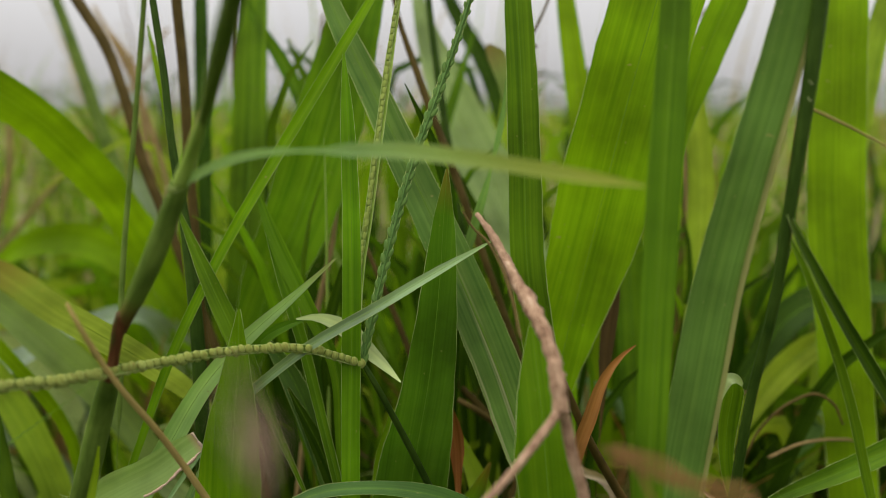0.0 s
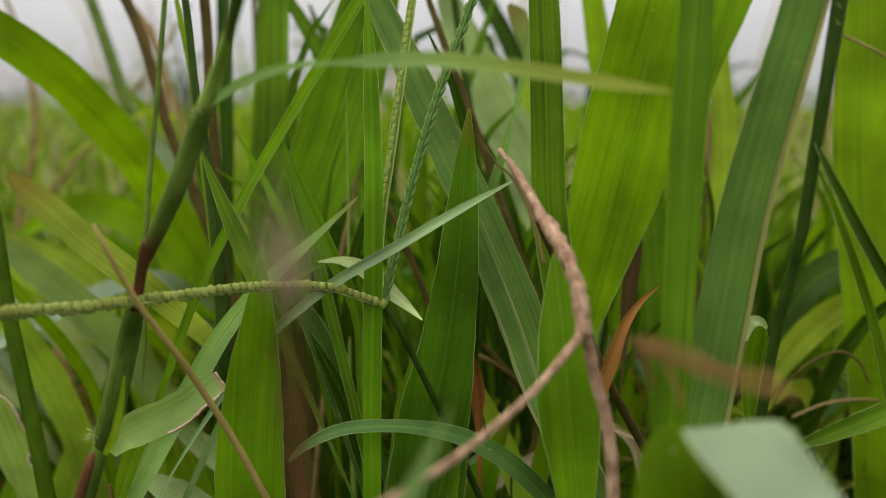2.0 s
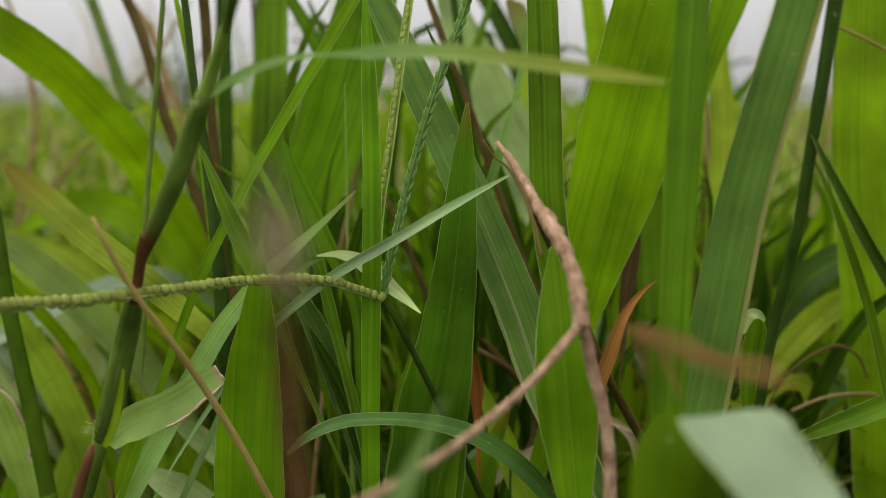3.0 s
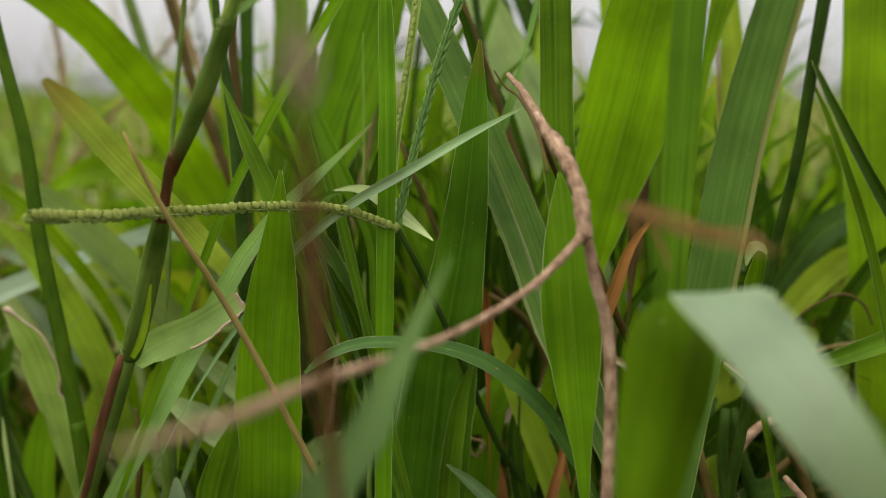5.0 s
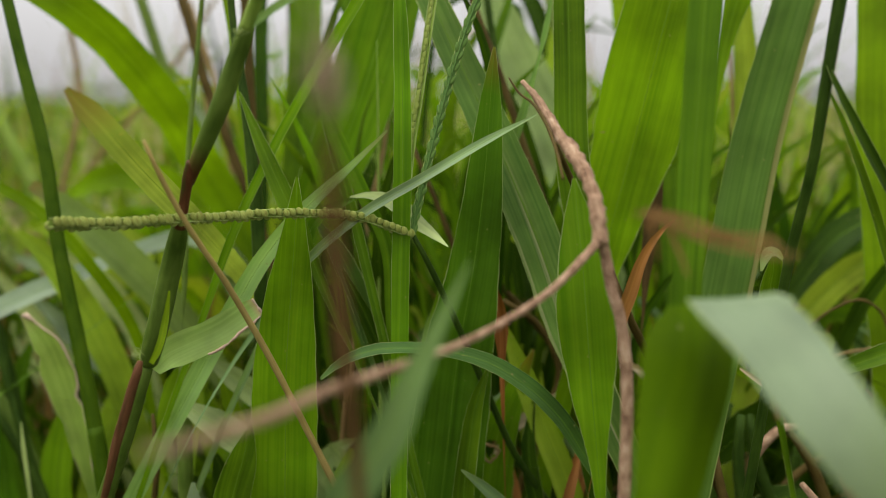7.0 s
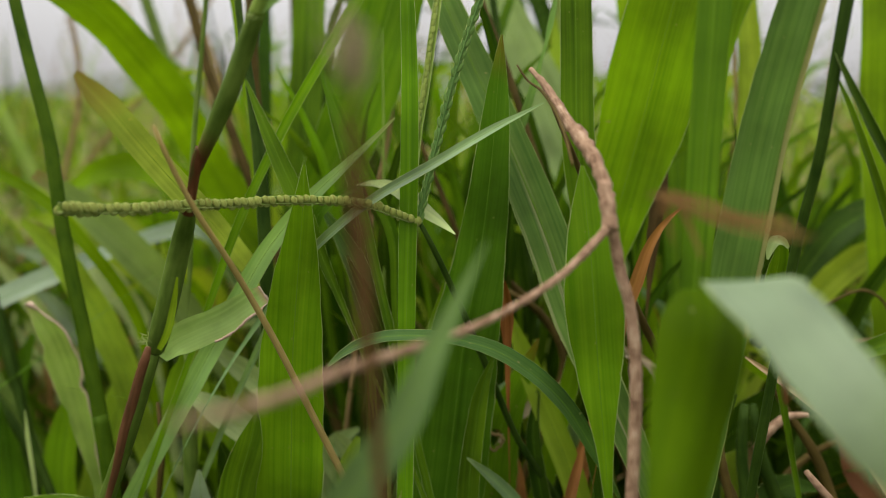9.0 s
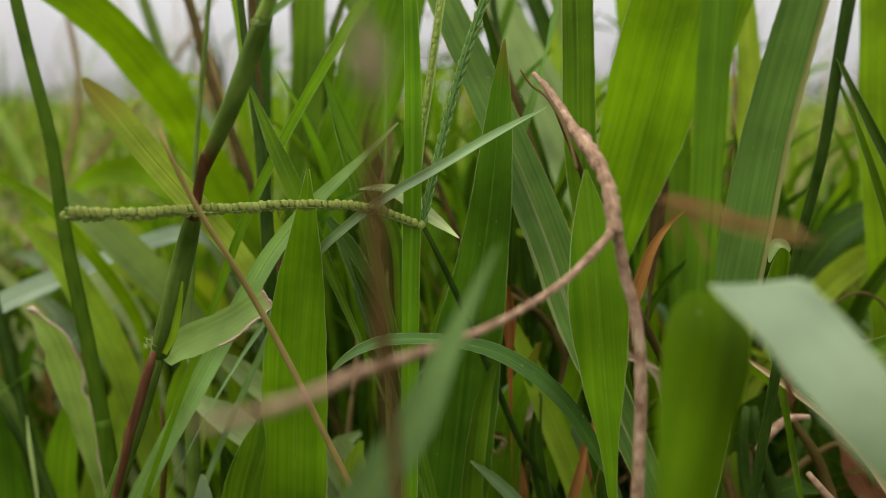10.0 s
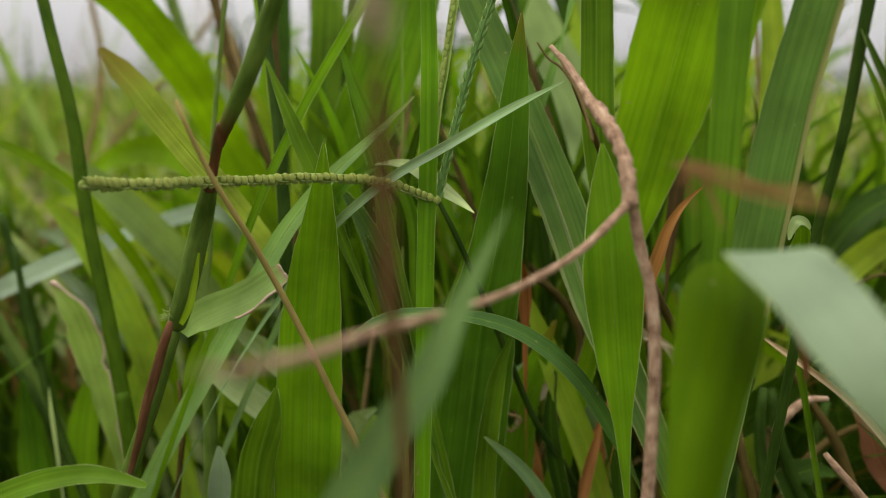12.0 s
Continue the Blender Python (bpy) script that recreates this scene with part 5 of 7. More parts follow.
leaf('grass_leaf', 'green leaf with fine teeth along its edge', [(141.4, 180.5, 222.9), (118.4, 171.6, 214.5), (102.7, 167.1, 209.3), (91.8, 164.4, 205.7), (84.1, 162.0, 202.2)], [6.82, 5.70, 4.52, 2.43, 0.37], 'mid', face=(0.1, -0.8, 0.7), fold=0.4, teeth=1.3)
hole_leaf = leaf('grass_leaf', 'lance-shaped leaf with a brown tip and a hole', [(-6.7, 183.3, -2.0), (-5.3, 183.6, 65.6), (-0.9, 184.3, 131.2), (0.6, 184.6, 152.0), (3.3, 183.1, 173.1), (8.5, 181.9, 189.4), (14.3, 180.5, 204.3)], [6.44, 12.26, 15.33, 15.46, 12.51, 7.20, 0.71], 'brown_tip', face=(0.2, -1, 0), fold=0.2, samples=170, cols=32)
leaf('grass_leaf', 'short narrow bluish leaf', [(58.9, 174.3, -2.0), (48.3, 171.1, 73.8), (16.6, 161.2, 147.6), (8.8, 158.8, 161.4), (1.3, 155.5, 170.7), (-4.5, 151.9, 177.3)], [1.82, 3.47, 4.34, 4.01, 2.95, 0.48], 'blue_l', face=(0.3, -1, 0.5), fold=0.3)
leaf('grass_leaf', 'dark slanting leaf behind the tuft', [(82.0, 350.5, -2.0), (68.7, 356.9, 133.8), (28.7, 376.4, 267.7), (15.7, 382.7, 306.8), (6.0, 386.4, 330.8), (-8.2, 389.8, 354.9), (-19.3, 392.9, 375.9)], [4.38, 8.34, 10.42, 11.04, 9.81, 8.58, 5.52], 'deep', edge='')
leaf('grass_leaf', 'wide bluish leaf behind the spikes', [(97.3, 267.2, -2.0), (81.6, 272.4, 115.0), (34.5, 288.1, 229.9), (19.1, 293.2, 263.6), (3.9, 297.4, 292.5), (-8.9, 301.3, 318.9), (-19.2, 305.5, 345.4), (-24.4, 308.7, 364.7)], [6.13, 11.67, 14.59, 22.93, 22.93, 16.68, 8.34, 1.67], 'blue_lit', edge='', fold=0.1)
leaf('grass_leaf', 'small yellow leaf with a red end', [(48.4, 233.3, -2.0), (40.8, 241.4, 153.5), (18.1, 265.6, 307.1), (15.6, 268.2, 322.1), (12.2, 269.3, 329.6), (9.3, 269.7, 332.8)], [0.92, 1.75, 2.18, 6.55, 6.55, 2.18], 'red_tip', edge='', rib='')
leaf('grass_leaf', 'pale green twisted narrow leaf', [(-49.3, 181.0, -2.0), (-36.6, 184.0, 126.5), (1.6, 192.8, 252.9), (6.6, 193.9, 267.7), (11.1, 194.1, 283.2), (13.3, 196.0, 292.3), (15.3, 197.8, 300.6), (16.5, 199.4, 308.9), (16.8, 201.0, 317.2)], [1.16, 2.21, 2.76, 4.10, 3.71, 1.35, 3.71, 2.36, 0.67], 'blue', twist=120, edge='')
leaf('grass_leaf', 'bright leaf behind the tuft', [(66.0, 247.3, -2.0), (62.2, 254.7, 135.5), (51.0, 276.7, 271.0), (48.0, 282.5, 302.7), (44.1, 286.8, 327.5), (40.2, 291.2, 352.4), (36.2, 296.0, 379.5)], [3.86, 7.36, 9.20, 10.58, 9.20, 7.36, 2.76], 'bright', edge='')
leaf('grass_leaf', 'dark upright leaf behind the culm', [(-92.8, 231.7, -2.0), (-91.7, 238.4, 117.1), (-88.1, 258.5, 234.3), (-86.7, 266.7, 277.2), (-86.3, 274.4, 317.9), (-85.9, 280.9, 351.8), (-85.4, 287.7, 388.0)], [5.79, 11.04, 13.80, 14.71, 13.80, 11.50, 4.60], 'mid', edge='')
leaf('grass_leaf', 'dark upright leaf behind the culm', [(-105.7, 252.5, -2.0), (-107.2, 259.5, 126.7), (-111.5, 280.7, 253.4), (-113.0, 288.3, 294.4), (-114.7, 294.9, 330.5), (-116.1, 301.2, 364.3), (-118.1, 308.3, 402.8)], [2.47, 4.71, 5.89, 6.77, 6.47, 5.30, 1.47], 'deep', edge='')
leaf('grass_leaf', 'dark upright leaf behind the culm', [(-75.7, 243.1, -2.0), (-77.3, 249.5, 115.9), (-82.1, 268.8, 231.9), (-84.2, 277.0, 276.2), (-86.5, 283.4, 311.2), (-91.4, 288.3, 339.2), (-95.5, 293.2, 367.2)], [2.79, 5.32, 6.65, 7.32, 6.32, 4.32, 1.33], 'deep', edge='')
leaf('grass_leaf', 'narrow leaf slanting towards the sky', [(9.5, 243.2, -2.0), (-5.9, 249.8, 138.7), (-52.3, 269.6, 277.4), (-63.2, 274.2, 306.7), (-73.9, 277.2, 327.0), (-84.5, 279.3, 342.8), (-90.5, 280.9, 354.0)], [1.93, 3.68, 4.60, 5.98, 5.52, 3.68, 1.38], 'mid', edge='')
leaf('grass_leaf', 'light lime green leaf behind the tuft', [(133.4, 252.2, -2.0), (138.6, 260.0, 131.2), (154.2, 283.5, 262.5), (160.2, 292.5, 307.7), (166.5, 299.0, 339.4), (175.0, 305.6, 371.0)], [3.86, 7.36, 9.20, 10.58, 9.20, 4.60], 'lime', edge='')
leaf('grass_leaf', 'upright light leaf behind the tuft', [(77.3, 211.8, -2.0), (74.9, 217.0, 96.7), (67.7, 232.9, 193.5), (65.0, 238.8, 226.0), (63.4, 243.6, 252.4), (62.3, 248.1, 276.8)], [4.35, 8.28, 10.35, 11.59, 10.35, 7.04], 'mid', edge='')
leaf('grass_leaf', 'upright leaf behind the bluish leaf', [(88.9, 224.5, -2.0), (89.3, 230.6, 107.3), (90.5, 248.9, 214.6), (90.9, 255.3, 248.4), (91.3, 261.3, 280.0), (88.5, 267.0, 311.6), (87.0, 271.7, 336.9)], [3.61, 6.87, 8.58, 10.73, 9.87, 7.30, 2.58], 'lime', edge='')
leaf('grass_leaf', 'broad green leaf low in the tuft', [(31.2, 223.7, -2.0), (42.4, 220.4, 78.4), (76.3, 210.4, 156.9), (83.6, 208.3, 166.9), (91.5, 206.4, 177.5), (97.1, 203.9, 186.9)], [2.51, 4.78, 5.98, 11.73, 9.58, 1.13], 'deep', face=(0.2, -0.8, 0.6))
leaf('grass_leaf', 'broad leaf low beside the tuft', [(61.8, 250.7, -2.0), (76.6, 255.6, 104.0), (120.9, 270.6, 208.1), (134.3, 275.1, 226.2), (152.5, 278.2, 235.3), (172.7, 279.9, 235.4), (198.5, 280.7, 228.8)], [3.86, 7.36, 9.20, 13.80, 13.80, 11.50, 4.60], 'deep', face=(0, -0.6, 0.9), edge='')
leaf('grass_leaf', 'short pointed leaf low in the tuft', [(-80.1, 129.7, -2.0), (-77.5, 131.9, 77.2), (-69.6, 138.4, 154.3), (-67.7, 139.9, 171.1), (-64.1, 140.8, 183.0), (-62.2, 141.8, 191.9)], [4.06, 7.73, 9.66, 10.20, 7.26, 0.94], 'mid', face=(0.2, -1, 0))
leaf('grass_leaf', 'torn light leaf lying low', [(-9.6, 162.4, -2.0), (-21.7, 162.8, 80.3), (-57.8, 163.9, 160.7), (-65.1, 164.1, 166.8), (-75.0, 164.3, 174.2), (-84.0, 164.3, 180.3), (-91.7, 164.1, 184.6)], [1.79, 3.41, 4.27, 7.11, 8.89, 8.89, 4.62], 'cream', face=(0.1, -0.8, 0.8))
leaf('grass_leaf', 'lime leaf low behind the torn leaf', [(-13.4, 180.4, -2.0), (-26.1, 181.1, 84.3), (-63.9, 183.2, 168.5), (-77.6, 183.9, 181.7), (-87.3, 184.1, 189.1), (-96.0, 184.0, 194.8)], [2.90, 5.52, 6.90, 8.43, 6.90, 1.15], 'cream', edge='')
leaf('grass_leaf', 'bright leaf arching over the meadow grass', [(-99.8, 345.3, -2.0), (-114.4, 346.6, 97.7), (-158.2, 350.6, 195.4), (-184.7, 352.9, 225.3), (-210.6, 351.9, 237.9), (-236.0, 348.0, 236.2), (-258.0, 342.5, 223.5)], [6.76, 12.88, 16.09, 18.03, 18.03, 14.16, 4.51], 'bright', edge='')
leaf('grass_leaf', 'upright thin leaf in the tuft', [(-20.2, 144.7, -2.0), (-21.5, 147.8, 98.6), (-25.2, 157.2, 197.2), (-26.1, 159.6, 220.2), (-27.6, 161.3, 239.7), (-34.4, 163.2, 253.9), (-44.6, 165.9, 274.4), (-49.8, 167.7, 287.0)], [0.96, 1.84, 2.30, 3.25, 3.54, 4.18, 3.86, 0.80], 'mid', edge='')
leaf('grass_leaf', 'thin leaf beside the flower stalk', [(3.8, 167.7, -2.0), (-1.8, 167.5, 80.0), (-18.7, 167.1, 160.1), (-25.7, 166.9, 189.7), (-33.9, 165.7, 214.8), (-42.0, 164.9, 231.9)], [2.22, 4.23, 5.29, 5.86, 4.72, 0.83], 'deep')

# withered seed head close to the lens
seed_head = holder('dry_seed_head', (0.0127, 0.0172, 0.0), 'withered brown fluffy grass seed head', 'seed head')
stem_part(seed_head, 'stalk', [(12.7, 17.2, -2.0), (9.5, 19.9, 116.7), (-0.1, 28.0, 233.5), (-0.9, 28.7, 242.7), (-1.5, 28.3, 251.5), (-2.1, 28.1, 261.0), (-2.4, 27.7, 269.4), (-2.6, 27.8, 277.3), (-2.8, 28.5, 283.0)], [1.00, 1.30, 1.25, 1.30, 1.50, 1.55, 1.10, 0.50, 0.22], 'husk', knob=0.2)
tuft_parts(seed_head, [(-1.7, 28.2, 253.9), (-2.1, 28.1, 261.0), (-2.5, 28.2, 272.1), (-2.8, 28.5, 283.0)])

# more stems and leaves low in the tuft
bare_stem('grass_shoot', 'brown dry stem low in the tuft', [(-107.6, 140.0, -2.0), (-106.7, 144.6, 75.1), (-104.0, 158.5, 150.2), (-103.3, 162.2, 167.9), (-105.1, 164.8, 182.0)], [1.13, 1.71, 1.80, 1.98, 1.08], 'stem_br', 'grass shoot', 'stem')
leaf('grass_leaf', 'small green leaf at the foot of the tuft', [(-81.2, 123.1, -2.0), (-81.3, 127.7, 75.7), (-81.4, 141.3, 151.4), (-81.4, 143.6, 162.7), (-82.3, 145.1, 170.8)], [2.77, 5.27, 6.59, 6.59, 0.99], 'pale')
leaf('grass_leaf', 'dark green leaf low in the tuft', [(-73.7, 149.1, -2.0), (-75.7, 153.1, 71.1), (-81.7, 165.1, 142.2), (-83.1, 167.8, 156.6), (-87.1, 169.5, 167.4)], [3.09, 5.89, 7.36, 9.20, 1.84], 'deep', edge='')
bare_stem('grass_shoot', 'olive stem out of focus in the meadow', [(-262.5, 390.1, -2.0), (-269.9, 393.1, 67.2), (-292.1, 402.2, 134.4), (-308.7, 409.0, 179.4), (-329.0, 414.5, 220.7), (-353.1, 420.2, 265.7), (-377.3, 425.9, 310.8)], [6.28, 9.47, 9.96, 9.96, 9.20, 8.43, 5.36], 'stem_l', 'grass shoot', 'stem')
leaf('grass_leaf', 'fresh green leaf lying low beside the tuft', [(-71.5, 91.2, 189.7), (-84.3, 94.2, 189.2), (-98.8, 96.2, 185.5), (-113.9, 97.4, 178.9), (-130.9, 97.6, 169.3)], [1.23, 3.79, 5.73, 6.71, 5.52], 'mid', face=(0, -0.7, 0.9))
leaf('grass_leaf', 'dull green leaf low behind the culm', [(-112.8, 205.5, -2.0), (-120.4, 208.7, 71.0), (-143.1, 218.4, 142.1), (-154.3, 223.2, 173.6), (-170.0, 226.5, 200.6), (-184.2, 228.1, 218.6), (-195.9, 228.3, 227.6)], [4.83, 9.20, 11.50, 13.80, 12.88, 9.20, 2.30], 'lime', edge='')
leaf('grass_leaf', 'dull green leaf low behind the culm', [(-171.5, 174.5, -2.0), (-173.7, 177.6, 56.5), (-180.4, 186.9, 113.0), (-183.2, 190.7, 134.1), (-185.8, 193.7, 150.9), (-188.3, 195.9, 163.5)], [4.51, 8.58, 10.73, 12.02, 6.44, 1.29], 'mid', edge='')
leaf('grass_leaf', 'green leaf between the stems', [(-13.5, 148.0, -2.0), (-20.0, 151.7, 76.6), (-39.5, 162.9, 153.1), (-42.4, 164.5, 163.5), (-40.1, 166.9, 173.9)], [2.96, 5.64, 7.05, 7.76, 1.76], 'lime', edge='')
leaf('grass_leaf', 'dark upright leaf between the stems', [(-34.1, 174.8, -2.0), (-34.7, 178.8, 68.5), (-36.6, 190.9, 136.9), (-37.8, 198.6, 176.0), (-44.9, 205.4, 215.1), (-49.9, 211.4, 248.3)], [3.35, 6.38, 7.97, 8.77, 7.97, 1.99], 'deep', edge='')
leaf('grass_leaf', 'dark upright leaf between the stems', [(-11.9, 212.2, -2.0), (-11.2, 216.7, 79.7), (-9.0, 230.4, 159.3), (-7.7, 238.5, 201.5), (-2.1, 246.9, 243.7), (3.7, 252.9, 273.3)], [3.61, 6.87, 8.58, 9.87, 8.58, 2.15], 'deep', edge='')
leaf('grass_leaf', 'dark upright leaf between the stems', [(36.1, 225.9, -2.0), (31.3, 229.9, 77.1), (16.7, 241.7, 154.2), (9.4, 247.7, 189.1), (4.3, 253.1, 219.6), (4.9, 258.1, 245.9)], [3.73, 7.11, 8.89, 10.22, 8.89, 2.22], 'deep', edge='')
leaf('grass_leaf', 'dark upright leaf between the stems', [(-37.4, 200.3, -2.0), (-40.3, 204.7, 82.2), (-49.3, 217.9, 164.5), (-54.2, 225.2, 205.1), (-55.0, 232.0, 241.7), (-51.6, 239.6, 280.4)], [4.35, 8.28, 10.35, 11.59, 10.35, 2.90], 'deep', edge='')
bare_stem('grass_shoot', 'brown dead stem between the leaves', [(16.8, 185.1, -2.0), (12.5, 189.7, 87.6), (-0.5, 203.5, 175.3), (-4.9, 208.1, 201.6), (-19.0, 214.0, 239.2), (-31.0, 218.0, 265.5)], [1.45, 2.18, 2.30, 2.30, 2.11, 1.53], 'stem_br', 'grass shoot', 'stem')
bare_stem('grass_shoot', 'brown dead stem between the leaves', [(-14.3, 179.7, -2.0), (-6.8, 185.7, 82.2), (15.9, 203.6, 164.5), (23.0, 209.3, 188.0), (14.7, 211.3, 203.6), (2.6, 211.2, 211.3)], [1.76, 2.65, 2.79, 2.59, 2.39, 1.79], 'stem_br', 'grass shoot', 'stem')
bare_stem('grass_shoot', 'brown dead stem between the leaves', [(77.7, 211.0, -2.0), (63.3, 213.0, 96.8), (20.2, 218.8, 193.6), (10.0, 220.2, 205.3), (-0.1, 221.2, 215.0), (-12.3, 222.8, 228.7)], [1.76, 2.65, 2.79, 2.79, 2.59, 1.79], 'stem_br', 'grass shoot', 'stem')
bare_stem('grass_shoot', 'thin upright straw between the leaves', [(-61.8, 191.5, -2.0), (-59.0, 197.6, 104.5), (-50.6, 216.0, 208.9), (-48.2, 221.3, 236.4), (-42.8, 226.9, 263.8), (-41.3, 231.5, 287.3)], [1.26, 1.89, 1.99, 1.99, 1.79, 1.20], 'stem_tan', 'grass shoot', 'stem')
leaf('dry_leaf', 'dark brown shrivelled leaf under the drooping leaf', [(59.9, 92.8, 223.0), (59.0, 92.5, 227.4), (57.5, 92.1, 231.8), (54.7, 91.5, 235.6)], [0.83, 1.44, 1.83, 1.21], 'rust_d', category='dry leaf', rib='', edge='')
bare_stem('grass_shoot', 'brown dead stem at the foot of the tuft', [(100.1, 153.8, -2.0), (93.3, 157.7, 79.4), (73.1, 169.2, 158.9), (70.3, 170.8, 168.8), (68.8, 172.3, 177.1)], [1.70, 2.56, 2.70, 2.70, 1.69], 'stem_br', 'grass shoot', 'stem')
bare_stem('grass_shoot', 'brown dead stem at the foot of the tuft', [(149.9, 180.4, -2.0), (140.3, 183.5, 74.1), (111.2, 192.9, 148.2), (103.4, 195.4, 166.3), (95.8, 196.6, 177.1), (90.0, 197.6, 186.1)], [2.09, 3.15, 3.31, 3.31, 2.21, 1.47], 'stem_br', 'grass shoot', 'stem')
leaf('dry_leaf', 'brown dead leaf low between the stems', [(172.9, 198.5, -2.0), (162.3, 200.1, 71.5), (130.5, 204.8, 142.9), (122.5, 205.9, 154.2), (118.4, 207.6, 165.4), (112.5, 208.3, 172.9)], [3.22, 6.13, 7.66, 9.58, 6.90, 1.15], 'rust_d', category='dry leaf', rib='', edge='')
hair_tuft(culm_a, (-85.1, 128.0, 215.7), 26, 2.2)
hair_tuft(culm_a, (-44.9, 107.9, 293.2), 14, 1.6)
stigma(side_stem, (77.8, 131.0, 317.4))
stigma(side_stem, (76.8, 130.1, 313.2))
stigma(side_stem, (76.6, 129.4, 309.9))

# hole eaten into a leaf, with a brown rim
leaf_ring(hole_leaf, (1.4, 180.4, 169.1), 5.0, 5.6)
leaf('grass_leaf', 'green leaf low beside the culm', [(-159.0, 186.1, -2.0), (-161.2, 189.0, 53.6), (-167.5, 197.8, 107.2), (-170.4, 201.8, 129.0), (-168.8, 206.4, 150.8), (-165.0, 210.4, 168.3)], [5.60, 10.67, 13.34, 14.67, 11.11, 2.22], 'fresh', edge='')
leaf('grass_leaf', 'green leaf low beside the culm', [(-194.3, 221.7, -2.0), (-197.7, 224.2, 49.3), (-208.0, 231.7, 98.6), (-213.8, 235.8, 123.4), (-217.1, 240.4, 148.2), (-210.3, 246.3, 173.0)], [5.31, 10.12, 12.65, 14.16, 12.65, 3.03], 'mid', edge='')
leaf('grass_leaf', 'light green leaf low beside the culm', [(-194.0, 211.9, -2.0), (-189.8, 215.6, 52.0), (-177.0, 226.7, 104.1), (-170.5, 232.5, 128.2), (-165.1, 238.0, 152.2), (-163.1, 241.2, 166.7)], [5.15, 9.81, 12.26, 13.73, 9.81, 1.47], 'lime', edge='')
leaf('grass_leaf', 'light green leaf behind the culm', [(-75.9, 208.4, -2.0), (-82.3, 211.0, 57.6), (-101.3, 218.8, 115.1), (-111.2, 222.8, 142.2), (-123.3, 225.7, 164.7), (-130.7, 228.3, 182.7)], [4.83, 9.20, 11.50, 13.80, 10.58, 1.84], 'fresh', edge='')
bare_stem('grass_shoot', 'dark stem at the foot of the tuft', [(71.1, 189.3, -2.0), (72.6, 193.6, 68.7), (76.9, 206.6, 137.3), (78.3, 210.7, 156.9), (82.6, 215.2, 176.4)], [2.26, 3.41, 3.59, 3.19, 1.99], 'stem_d', 'grass shoot', 'stem')
bare_stem('grass_shoot', 'dark stem at the foot of the tuft', [(123.5, 206.3, -2.0), (120.4, 209.9, 66.0), (111.1, 220.5, 132.1), (108.6, 223.4, 148.3), (112.2, 227.2, 164.5)], [2.61, 3.93, 4.14, 4.14, 2.90], 'stem_d', 'grass shoot', 'stem')
bare_stem('grass_shoot', 'brown dead stem at the foot of the tuft', [(58.1, 190.1, -2.0), (67.0, 194.6, 66.7), (93.8, 208.1, 133.5), (101.3, 211.9, 147.2), (112.8, 215.5, 157.0), (126.5, 218.5, 162.9)], [1.76, 2.65, 2.79, 2.79, 2.39, 1.59], 'stem_br', 'grass shoot', 'stem')
leaf('grass_leaf', 'dark green leaf at the foot of the tuft', [(140.8, 192.3, -2.0), (130.7, 194.1, 68.6), (100.3, 199.5, 137.2), (94.3, 200.5, 146.5), (99.9, 202.0, 149.9), (109.4, 203.0, 148.5)], [4.02, 7.66, 9.58, 11.50, 7.66, 1.53], 'deep', face=(0, -0.7, 0.8))
leaf('grass_leaf', 'dark leaf low between the stems', [(170.4, 242.4, -2.0), (162.8, 244.8, 58.0), (140.1, 252.2, 116.0), (130.3, 255.3, 138.5), (125.1, 259.1, 161.0), (126.8, 263.0, 179.1)], [4.83, 9.20, 11.50, 13.80, 11.50, 2.30], 'deep', edge='')
leaf_parts(culm_a, [(-44.1, 109.0, 293.9), (-41.4, 108.2, 299.5), (-39.6, 108.3, 304.7), (-37.9, 108.3, 309.3), (-36.7, 109.0, 312.3)], [1.49, 2.52, 2.29, 1.45, 0.41], 'border', rib='', edge='')

# light leaves at the open side of the tuft
leaf('grass_leaf', 'pale green leaf low at the open side of the tuft', [(-202.1, 294.1, -2.0), (-209.6, 295.9, 51.4), (-232.1, 301.2, 102.8), (-246.6, 304.7, 129.8), (-259.4, 306.8, 149.3), (-271.0, 307.8, 162.2)], [3.35, 6.38, 7.97, 14.10, 14.10, 2.45], 'cream', edge='')
leaf('grass_leaf', 'pale green leaf low at the open side of the tuft', [(-113.8, 275.1, -2.0), (-126.7, 277.2, 87.3), (-165.4, 283.6, 174.6), (-179.8, 286.0, 196.2), (-196.6, 286.4, 209.6), (-216.0, 285.3, 217.7), (-232.4, 283.3, 219.0)], [4.64, 8.83, 11.04, 14.35, 14.35, 11.04, 2.76], 'lime', edge='')
leaf('grass_leaf', 'bright green leaf beside the culm', [(-104.5, 165.4, -2.0), (-100.8, 170.1, 70.3), (-90.0, 184.3, 140.7), (-86.7, 188.7, 160.2), (-91.1, 191.2, 175.8), (-95.4, 193.0, 187.6)], [2.51, 4.78, 5.98, 7.17, 5.98, 1.59], 'yellow', edge='')
leaf('grass_leaf', 'pale leaf at the foot of the flower stalk', [(-23.9, 171.2, -2.0), (-28.7, 174.8, 69.8), (-43.4, 185.3, 139.6), (-45.6, 187.0, 149.2), (-49.8, 188.3, 158.8), (-54.6, 188.7, 164.1)], [2.46, 4.69, 5.86, 7.82, 7.04, 1.56], 'cream', edge='')
leaf('grass_leaf', 'pale leaf at the foot of the flower stalk', [(-26.1, 175.8, -2.0), (-33.7, 178.9, 68.4), (-56.3, 188.2, 136.9), (-60.6, 189.9, 148.6), (-55.0, 192.7, 158.4), (-47.3, 194.7, 163.3)], [2.51, 4.78, 5.98, 7.97, 6.78, 1.59], 'cream', edge='')
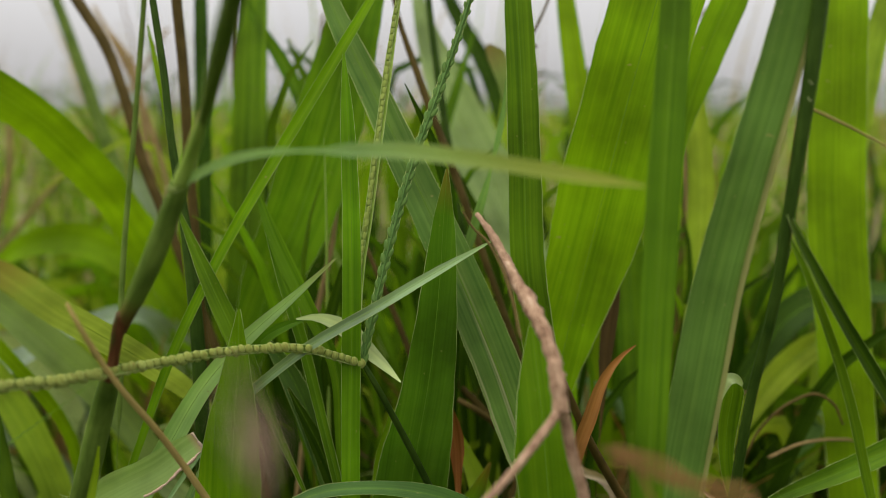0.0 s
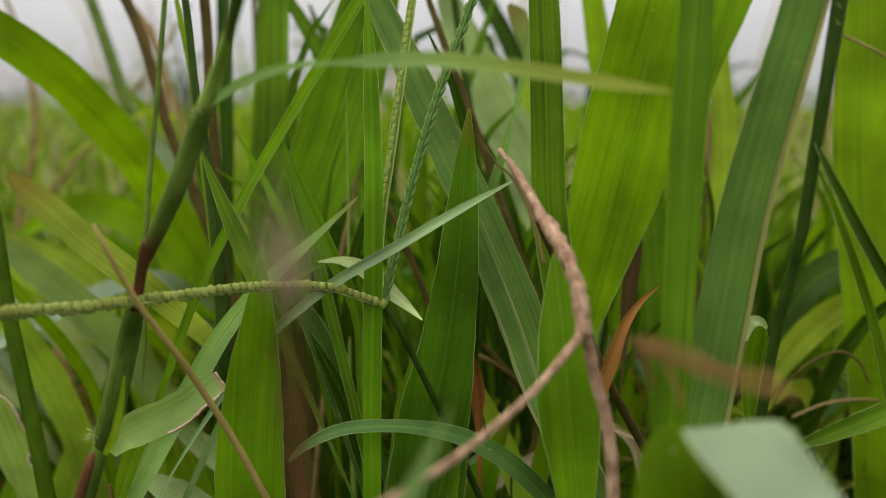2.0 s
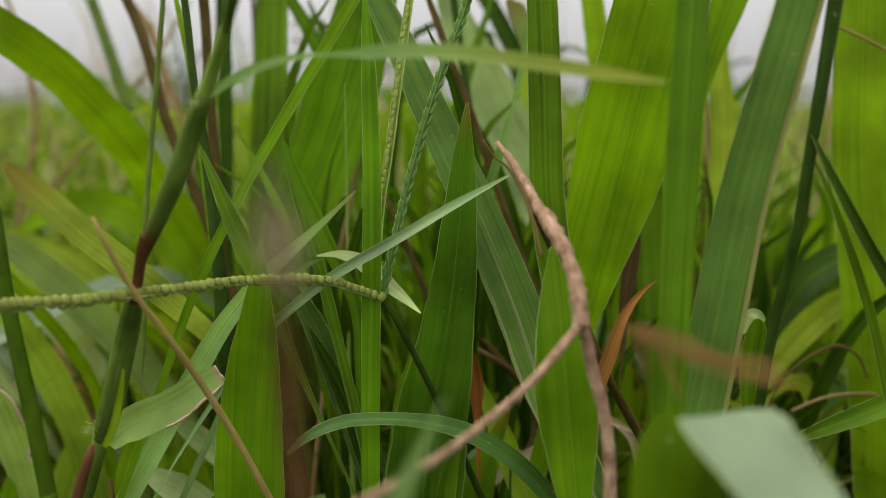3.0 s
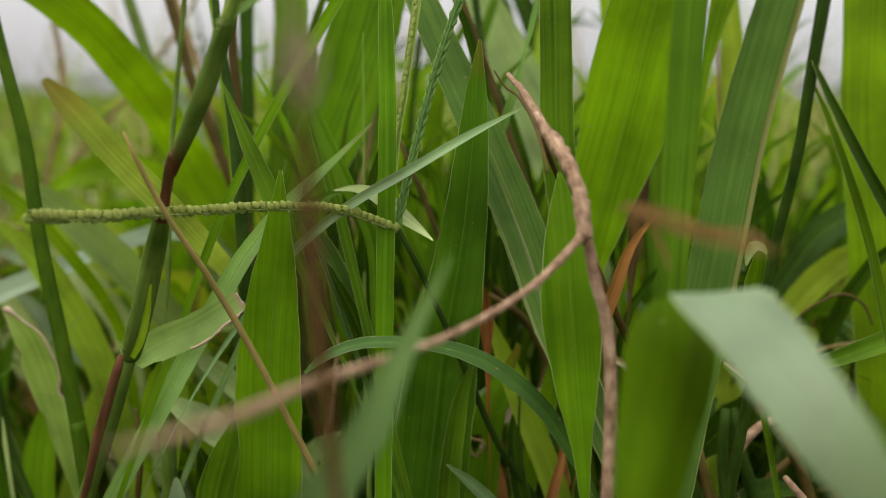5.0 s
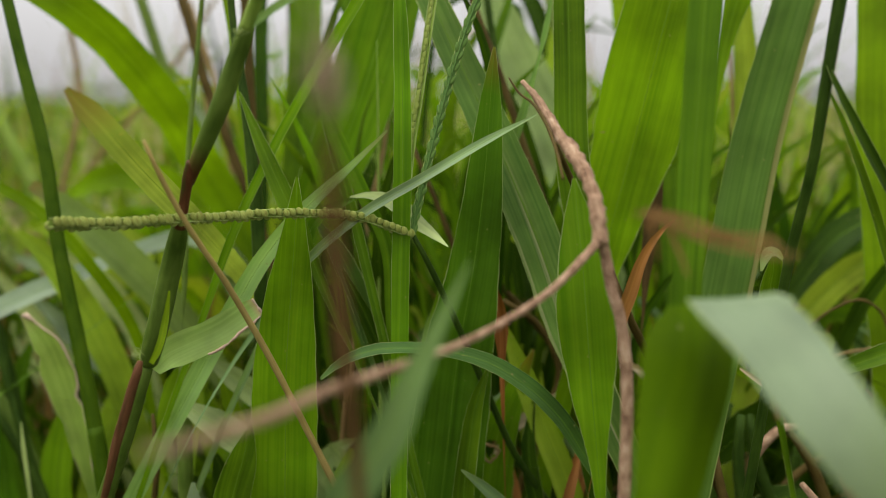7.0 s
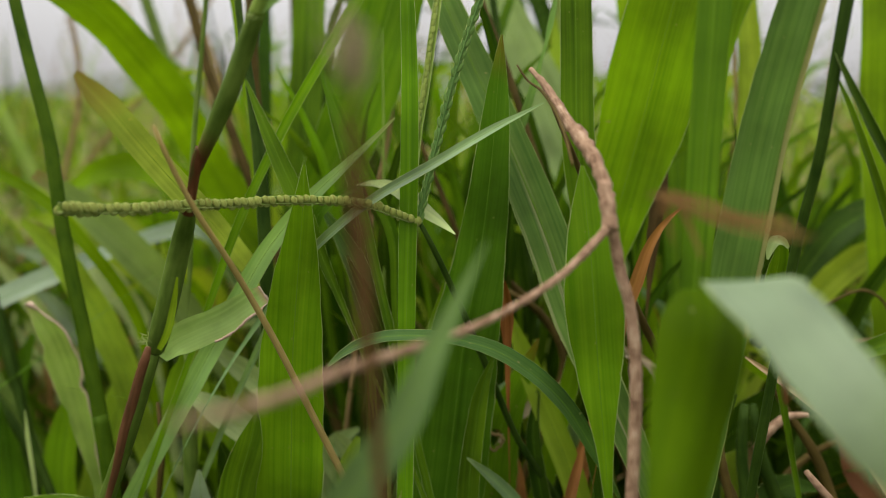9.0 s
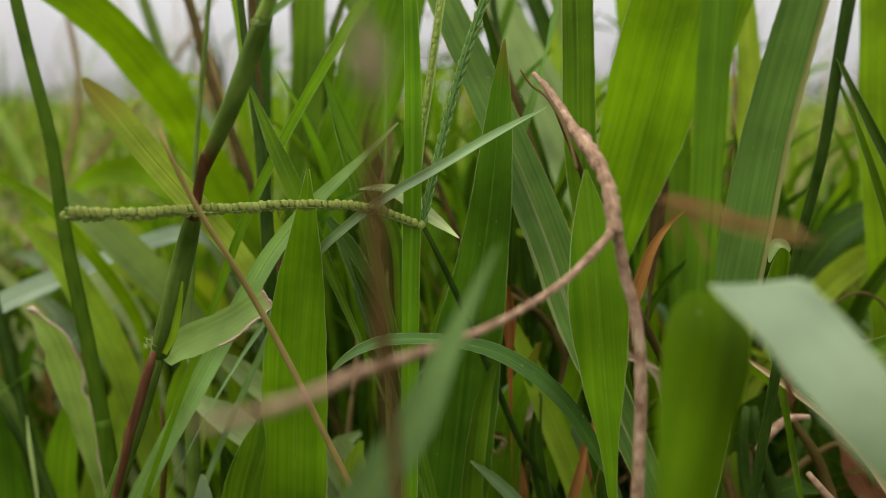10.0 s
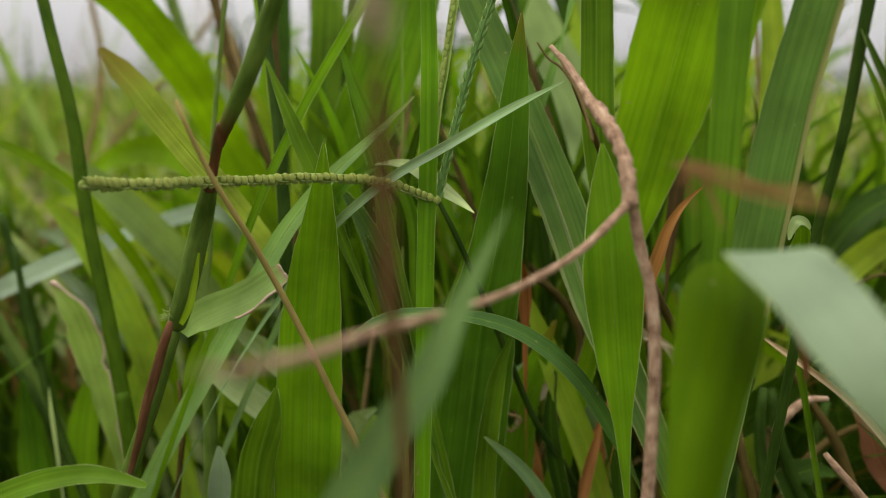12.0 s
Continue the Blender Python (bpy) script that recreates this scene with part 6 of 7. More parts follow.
bare_stem('grass_shoot', 'thin pale grass stalk against the sky', [(18.2, 265.0, -2.0), (0.6, 269.1, 120.3), (-52.0, 281.6, 240.5), (-75.9, 287.2, 285.1), (-89.4, 291.3, 314.8), (-100.2, 295.3, 342.1)], [1.12, 1.68, 1.77, 1.77, 1.52, 1.01], 'stem_l', 'grass shoot', 'stem')
bare_stem('grass_shoot', 'thin brown grass stalk against the sky', [(-110.3, 265.0, -2.0), (-103.4, 273.1, 119.1), (-82.6, 297.5, 238.2), (-73.4, 308.3, 285.6), (-69.3, 316.7, 325.1), (-67.5, 322.3, 351.4)], [1.52, 2.29, 2.41, 2.41, 2.15, 1.34], 'stem_br', 'grass shoot', 'stem')
bare_stem('grass_shoot', 'thin brown grass stalk against the sky', [(-104.9, 295.3, -2.0), (-106.9, 303.1, 139.6), (-113.0, 326.2, 279.2), (-115.3, 335.2, 328.0), (-118.9, 343.1, 371.4), (-122.3, 349.0, 403.9)], [1.74, 2.62, 2.76, 2.76, 2.48, 1.66], 'stem_br', 'grass shoot', 'stem')
bare_stem('grass_shoot', 'thin pale grass stalk against the sky', [(-135.1, 310.4, -2.0), (-138.9, 316.1, 102.7), (-150.2, 333.1, 205.4), (-158.3, 345.2, 271.5), (-175.0, 352.6, 319.5), (-191.1, 356.4, 349.6)], [1.74, 2.62, 2.76, 2.76, 2.45, 1.53], 'stem_tan', 'grass shoot', 'stem')
bare_stem('grass_shoot', 'thin brown grass stalk against the sky', [(-297.6, 341.2, -2.0), (-292.6, 348.7, 113.2), (-277.6, 371.2, 226.4), (-269.1, 383.9, 284.0), (-277.3, 391.6, 327.9), (-292.1, 397.0, 365.1)], [2.17, 3.28, 3.45, 3.45, 3.10, 2.07], 'stem_tan', 'grass shoot', 'stem')
bare_stem('grass_shoot', 'thin pale grass stalk against the sky', [(-379.8, 386.6, -2.0), (-366.8, 391.9, 93.4), (-327.9, 407.8, 186.9), (-280.5, 427.2, 250.9), (-233.0, 445.8, 311.3), (-204.1, 459.6, 360.2)], [2.17, 3.28, 3.45, 3.45, 3.07, 1.92], 'stem_tan', 'grass shoot', 'stem')
bare_stem('grass_shoot', 'thin brown grass stalk against the sky', [(101.7, 345.2, -2.0), (104.6, 352.7, 116.7), (113.1, 374.9, 233.3), (117.6, 386.4, 287.5), (120.7, 395.8, 332.6), (122.9, 402.2, 362.7)], [1.93, 2.91, 3.07, 3.07, 2.76, 1.84], 'stem_br', 'grass shoot', 'stem')
leaf('grass_leaf', 'pale green leaf bending behind the culm', [(-144.3, 260.7, -2.0), (-149.2, 263.5, 57.5), (-163.6, 271.9, 115.0), (-173.4, 277.6, 150.2), (-180.4, 281.0, 171.8), (-193.2, 282.5, 188.0), (-205.8, 282.9, 198.8), (-219.7, 282.6, 206.8)], [3.48, 6.62, 8.28, 9.38, 12.69, 13.80, 11.04, 2.21], 'cream', edge='')
leaf('grass_leaf', 'yellow-green leaf behind the torn stub', [(-119.8, 140.1, -2.0), (-115.4, 146.0, 86.6), (-102.0, 163.4, 173.2), (-100.2, 165.8, 183.8), (-97.3, 168.0, 192.6), (-94.6, 169.5, 198.3)], [1.06, 2.02, 2.52, 6.12, 6.48, 1.44], 'yellow', edge='')
bare_stem('grass_shoot', 'thin yellow-green grass stem', [(-27.6, 158.8, -2.0), (-29.2, 164.1, 91.9), (-34.2, 180.0, 183.8), (-35.7, 184.9, 209.1), (-36.7, 190.5, 237.9), (-38.0, 197.6, 274.0), (-39.2, 202.5, 299.3)], [0.93, 1.40, 1.40, 1.20, 1.05, 0.70, 0.12], 'stem_l', 'grass shoot', 'stem')
leaf('grass_leaf', 'dark bluish leaf under the flower stalk', [(7.9, 149.5, -2.0), (-1.9, 154.2, 99.9), (-31.1, 168.2, 199.8), (-37.7, 171.4, 220.1), (-45.5, 173.4, 235.3), (-53.0, 174.4, 245.4)], [2.17, 4.14, 5.17, 7.24, 5.17, 0.69], 'mid_d')
leaf('grass_leaf', 'dark narrow leaf with a pale edge', [(-4.2, 133.7, -2.0), (-4.2, 138.3, 75.8), (-4.2, 152.0, 151.6), (-4.2, 155.2, 167.8), (-3.1, 158.0, 180.7), (-1.4, 160.8, 193.7), (1.6, 163.2, 203.7)], [2.77, 5.27, 6.59, 6.26, 5.60, 4.28, 0.82], 'mid', fold=0.5)
leaf('grass_leaf', 'light green leaf slanting through the tuft', [(60.0, 162.6, -2.0), (52.7, 166.0, 72.7), (30.9, 176.1, 145.4), (25.0, 178.9, 163.0), (17.3, 181.3, 180.6), (10.6, 183.6, 196.5), (4.8, 185.6, 210.6)], [3.33, 6.34, 7.92, 8.28, 7.92, 6.48, 1.44], 'lime', edge='')
leaf('dry_leaf', 'dark brown withered leaf between the stems', [(42.5, 171.1, -2.0), (44.1, 177.8, 108.3), (49.0, 198.1, 216.6), (49.9, 201.8, 234.6), (51.7, 204.9, 249.1), (53.2, 207.0, 258.1)], [0.62, 1.18, 1.47, 4.41, 4.41, 1.10], 'brown_d', category='dry leaf', rib='', edge='', fold=0.5)
bare_stem('grass_shoot', 'pale straw stalk behind the tuft', [(104.0, 238.3, -2.0), (102.4, 243.5, 89.5), (97.6, 258.9, 179.0), (95.8, 265.0, 210.5), (93.6, 270.1, 237.6), (90.2, 276.9, 273.7), (87.9, 282.9, 305.2), (85.5, 288.9, 336.8)], [1.16, 1.75, 1.84, 1.84, 1.84, 1.61, 1.38, 0.92], 'stem_tan', 'grass shoot', 'stem')
leaf('grass_leaf', 'thin light green leaf beside the stems', [(-60.8, 166.5, -2.0), (-66.9, 173.9, 141.3), (-85.1, 196.4, 282.5), (-88.5, 200.7, 306.8), (-92.0, 203.2, 321.5), (-94.9, 205.2, 333.6)], [0.59, 1.13, 1.41, 2.12, 1.94, 0.53], 'fresh', edge='')
leaf('grass_leaf', 'pale leaf bending behind the stems', [(-104.3, 291.5, -2.0), (-114.5, 297.1, 113.8), (-144.9, 313.9, 227.5), (-152.6, 318.1, 253.3), (-159.3, 320.8, 270.3), (-164.7, 322.3, 280.6)], [2.78, 5.30, 6.62, 9.38, 8.83, 2.21], 'pale', edge='')
bare_stem('grass_shoot', 'thin bent dry stalk against the sky', [(-157.8, 352.4, -2.0), (-164.7, 359.8, 140.3), (-185.4, 381.9, 280.5), (-191.6, 388.5, 318.5), (-198.3, 391.5, 337.4), (-209.9, 393.3, 351.6), (-218.2, 395.3, 365.8)], [2.43, 3.67, 3.86, 4.18, 3.86, 2.90, 1.61], 'stem_tan', 'grass shoot', 'stem')
leaf('grass_leaf', 'light leaf low beside the arched straw', [(59.9, 240.3, -2.0), (73.8, 244.6, 97.0), (115.6, 257.2, 193.9), (128.6, 261.2, 209.3), (141.7, 264.1, 219.2), (152.7, 265.6, 222.5)], [3.73, 7.11, 8.89, 11.11, 8.89, 1.78], 'lime', edge='')
leaf('grass_leaf', 'pale leaf low beside the arched straw', [(88.1, 241.9, -2.0), (98.8, 246.9, 79.2), (131.1, 262.0, 158.4), (142.1, 267.2, 181.1), (149.9, 269.5, 190.1), (155.5, 271.3, 196.9)], [2.90, 5.52, 6.90, 10.58, 9.20, 1.84], 'blue', edge='')
leaf('grass_leaf', 'broad green leaf behind the side leaves', [(88.0, 305.6, -2.0), (100.8, 311.6, 94.1), (139.1, 329.5, 188.1), (157.6, 338.2, 226.2), (170.9, 343.4, 247.9), (184.4, 346.5, 258.8), (195.3, 348.4, 264.3)], [4.64, 8.83, 11.04, 16.55, 16.55, 11.04, 2.21], 'bright', edge='', face=(0.2, -1, 0.3))
leaf('grass_leaf', 'pale grey-green leaf low at the open side', [(-129.8, 268.9, -2.0), (-139.3, 270.0, 63.5), (-167.7, 273.2, 127.0), (-188.9, 275.5, 148.7), (-204.7, 276.4, 160.1), (-223.2, 278.3, 178.0), (-236.4, 279.1, 188.2)], [2.85, 5.42, 6.78, 10.42, 10.42, 6.78, 1.56], 'pale', edge='')
leaf('grass_leaf', 'pale grey-green leaf low at the open side', [(-162.8, 330.9, -2.0), (-173.9, 332.0, 74.6), (-207.3, 335.4, 149.3), (-226.0, 337.3, 167.3), (-247.6, 337.8, 179.3), (-272.2, 337.5, 188.2), (-287.6, 336.8, 191.2)], [3.86, 7.36, 9.20, 14.71, 15.33, 9.20, 2.45], 'pale', edge='')
leaf('dry_leaf', 'brown withered leaf between the stems', [(-39.7, 184.6, -2.0), (-41.7, 190.8, 112.1), (-47.7, 209.2, 224.1), (-48.3, 211.0, 233.5), (-50.0, 212.6, 242.9), (-52.0, 213.7, 249.5)], [0.64, 1.23, 1.53, 4.22, 4.98, 1.15], 'dry', category='dry leaf', rib='', edge='', fold=0.5)
leaf('grass_leaf', 'thin bluish leaf beside the stub', [(-128.3, 131.8, -2.0), (-113.7, 137.2, 103.8), (-69.9, 153.3, 207.6), (-66.9, 154.4, 212.1), (-62.4, 156.0, 218.9), (-58.4, 157.4, 224.5)], [0.52, 0.98, 1.23, 1.53, 1.53, 0.46], 'blue_l', edge='', rib='')
leaf('grass_leaf', 'dark bluish leaf beside the seed head', [(28.9, 165.0, -2.0), (15.5, 168.2, 91.7), (-24.6, 177.9, 183.4), (-33.4, 180.1, 198.6), (-41.5, 182.3, 213.8), (-46.8, 183.8, 224.0)], [2.90, 5.52, 6.90, 7.93, 6.21, 1.03], 'mid_d', edge='')
leaf_parts(hanging_dry, [(33.1, 67.8, 263.7), (34.7, 67.7, 261.7), (36.2, 67.3, 259.0), (37.8, 66.7, 255.0)], [0.40, 0.72, 0.64, 0.24], 'dry', rib='', edge='', fold=0.4, names=('strand', 'rib', 'edge'))
leaf_parts(hanging_dry, [(31.6, 68.7, 263.9), (32.5, 68.4, 262.0), (33.2, 68.0, 259.6), (33.8, 67.5, 256.8)], [0.32, 0.73, 0.57, 0.16], 'dry', rib='', edge='', fold=0.4, names=('strand', 'rib', 'edge'))
leaf_parts(hanging_dry, [(31.2, 67.0, 261.3), (32.9, 67.6, 262.9), (34.8, 68.0, 263.3), (36.5, 67.1, 262.5)], [0.24, 0.80, 0.64, 0.24], 'dry', rib='', edge='', fold=0.4, names=('strand', 'rib', 'edge'))
stem_part(side_stem, 'side_stalk', [(77.0, 131.9, 309.1), (85.0, 132.9, 305.7), (91.7, 135.0, 302.8), (100.4, 138.0, 299.0)], [0.57, 0.57, 0.47, 0.36], 'stem_ol')
leaf('grass_leaf', 'light green leaf at the open side of the tuft', [(-128.3, 311.4, -2.0), (-140.3, 313.8, 81.6), (-176.3, 321.0, 163.2), (-192.3, 324.2, 190.2), (-214.2, 325.4, 211.1), (-238.8, 324.4, 223.1), (-260.2, 322.4, 227.5)], [3.86, 7.36, 9.20, 12.26, 11.65, 8.58, 1.84], 'lime', edge='', face=(0.1, -0.8, 0.6))
leaf('grass_leaf', 'pale narrow leaf at the open side of the tuft', [(-166.9, 269.3, -2.0), (-178.7, 270.4, 79.1), (-214.1, 273.6, 158.2), (-228.3, 274.9, 174.3), (-242.5, 276.2, 190.5), (-256.5, 277.0, 204.0)], [2.78, 5.30, 6.62, 8.28, 7.17, 1.66], 'cream', edge='')
leaf('grass_leaf', 'narrow bright leaf against the sky', [(0.8, 290.5, -2.0), (3.9, 298.1, 118.7), (13.0, 320.8, 237.4), (16.1, 328.3, 272.6), (17.8, 335.0, 305.1), (20.9, 342.0, 337.6)], [3.01, 5.74, 7.17, 8.28, 7.17, 3.86], 'lime', edge='')
leaf('grass_leaf', 'narrow green leaf against the sky', [(-56.0, 240.2, -2.0), (-48.3, 247.8, 110.0), (-25.1, 270.9, 220.1), (-16.0, 279.9, 258.6), (-10.8, 287.3, 292.3), (-2.6, 294.3, 321.2), (2.8, 298.9, 340.5)], [1.85, 3.53, 4.41, 5.40, 4.90, 3.43, 0.98], 'mid', edge='')
leaf('grass_leaf', 'narrow green leaf against the sky', [(-37.3, 265.5, -2.0), (-42.2, 272.2, 123.5), (-56.8, 292.5, 247.1), (-61.5, 299.0, 282.8), (-69.2, 304.1, 313.5), (-80.3, 307.7, 339.0)], [2.19, 4.17, 5.21, 5.73, 4.69, 1.30], 'mid', edge='')
bare_stem('grass_shoot', 'dark olive stem at the open side of the tuft', [(-126.8, 171.8, -2.0), (-135.0, 174.6, 65.6), (-159.5, 183.1, 131.1), (-167.9, 186.0, 151.4), (-175.1, 189.5, 173.7), (-180.9, 192.8, 194.0), (-185.7, 196.6, 216.3)], [2.09, 3.15, 3.31, 3.31, 3.10, 2.90, 1.66], 'stem_d', 'grass shoot', 'stem')
bare_stem('grass_shoot', 'dark olive stem at the open side of the tuft', [(-134.1, 190.2, -2.0), (-141.9, 192.1, 53.6), (-165.3, 198.1, 107.2), (-174.2, 200.4, 124.6), (-184.0, 202.5, 142.0), (-195.5, 204.4, 159.4), (-204.7, 205.8, 172.5)], [2.24, 3.38, 3.56, 3.56, 3.33, 3.11, 2.00], 'stem_d', 'grass shoot', 'stem')
leaf('dry_leaf', 'shrivelled pale dead leaf at the open side', [(-145.4, 159.4, -2.0), (-148.8, 163.0, 68.3), (-159.0, 174.0, 136.5), (-160.9, 176.1, 148.2), (-163.3, 178.5, 161.9), (-164.3, 179.7, 168.7)], [0.50, 0.96, 1.20, 1.67, 1.43, 0.36], 'cream', category='dry leaf', rib='', edge='', fold=0.6)
leaf('grass_leaf', 'narrow dark leaf under the arching leaf', [(48.1, 151.2, -2.0), (45.1, 155.3, 75.5), (36.1, 167.7, 151.0), (34.6, 169.8, 162.8), (31.2, 171.4, 173.0), (28.3, 172.9, 182.3)], [1.88, 3.59, 4.48, 5.17, 3.79, 0.69], 'deep')
leaf('grass_leaf', 'narrow dark leaf under the arching leaf', [(41.5, 160.1, -2.0), (36.0, 163.7, 72.7), (19.3, 174.5, 145.3), (15.2, 177.2, 161.2), (13.5, 179.8, 175.3), (15.0, 182.4, 187.7)], [1.97, 3.75, 4.68, 5.40, 3.96, 0.72], 'deep')
leaf('dry_leaf', 'dark red dry leaf under the arching leaf', [(11.6, 143.1, -2.0), (14.7, 148.0, 75.5), (24.1, 162.9, 151.0), (25.5, 165.1, 161.0), (27.7, 167.5, 171.0), (29.2, 169.0, 177.7)], [1.14, 2.18, 2.72, 3.40, 2.38, 0.51], 'rust', category='dry leaf', rib='', edge='', fold=0.5)
leaf('dry_leaf', 'thin pale straw leaf behind the stalk', [(52.6, 188.9, 194.0), (47.2, 188.7, 196.6), (41.8, 188.1, 197.7), (36.4, 187.2, 196.6)], [0.72, 1.62, 1.44, 0.54], 'straw', category='dry leaf', rib='', edge='', fold=0.4)
leaf('grass_leaf', 'small curled bright leaf beside the flower stalk', [(-39.1, 138.1, -2.0), (-34.0, 144.9, 100.8), (-18.4, 165.2, 201.6), (-16.7, 167.4, 211.5), (-14.6, 169.4, 219.8), (-14.1, 170.4, 224.4)], [0.57, 1.08, 1.35, 2.70, 1.69, 0.34], 'fresh')
leaf('grass_leaf', 'narrow yellow-green leaf behind the culm', [(-103.0, 152.5, -2.0), (-101.2, 157.9, 85.3), (-95.8, 174.1, 170.6), (-95.1, 176.4, 181.7), (-98.0, 178.2, 192.7), (-102.4, 179.4, 201.9)], [0.95, 1.80, 2.25, 4.13, 3.76, 0.75], 'lime', edge='')

# ---------------------------------------------------------------- ground and distance
gv, gf = [], []
ring = [0.0, 0.4, 1.0, 3.0, 10.0, 40.0, 200.0, 1500.0, 4000.0]
seg = 48
gv.append((0, 0, 0))
for r in ring[1:]:
    for k in range(seg):
        a = 2 * math.pi * k / seg
        gv.append((r * math.cos(a), r * math.sin(a), 0.0))
for k in range(seg):
    gf.append((0, 1 + k, 1 + (k + 1) % seg))
for i in range(len(ring) - 2):
    for k in range(seg):
        a, b = 1 + i * seg + k, 1 + i * seg + (k + 1) % seg
        gf.append((a, a + seg, b + seg, b))
ground = mesh_object("ground", gv, gf, mat_soil)
tagged(ground, "dark soil with low green growth under the grass", "ground", kind="structure")


def meadow(name, label, count, near, far, spread, height, width, mats, seed, lean=0.5, segs=5, left_share=1.0):
    """Many loose blades joined into one mesh per material."""
    rng = np.random.RandomState(seed)
    for m in mats:
        verts, faces, uvs = [], [], []
        for _ in range(count // len(mats)):
            y = near * (far / near) ** rng.rand()
            x = rng.uniform(-1, 1) * (spread * y + 0.12)
            if x < -0.28 * y and rng.rand() > left_share:
                continue
            h = height * rng.uniform(0.55, 1.15)
            w = width * rng.uniform(0.5, 1.3)
            a = rng.rand() * 6.28
            out = h * lean * rng.rand()
            turn = rng.uniform(-1.2, 1.2)
            sx, sy = math.cos(turn), math.sin(turn)
            base = len(verts)
            for i in range(segs + 1):
                t = i / segs
                px, py = x + math.cos(a) * out * t ** 2, y + math.sin(a) * out * t ** 2
                pz = h * (t - 0.25 * (out / h) * t ** 3)
                ww = w * (1 - t ** 2.2) * 0.5 + 0.0002
                verts += [(px - sx * ww, py - sy * ww, pz), (px + sx * ww, py + sy * ww, pz)]
                uvs += [(-ww, t * h), (ww, t * h)]
            for i in range(segs):
                b = base + 2 * i
                faces.append((b, b + 1, b + 3, b + 2))
        ob = mesh_object(name, verts, faces, M[m], uvs=uvs)
        tagged(ob, label, "grass", kind="stuff")


meadow("meadow_grass", "dense green meadow grass behind the tuft", 2600, 0.5, 1.2, 0.8, 0.22, 0.009, ["mid", "lime", "cream", "lime", "bright", "straw"], 3, lean=1.0)
meadow("meadow_grass", "green meadow grass further off", 9000, 1.2, 6.0, 0.8, 0.25, 0.012, ["lime", "cream", "bright", "olive", "straw", "lime"], 4, lean=0.9)
meadow("meadow_grass", "far meadow grass, partly dry", 14000, 6.0, 60.0, 0.8, 0.32, 0.07, ["lime", "cream", "olive"], 5, segs=3, lean=0.9)
meadow("tall_grass", "sparse tall grass stalks above the meadow", 520, 0.6, 3.0, 0.75, 0.45, 0.004, ["straw", "lime", "dry"], 6, lean=0.35)


def meadow_ring(name, label, count, mats, seed, reach):
    """Grass of the same meadow beside and behind the place of the camera; unseen, its height set to shade the low
    leaves.
    """
    rng = np.random.RandomState(seed)
    for m in mats:
        verts, faces, uvs = [], [], []
        made = 0
        while made < count // len(mats):
            r, a = 0.2 * (reach / 0.2) ** rng.rand() ** 0.6, rng.uniform(0, 2 * math.pi)
            x, y = r * math.cos(a), -0.03 + r * math.sin(a)
            if y > -0.1 and abs(x) < 0.13 + 0.76 * max(0.0, y + 0.03):
                continue
            made += 1
            h, w, t0 = rng.uniform(0.05, 0.18) if r < 0.32 else rng.uniform(0.14, 0.36), rng.uniform(0.004, 0.012) * (1 + 0.5 * max(0, r - 1)), rng.uniform(0, 3.14)
            lx, ly = rng.randn(2) * 0.05
            if math.hypot(x + lx, y + ly + 0.03) < 0.14:
                lx, ly = 0.0, 0.0
            b0 = len(verts)
            for i in range(5):
                t = i / 4
                ww = w * 0.5 * (1 - t ** 2) + 0.0002
                cx, cy = x + lx * t * t, y + ly * t * t
                verts += [(cx - math.cos(t0) * ww, cy - math.sin(t0) * ww, h * t), (cx + math.cos(t0) * ww, cy + math.sin(t0) * ww, h * t)]
                uvs += [(-ww, h * t), (ww, h * t)]
            for i in range(4):
                q = b0 + 2 * i
                faces.append((q, q + 1, q + 3, q + 2))
        ob = mesh_object(name, verts, faces, M[m], uvs=uvs)
        tagged(ob, label, "grass", kind="stuff")


meadow_ring("meadow_grass", "meadow grass all round the tuft", 38000, ["mid", "lime", "cream", "bright", "olive", "straw"], 8, 9.0)


def far_woods():
    """A row of trees along the horizon, as loose clumps of leaves; the haze is in their colour."""
    rng = np.random.RandomState(14)
    verts, faces, uvs = [], [], []
    for _ in range(5200):
        a = rng.uniform(-0.85, 0.85)
        r = rng.uniform(150, 190)
        top = 2.6 + 1.6 * math.sin(a * 9) + 1.2 * math.sin(a * 23 + 1) + (5.5 if 0.42 < a < 0.6 else 0.0)
        x, y, z = r * math.sin(a), r * math.cos(a), max(0.1, top) * rng.rand() ** 0.7
        s = rng.uniform(0.3, 0.8)
        u, v = unit(rng.randn(3)) * s, unit(rng.randn(3)) * s
        c = np.array([x, y, z])
        b0 = len(verts)
        verts += [tuple(c - u), tuple(c + v), tuple(c + u)]
        uvs += [(0, 0), (s, s), (s, 0)]
        faces.append((b0, b0 + 1, b0 + 2))
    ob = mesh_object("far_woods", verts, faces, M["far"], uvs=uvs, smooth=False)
    tagged(ob, "row of distant trees, haze put into their grey-green colour", "trees", kind="stuff")


far_woods()

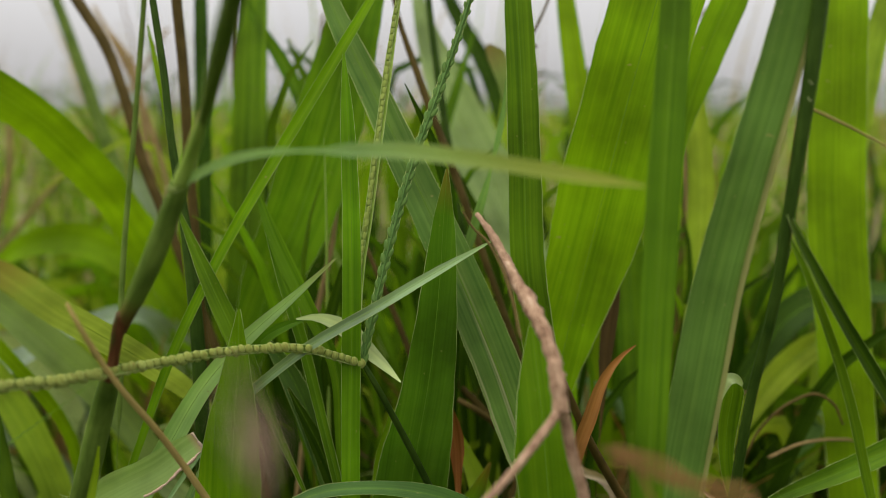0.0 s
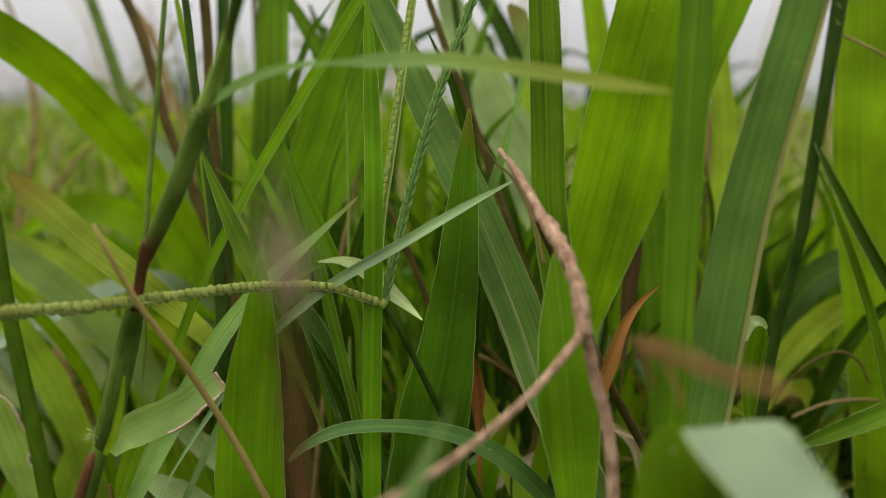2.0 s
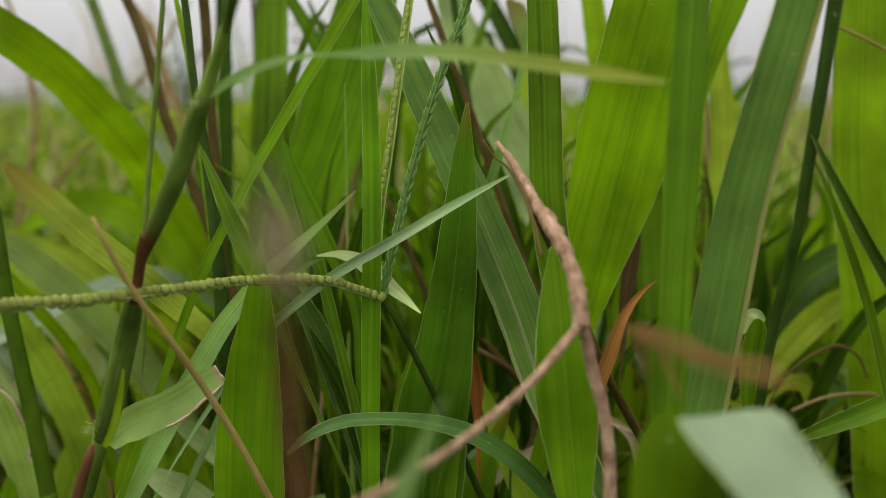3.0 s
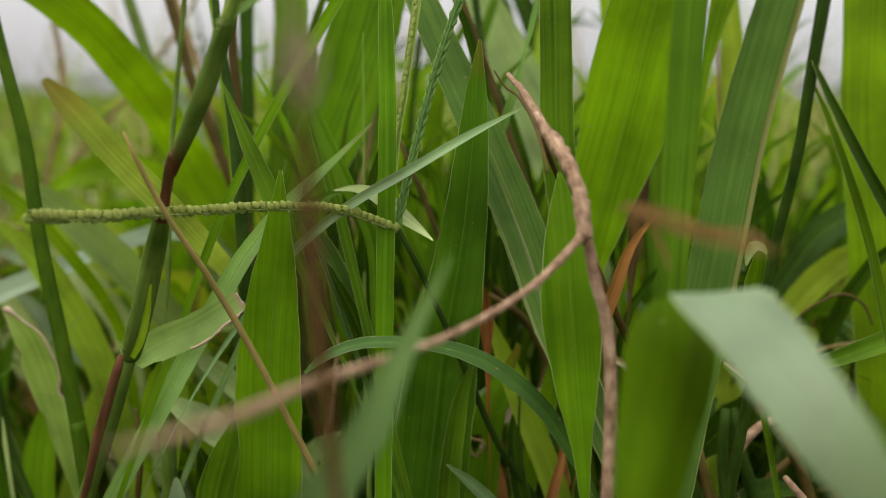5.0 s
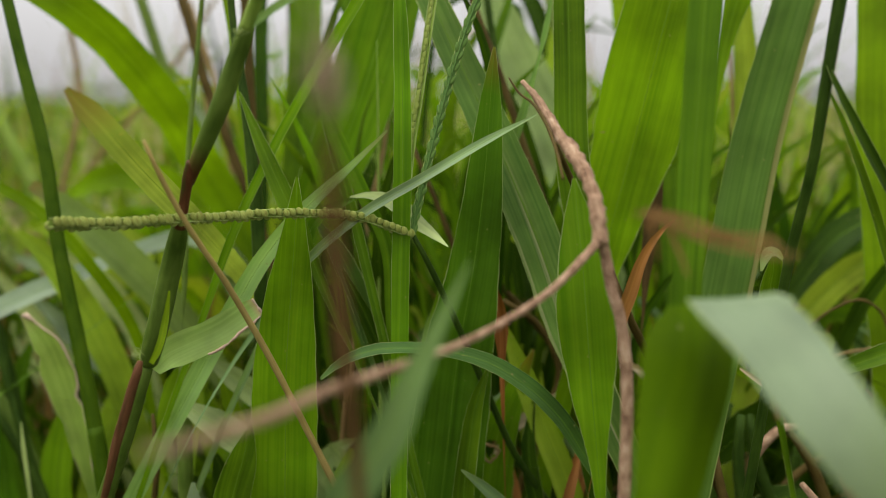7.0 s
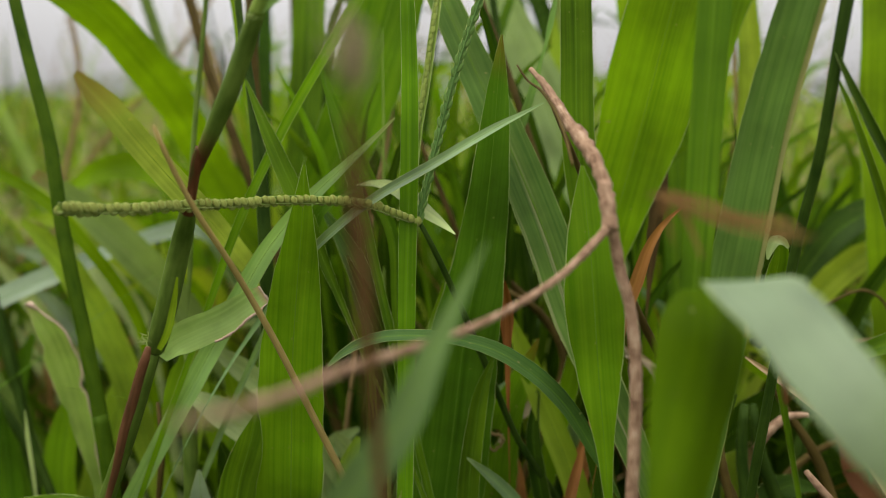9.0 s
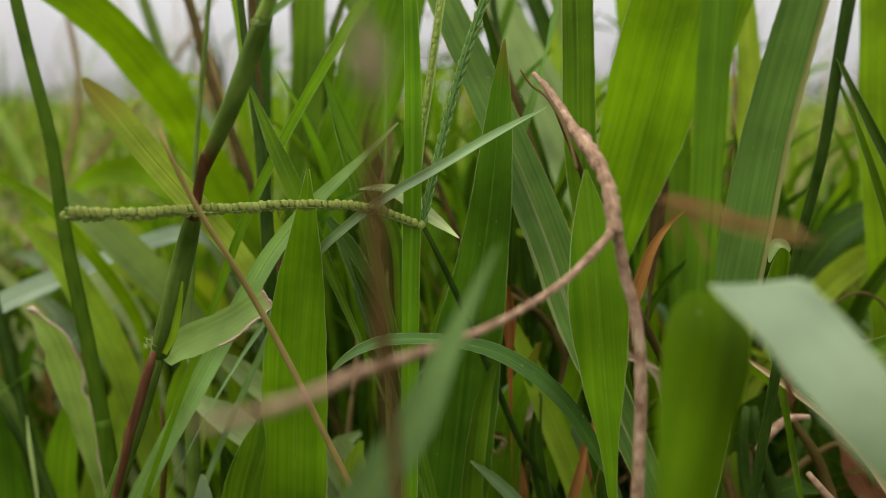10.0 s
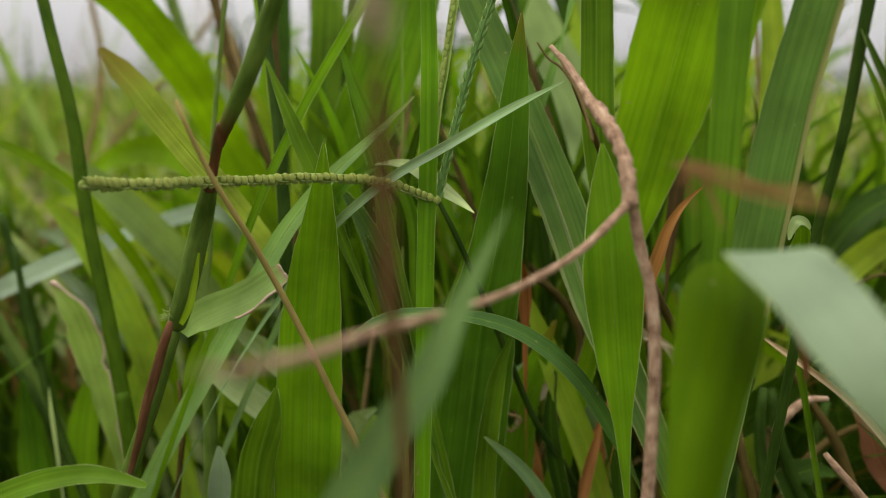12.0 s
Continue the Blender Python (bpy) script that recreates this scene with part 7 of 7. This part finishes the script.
# ---------------------------------------------------------------- undergrowth behind the tuft
def undergrowth():
    rng = np.random.RandomState(21)
    protos = []
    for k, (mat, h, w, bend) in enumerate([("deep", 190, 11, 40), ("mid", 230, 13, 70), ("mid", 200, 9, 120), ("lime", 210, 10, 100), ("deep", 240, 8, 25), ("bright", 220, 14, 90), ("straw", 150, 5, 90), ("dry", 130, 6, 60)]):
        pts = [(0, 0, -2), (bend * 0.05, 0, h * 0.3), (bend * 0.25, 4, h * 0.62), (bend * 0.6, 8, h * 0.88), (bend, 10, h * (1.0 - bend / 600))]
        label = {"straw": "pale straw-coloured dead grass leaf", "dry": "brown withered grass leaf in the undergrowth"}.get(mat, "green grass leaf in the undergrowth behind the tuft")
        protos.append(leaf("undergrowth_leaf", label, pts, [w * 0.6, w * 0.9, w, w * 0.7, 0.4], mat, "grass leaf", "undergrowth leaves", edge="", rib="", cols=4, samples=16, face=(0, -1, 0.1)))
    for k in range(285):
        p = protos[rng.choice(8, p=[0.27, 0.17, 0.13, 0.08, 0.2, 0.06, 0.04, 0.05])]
        y = 0.27 + 0.3 * rng.rand() ** 1.2
        x = rng.uniform(-0.62, 0.58) * y * 1.15
        if x < -0.3 * y:
            # the open side of the tuft: fewer leaves, its stronger light put into lighter colours
            p = protos[rng.choice([2, 3, 3, 5])]
            y += 0.08
        m = pose(x, y, 0, rng.uniform(-8, 8), rng.uniform(-10, 10), rng.choice([0, 180]) + rng.uniform(-55, 55))
        copy_thing(p, m)
    tall = []
    for mat, h, w, bend in [("mid", 350, 7, 50), ("deep", 380, 6, 80), ("lime", 330, 5, 120), ("bright", 340, 8, 60)]:
        pts = [(0, 0, -2), (bend * 0.05, 0, h * 0.3), (bend * 0.25, 4, h * 0.62), (bend * 0.6, 8, h * 0.88), (bend, 10, h * (1.0 - bend / 600))]
        tall.append(leaf("tall_grass_leaf", "tall narrow green grass leaf behind the tuft", pts, [w * 0.6, w * 0.9, w, w * 0.6, 0.4], mat, "grass leaf", "tall leaves behind the tuft", edge="", rib="", cols=4, samples=16, face=(0, -1, 0.1)))
    for k in range(72):
        y = rng.uniform(0.33, 0.85)
        x = (rng.uniform(-0.40, 0.30) - 0.04) * y * 1.1
        copy_thing(tall[rng.randint(4)], pose(x, y, 0, rng.uniform(-5, 5), rng.uniform(-7, 7), rng.choice([0, 180]) + rng.uniform(-50, 50)))
    for i, p in enumerate(tall):
        p.location = (-0.1 + 0.09 * i, 0.55, 0.0)
    for i, p in enumerate(protos):
        p.location = (-0.25 + 0.07 * i, 0.5, 0.0)


undergrowth()
# mostly dark blades, whose colour carries the shade low in the tuft
meadow("undergrowth_grass", "dense grass low between the stems, gap shade put into its colour", 16000, 0.27, 0.62, 0.75, 0.2, 0.0055, ["deep", "deep", "deep", "mid", "dry"], 31, lean=0.7, left_share=0.12)


def meadow_clumps(name, label, count, near, far, mats, seed, way=0):
    """Uneven clumps of taller grass that stand up from the meadow in one of four ways from the tuft, one mesh per material."""
    rng = np.random.RandomState(seed)
    store = {m: ([], [], []) for m in mats}
    for _ in range(count):
        y0 = near * (far / near) ** rng.rand()
        x0 = rng.uniform(-1, 1) * (0.8 * y0 + 0.1)
        tall = rng.uniform(0.2, 0.4)
        for _ in range(rng.randint(14, 34)):
            verts, faces, uvs = store[mats[rng.randint(len(mats))]]
            x, y = x0 + rng.randn() * 0.03 * (1 + 0.4 * y0), y0 + rng.randn() * 0.05
            h, w = tall * rng.uniform(0.55, 1.2), rng.uniform(0.003, 0.009) * (1 + 0.25 * y0)
            a, out, turn = rng.rand() * 6.28, h * rng.uniform(0.1, 0.9), rng.uniform(-1.3, 1.3)
            sx, sy = math.cos(turn), math.sin(turn)
            base = len(verts)
            for i in range(8):
                t = i / 7
                px, py = x + math.cos(a) * out * t ** 2, y + math.sin(a) * out * t ** 2
                pz = h * (t - 0.42 * (out / h) * t ** 3)
                ww = w * (1 - t ** 2.2) * 0.5 + 0.0002
                verts += [(px - sx * ww, py - sy * ww, pz), (px + sx * ww, py + sy * ww, pz)]
                uvs += [(-ww, t * h), (ww, t * h)]
            for i in range(7):
                b = base + 2 * i
                faces.append((b, b + 1, b + 3, b + 2))
    c, d = ((1, 0), (0, 1), (-1, 0), (0, -1))[way]
    for m, (verts, faces, uvs) in store.items():
        verts = [(x * c - y * d, x * d + y * c, z) for x, y, z in verts]
        ob = mesh_object(name, verts, faces, M[m], uvs=uvs)
        tagged(ob, label, "grass", kind="stuff")


meadow_clumps("grass_clumps", "loose clumps of taller green grass in the meadow", 150, 0.62, 5.0, ["bright", "mid", "lime", "olive", "deep"], 41)
for way in (1, 2, 3):
    meadow_clumps("grass_clumps", "clumps of green grass in the meadow beside the tuft", 190, 0.5, 5.0, ["bright", "mid", "lime", "olive", "deep"], 43 + way, way)


def narrow_leaves():
    """Narrow bright and dark leaves that fill the tuft behind its broad leaves."""
    rng = np.random.RandomState(57)
    kinds = []
    for mat, h, w, bend in [("fresh", 250, 4.5, 30), ("lime", 210, 5.5, 70), ("mid", 290, 4.0, 45), ("cream", 200, 6.0, 90), ("deep", 270, 5.0, 35), ("blue_l", 220, 4.5, 110), ("stem_tan", 190, 2.0, 60)]:
        pts = [(0, 0, -2), (bend * 0.05, 0, h * 0.3), (bend * 0.25, 3, h * 0.62), (bend * 0.6, 6, h * 0.88), (bend, 8, h * (1.0 - bend / 600))]
        label = "thin tan dead blade between the green leaves" if mat == "stem_tan" else "narrow grass leaf between the broad leaves of the tuft"
        kinds.append(leaf("narrow_leaf", label, pts, [w * 0.6, w * 0.9, w, w * 0.7, 0.3], mat, "grass leaf", "narrow leaves in the tuft", edge="", rib="vein" if w > 5 else "", cols=4, samples=18, face=(0, -1, 0.1), fold=0.35))
    for k in range(95):
        p = kinds[rng.choice(7, p=[0.2, 0.14, 0.16, 0.1, 0.2, 0.1, 0.1])]
        y = rng.uniform(0.235, 0.36)
        x = rng.uniform(-0.3, 0.3) * (y + 0.03) + 0.02
        copy_thing(p, pose(x, y, 0, rng.uniform(-7, 7), rng.uniform(-14, 14), rng.choice([0, 180]) + rng.uniform(-60, 60)))
    for k in range(55):
        p = kinds[rng.choice([0, 2, 4, 4, 4, 6, 1])]
        y = rng.uniform(0.205, 0.27)
        x = rng.uniform(-0.34, 0.16) * (y + 0.03) + 0.02
        m = pose(x, y, 0, rng.uniform(-6, 6), rng.uniform(-9, 9), rng.choice([0, 180]) + rng.uniform(-75, 75))
        copy_thing(p, m @ Matrix.Diagonal((0.8, 0.8, rng.uniform(0.8, 1.25), 1.0)))
    for i, p in enumerate(kinds):
        p.location = (-0.17 + 0.055 * i, 0.33, 0.0)


narrow_leaves()
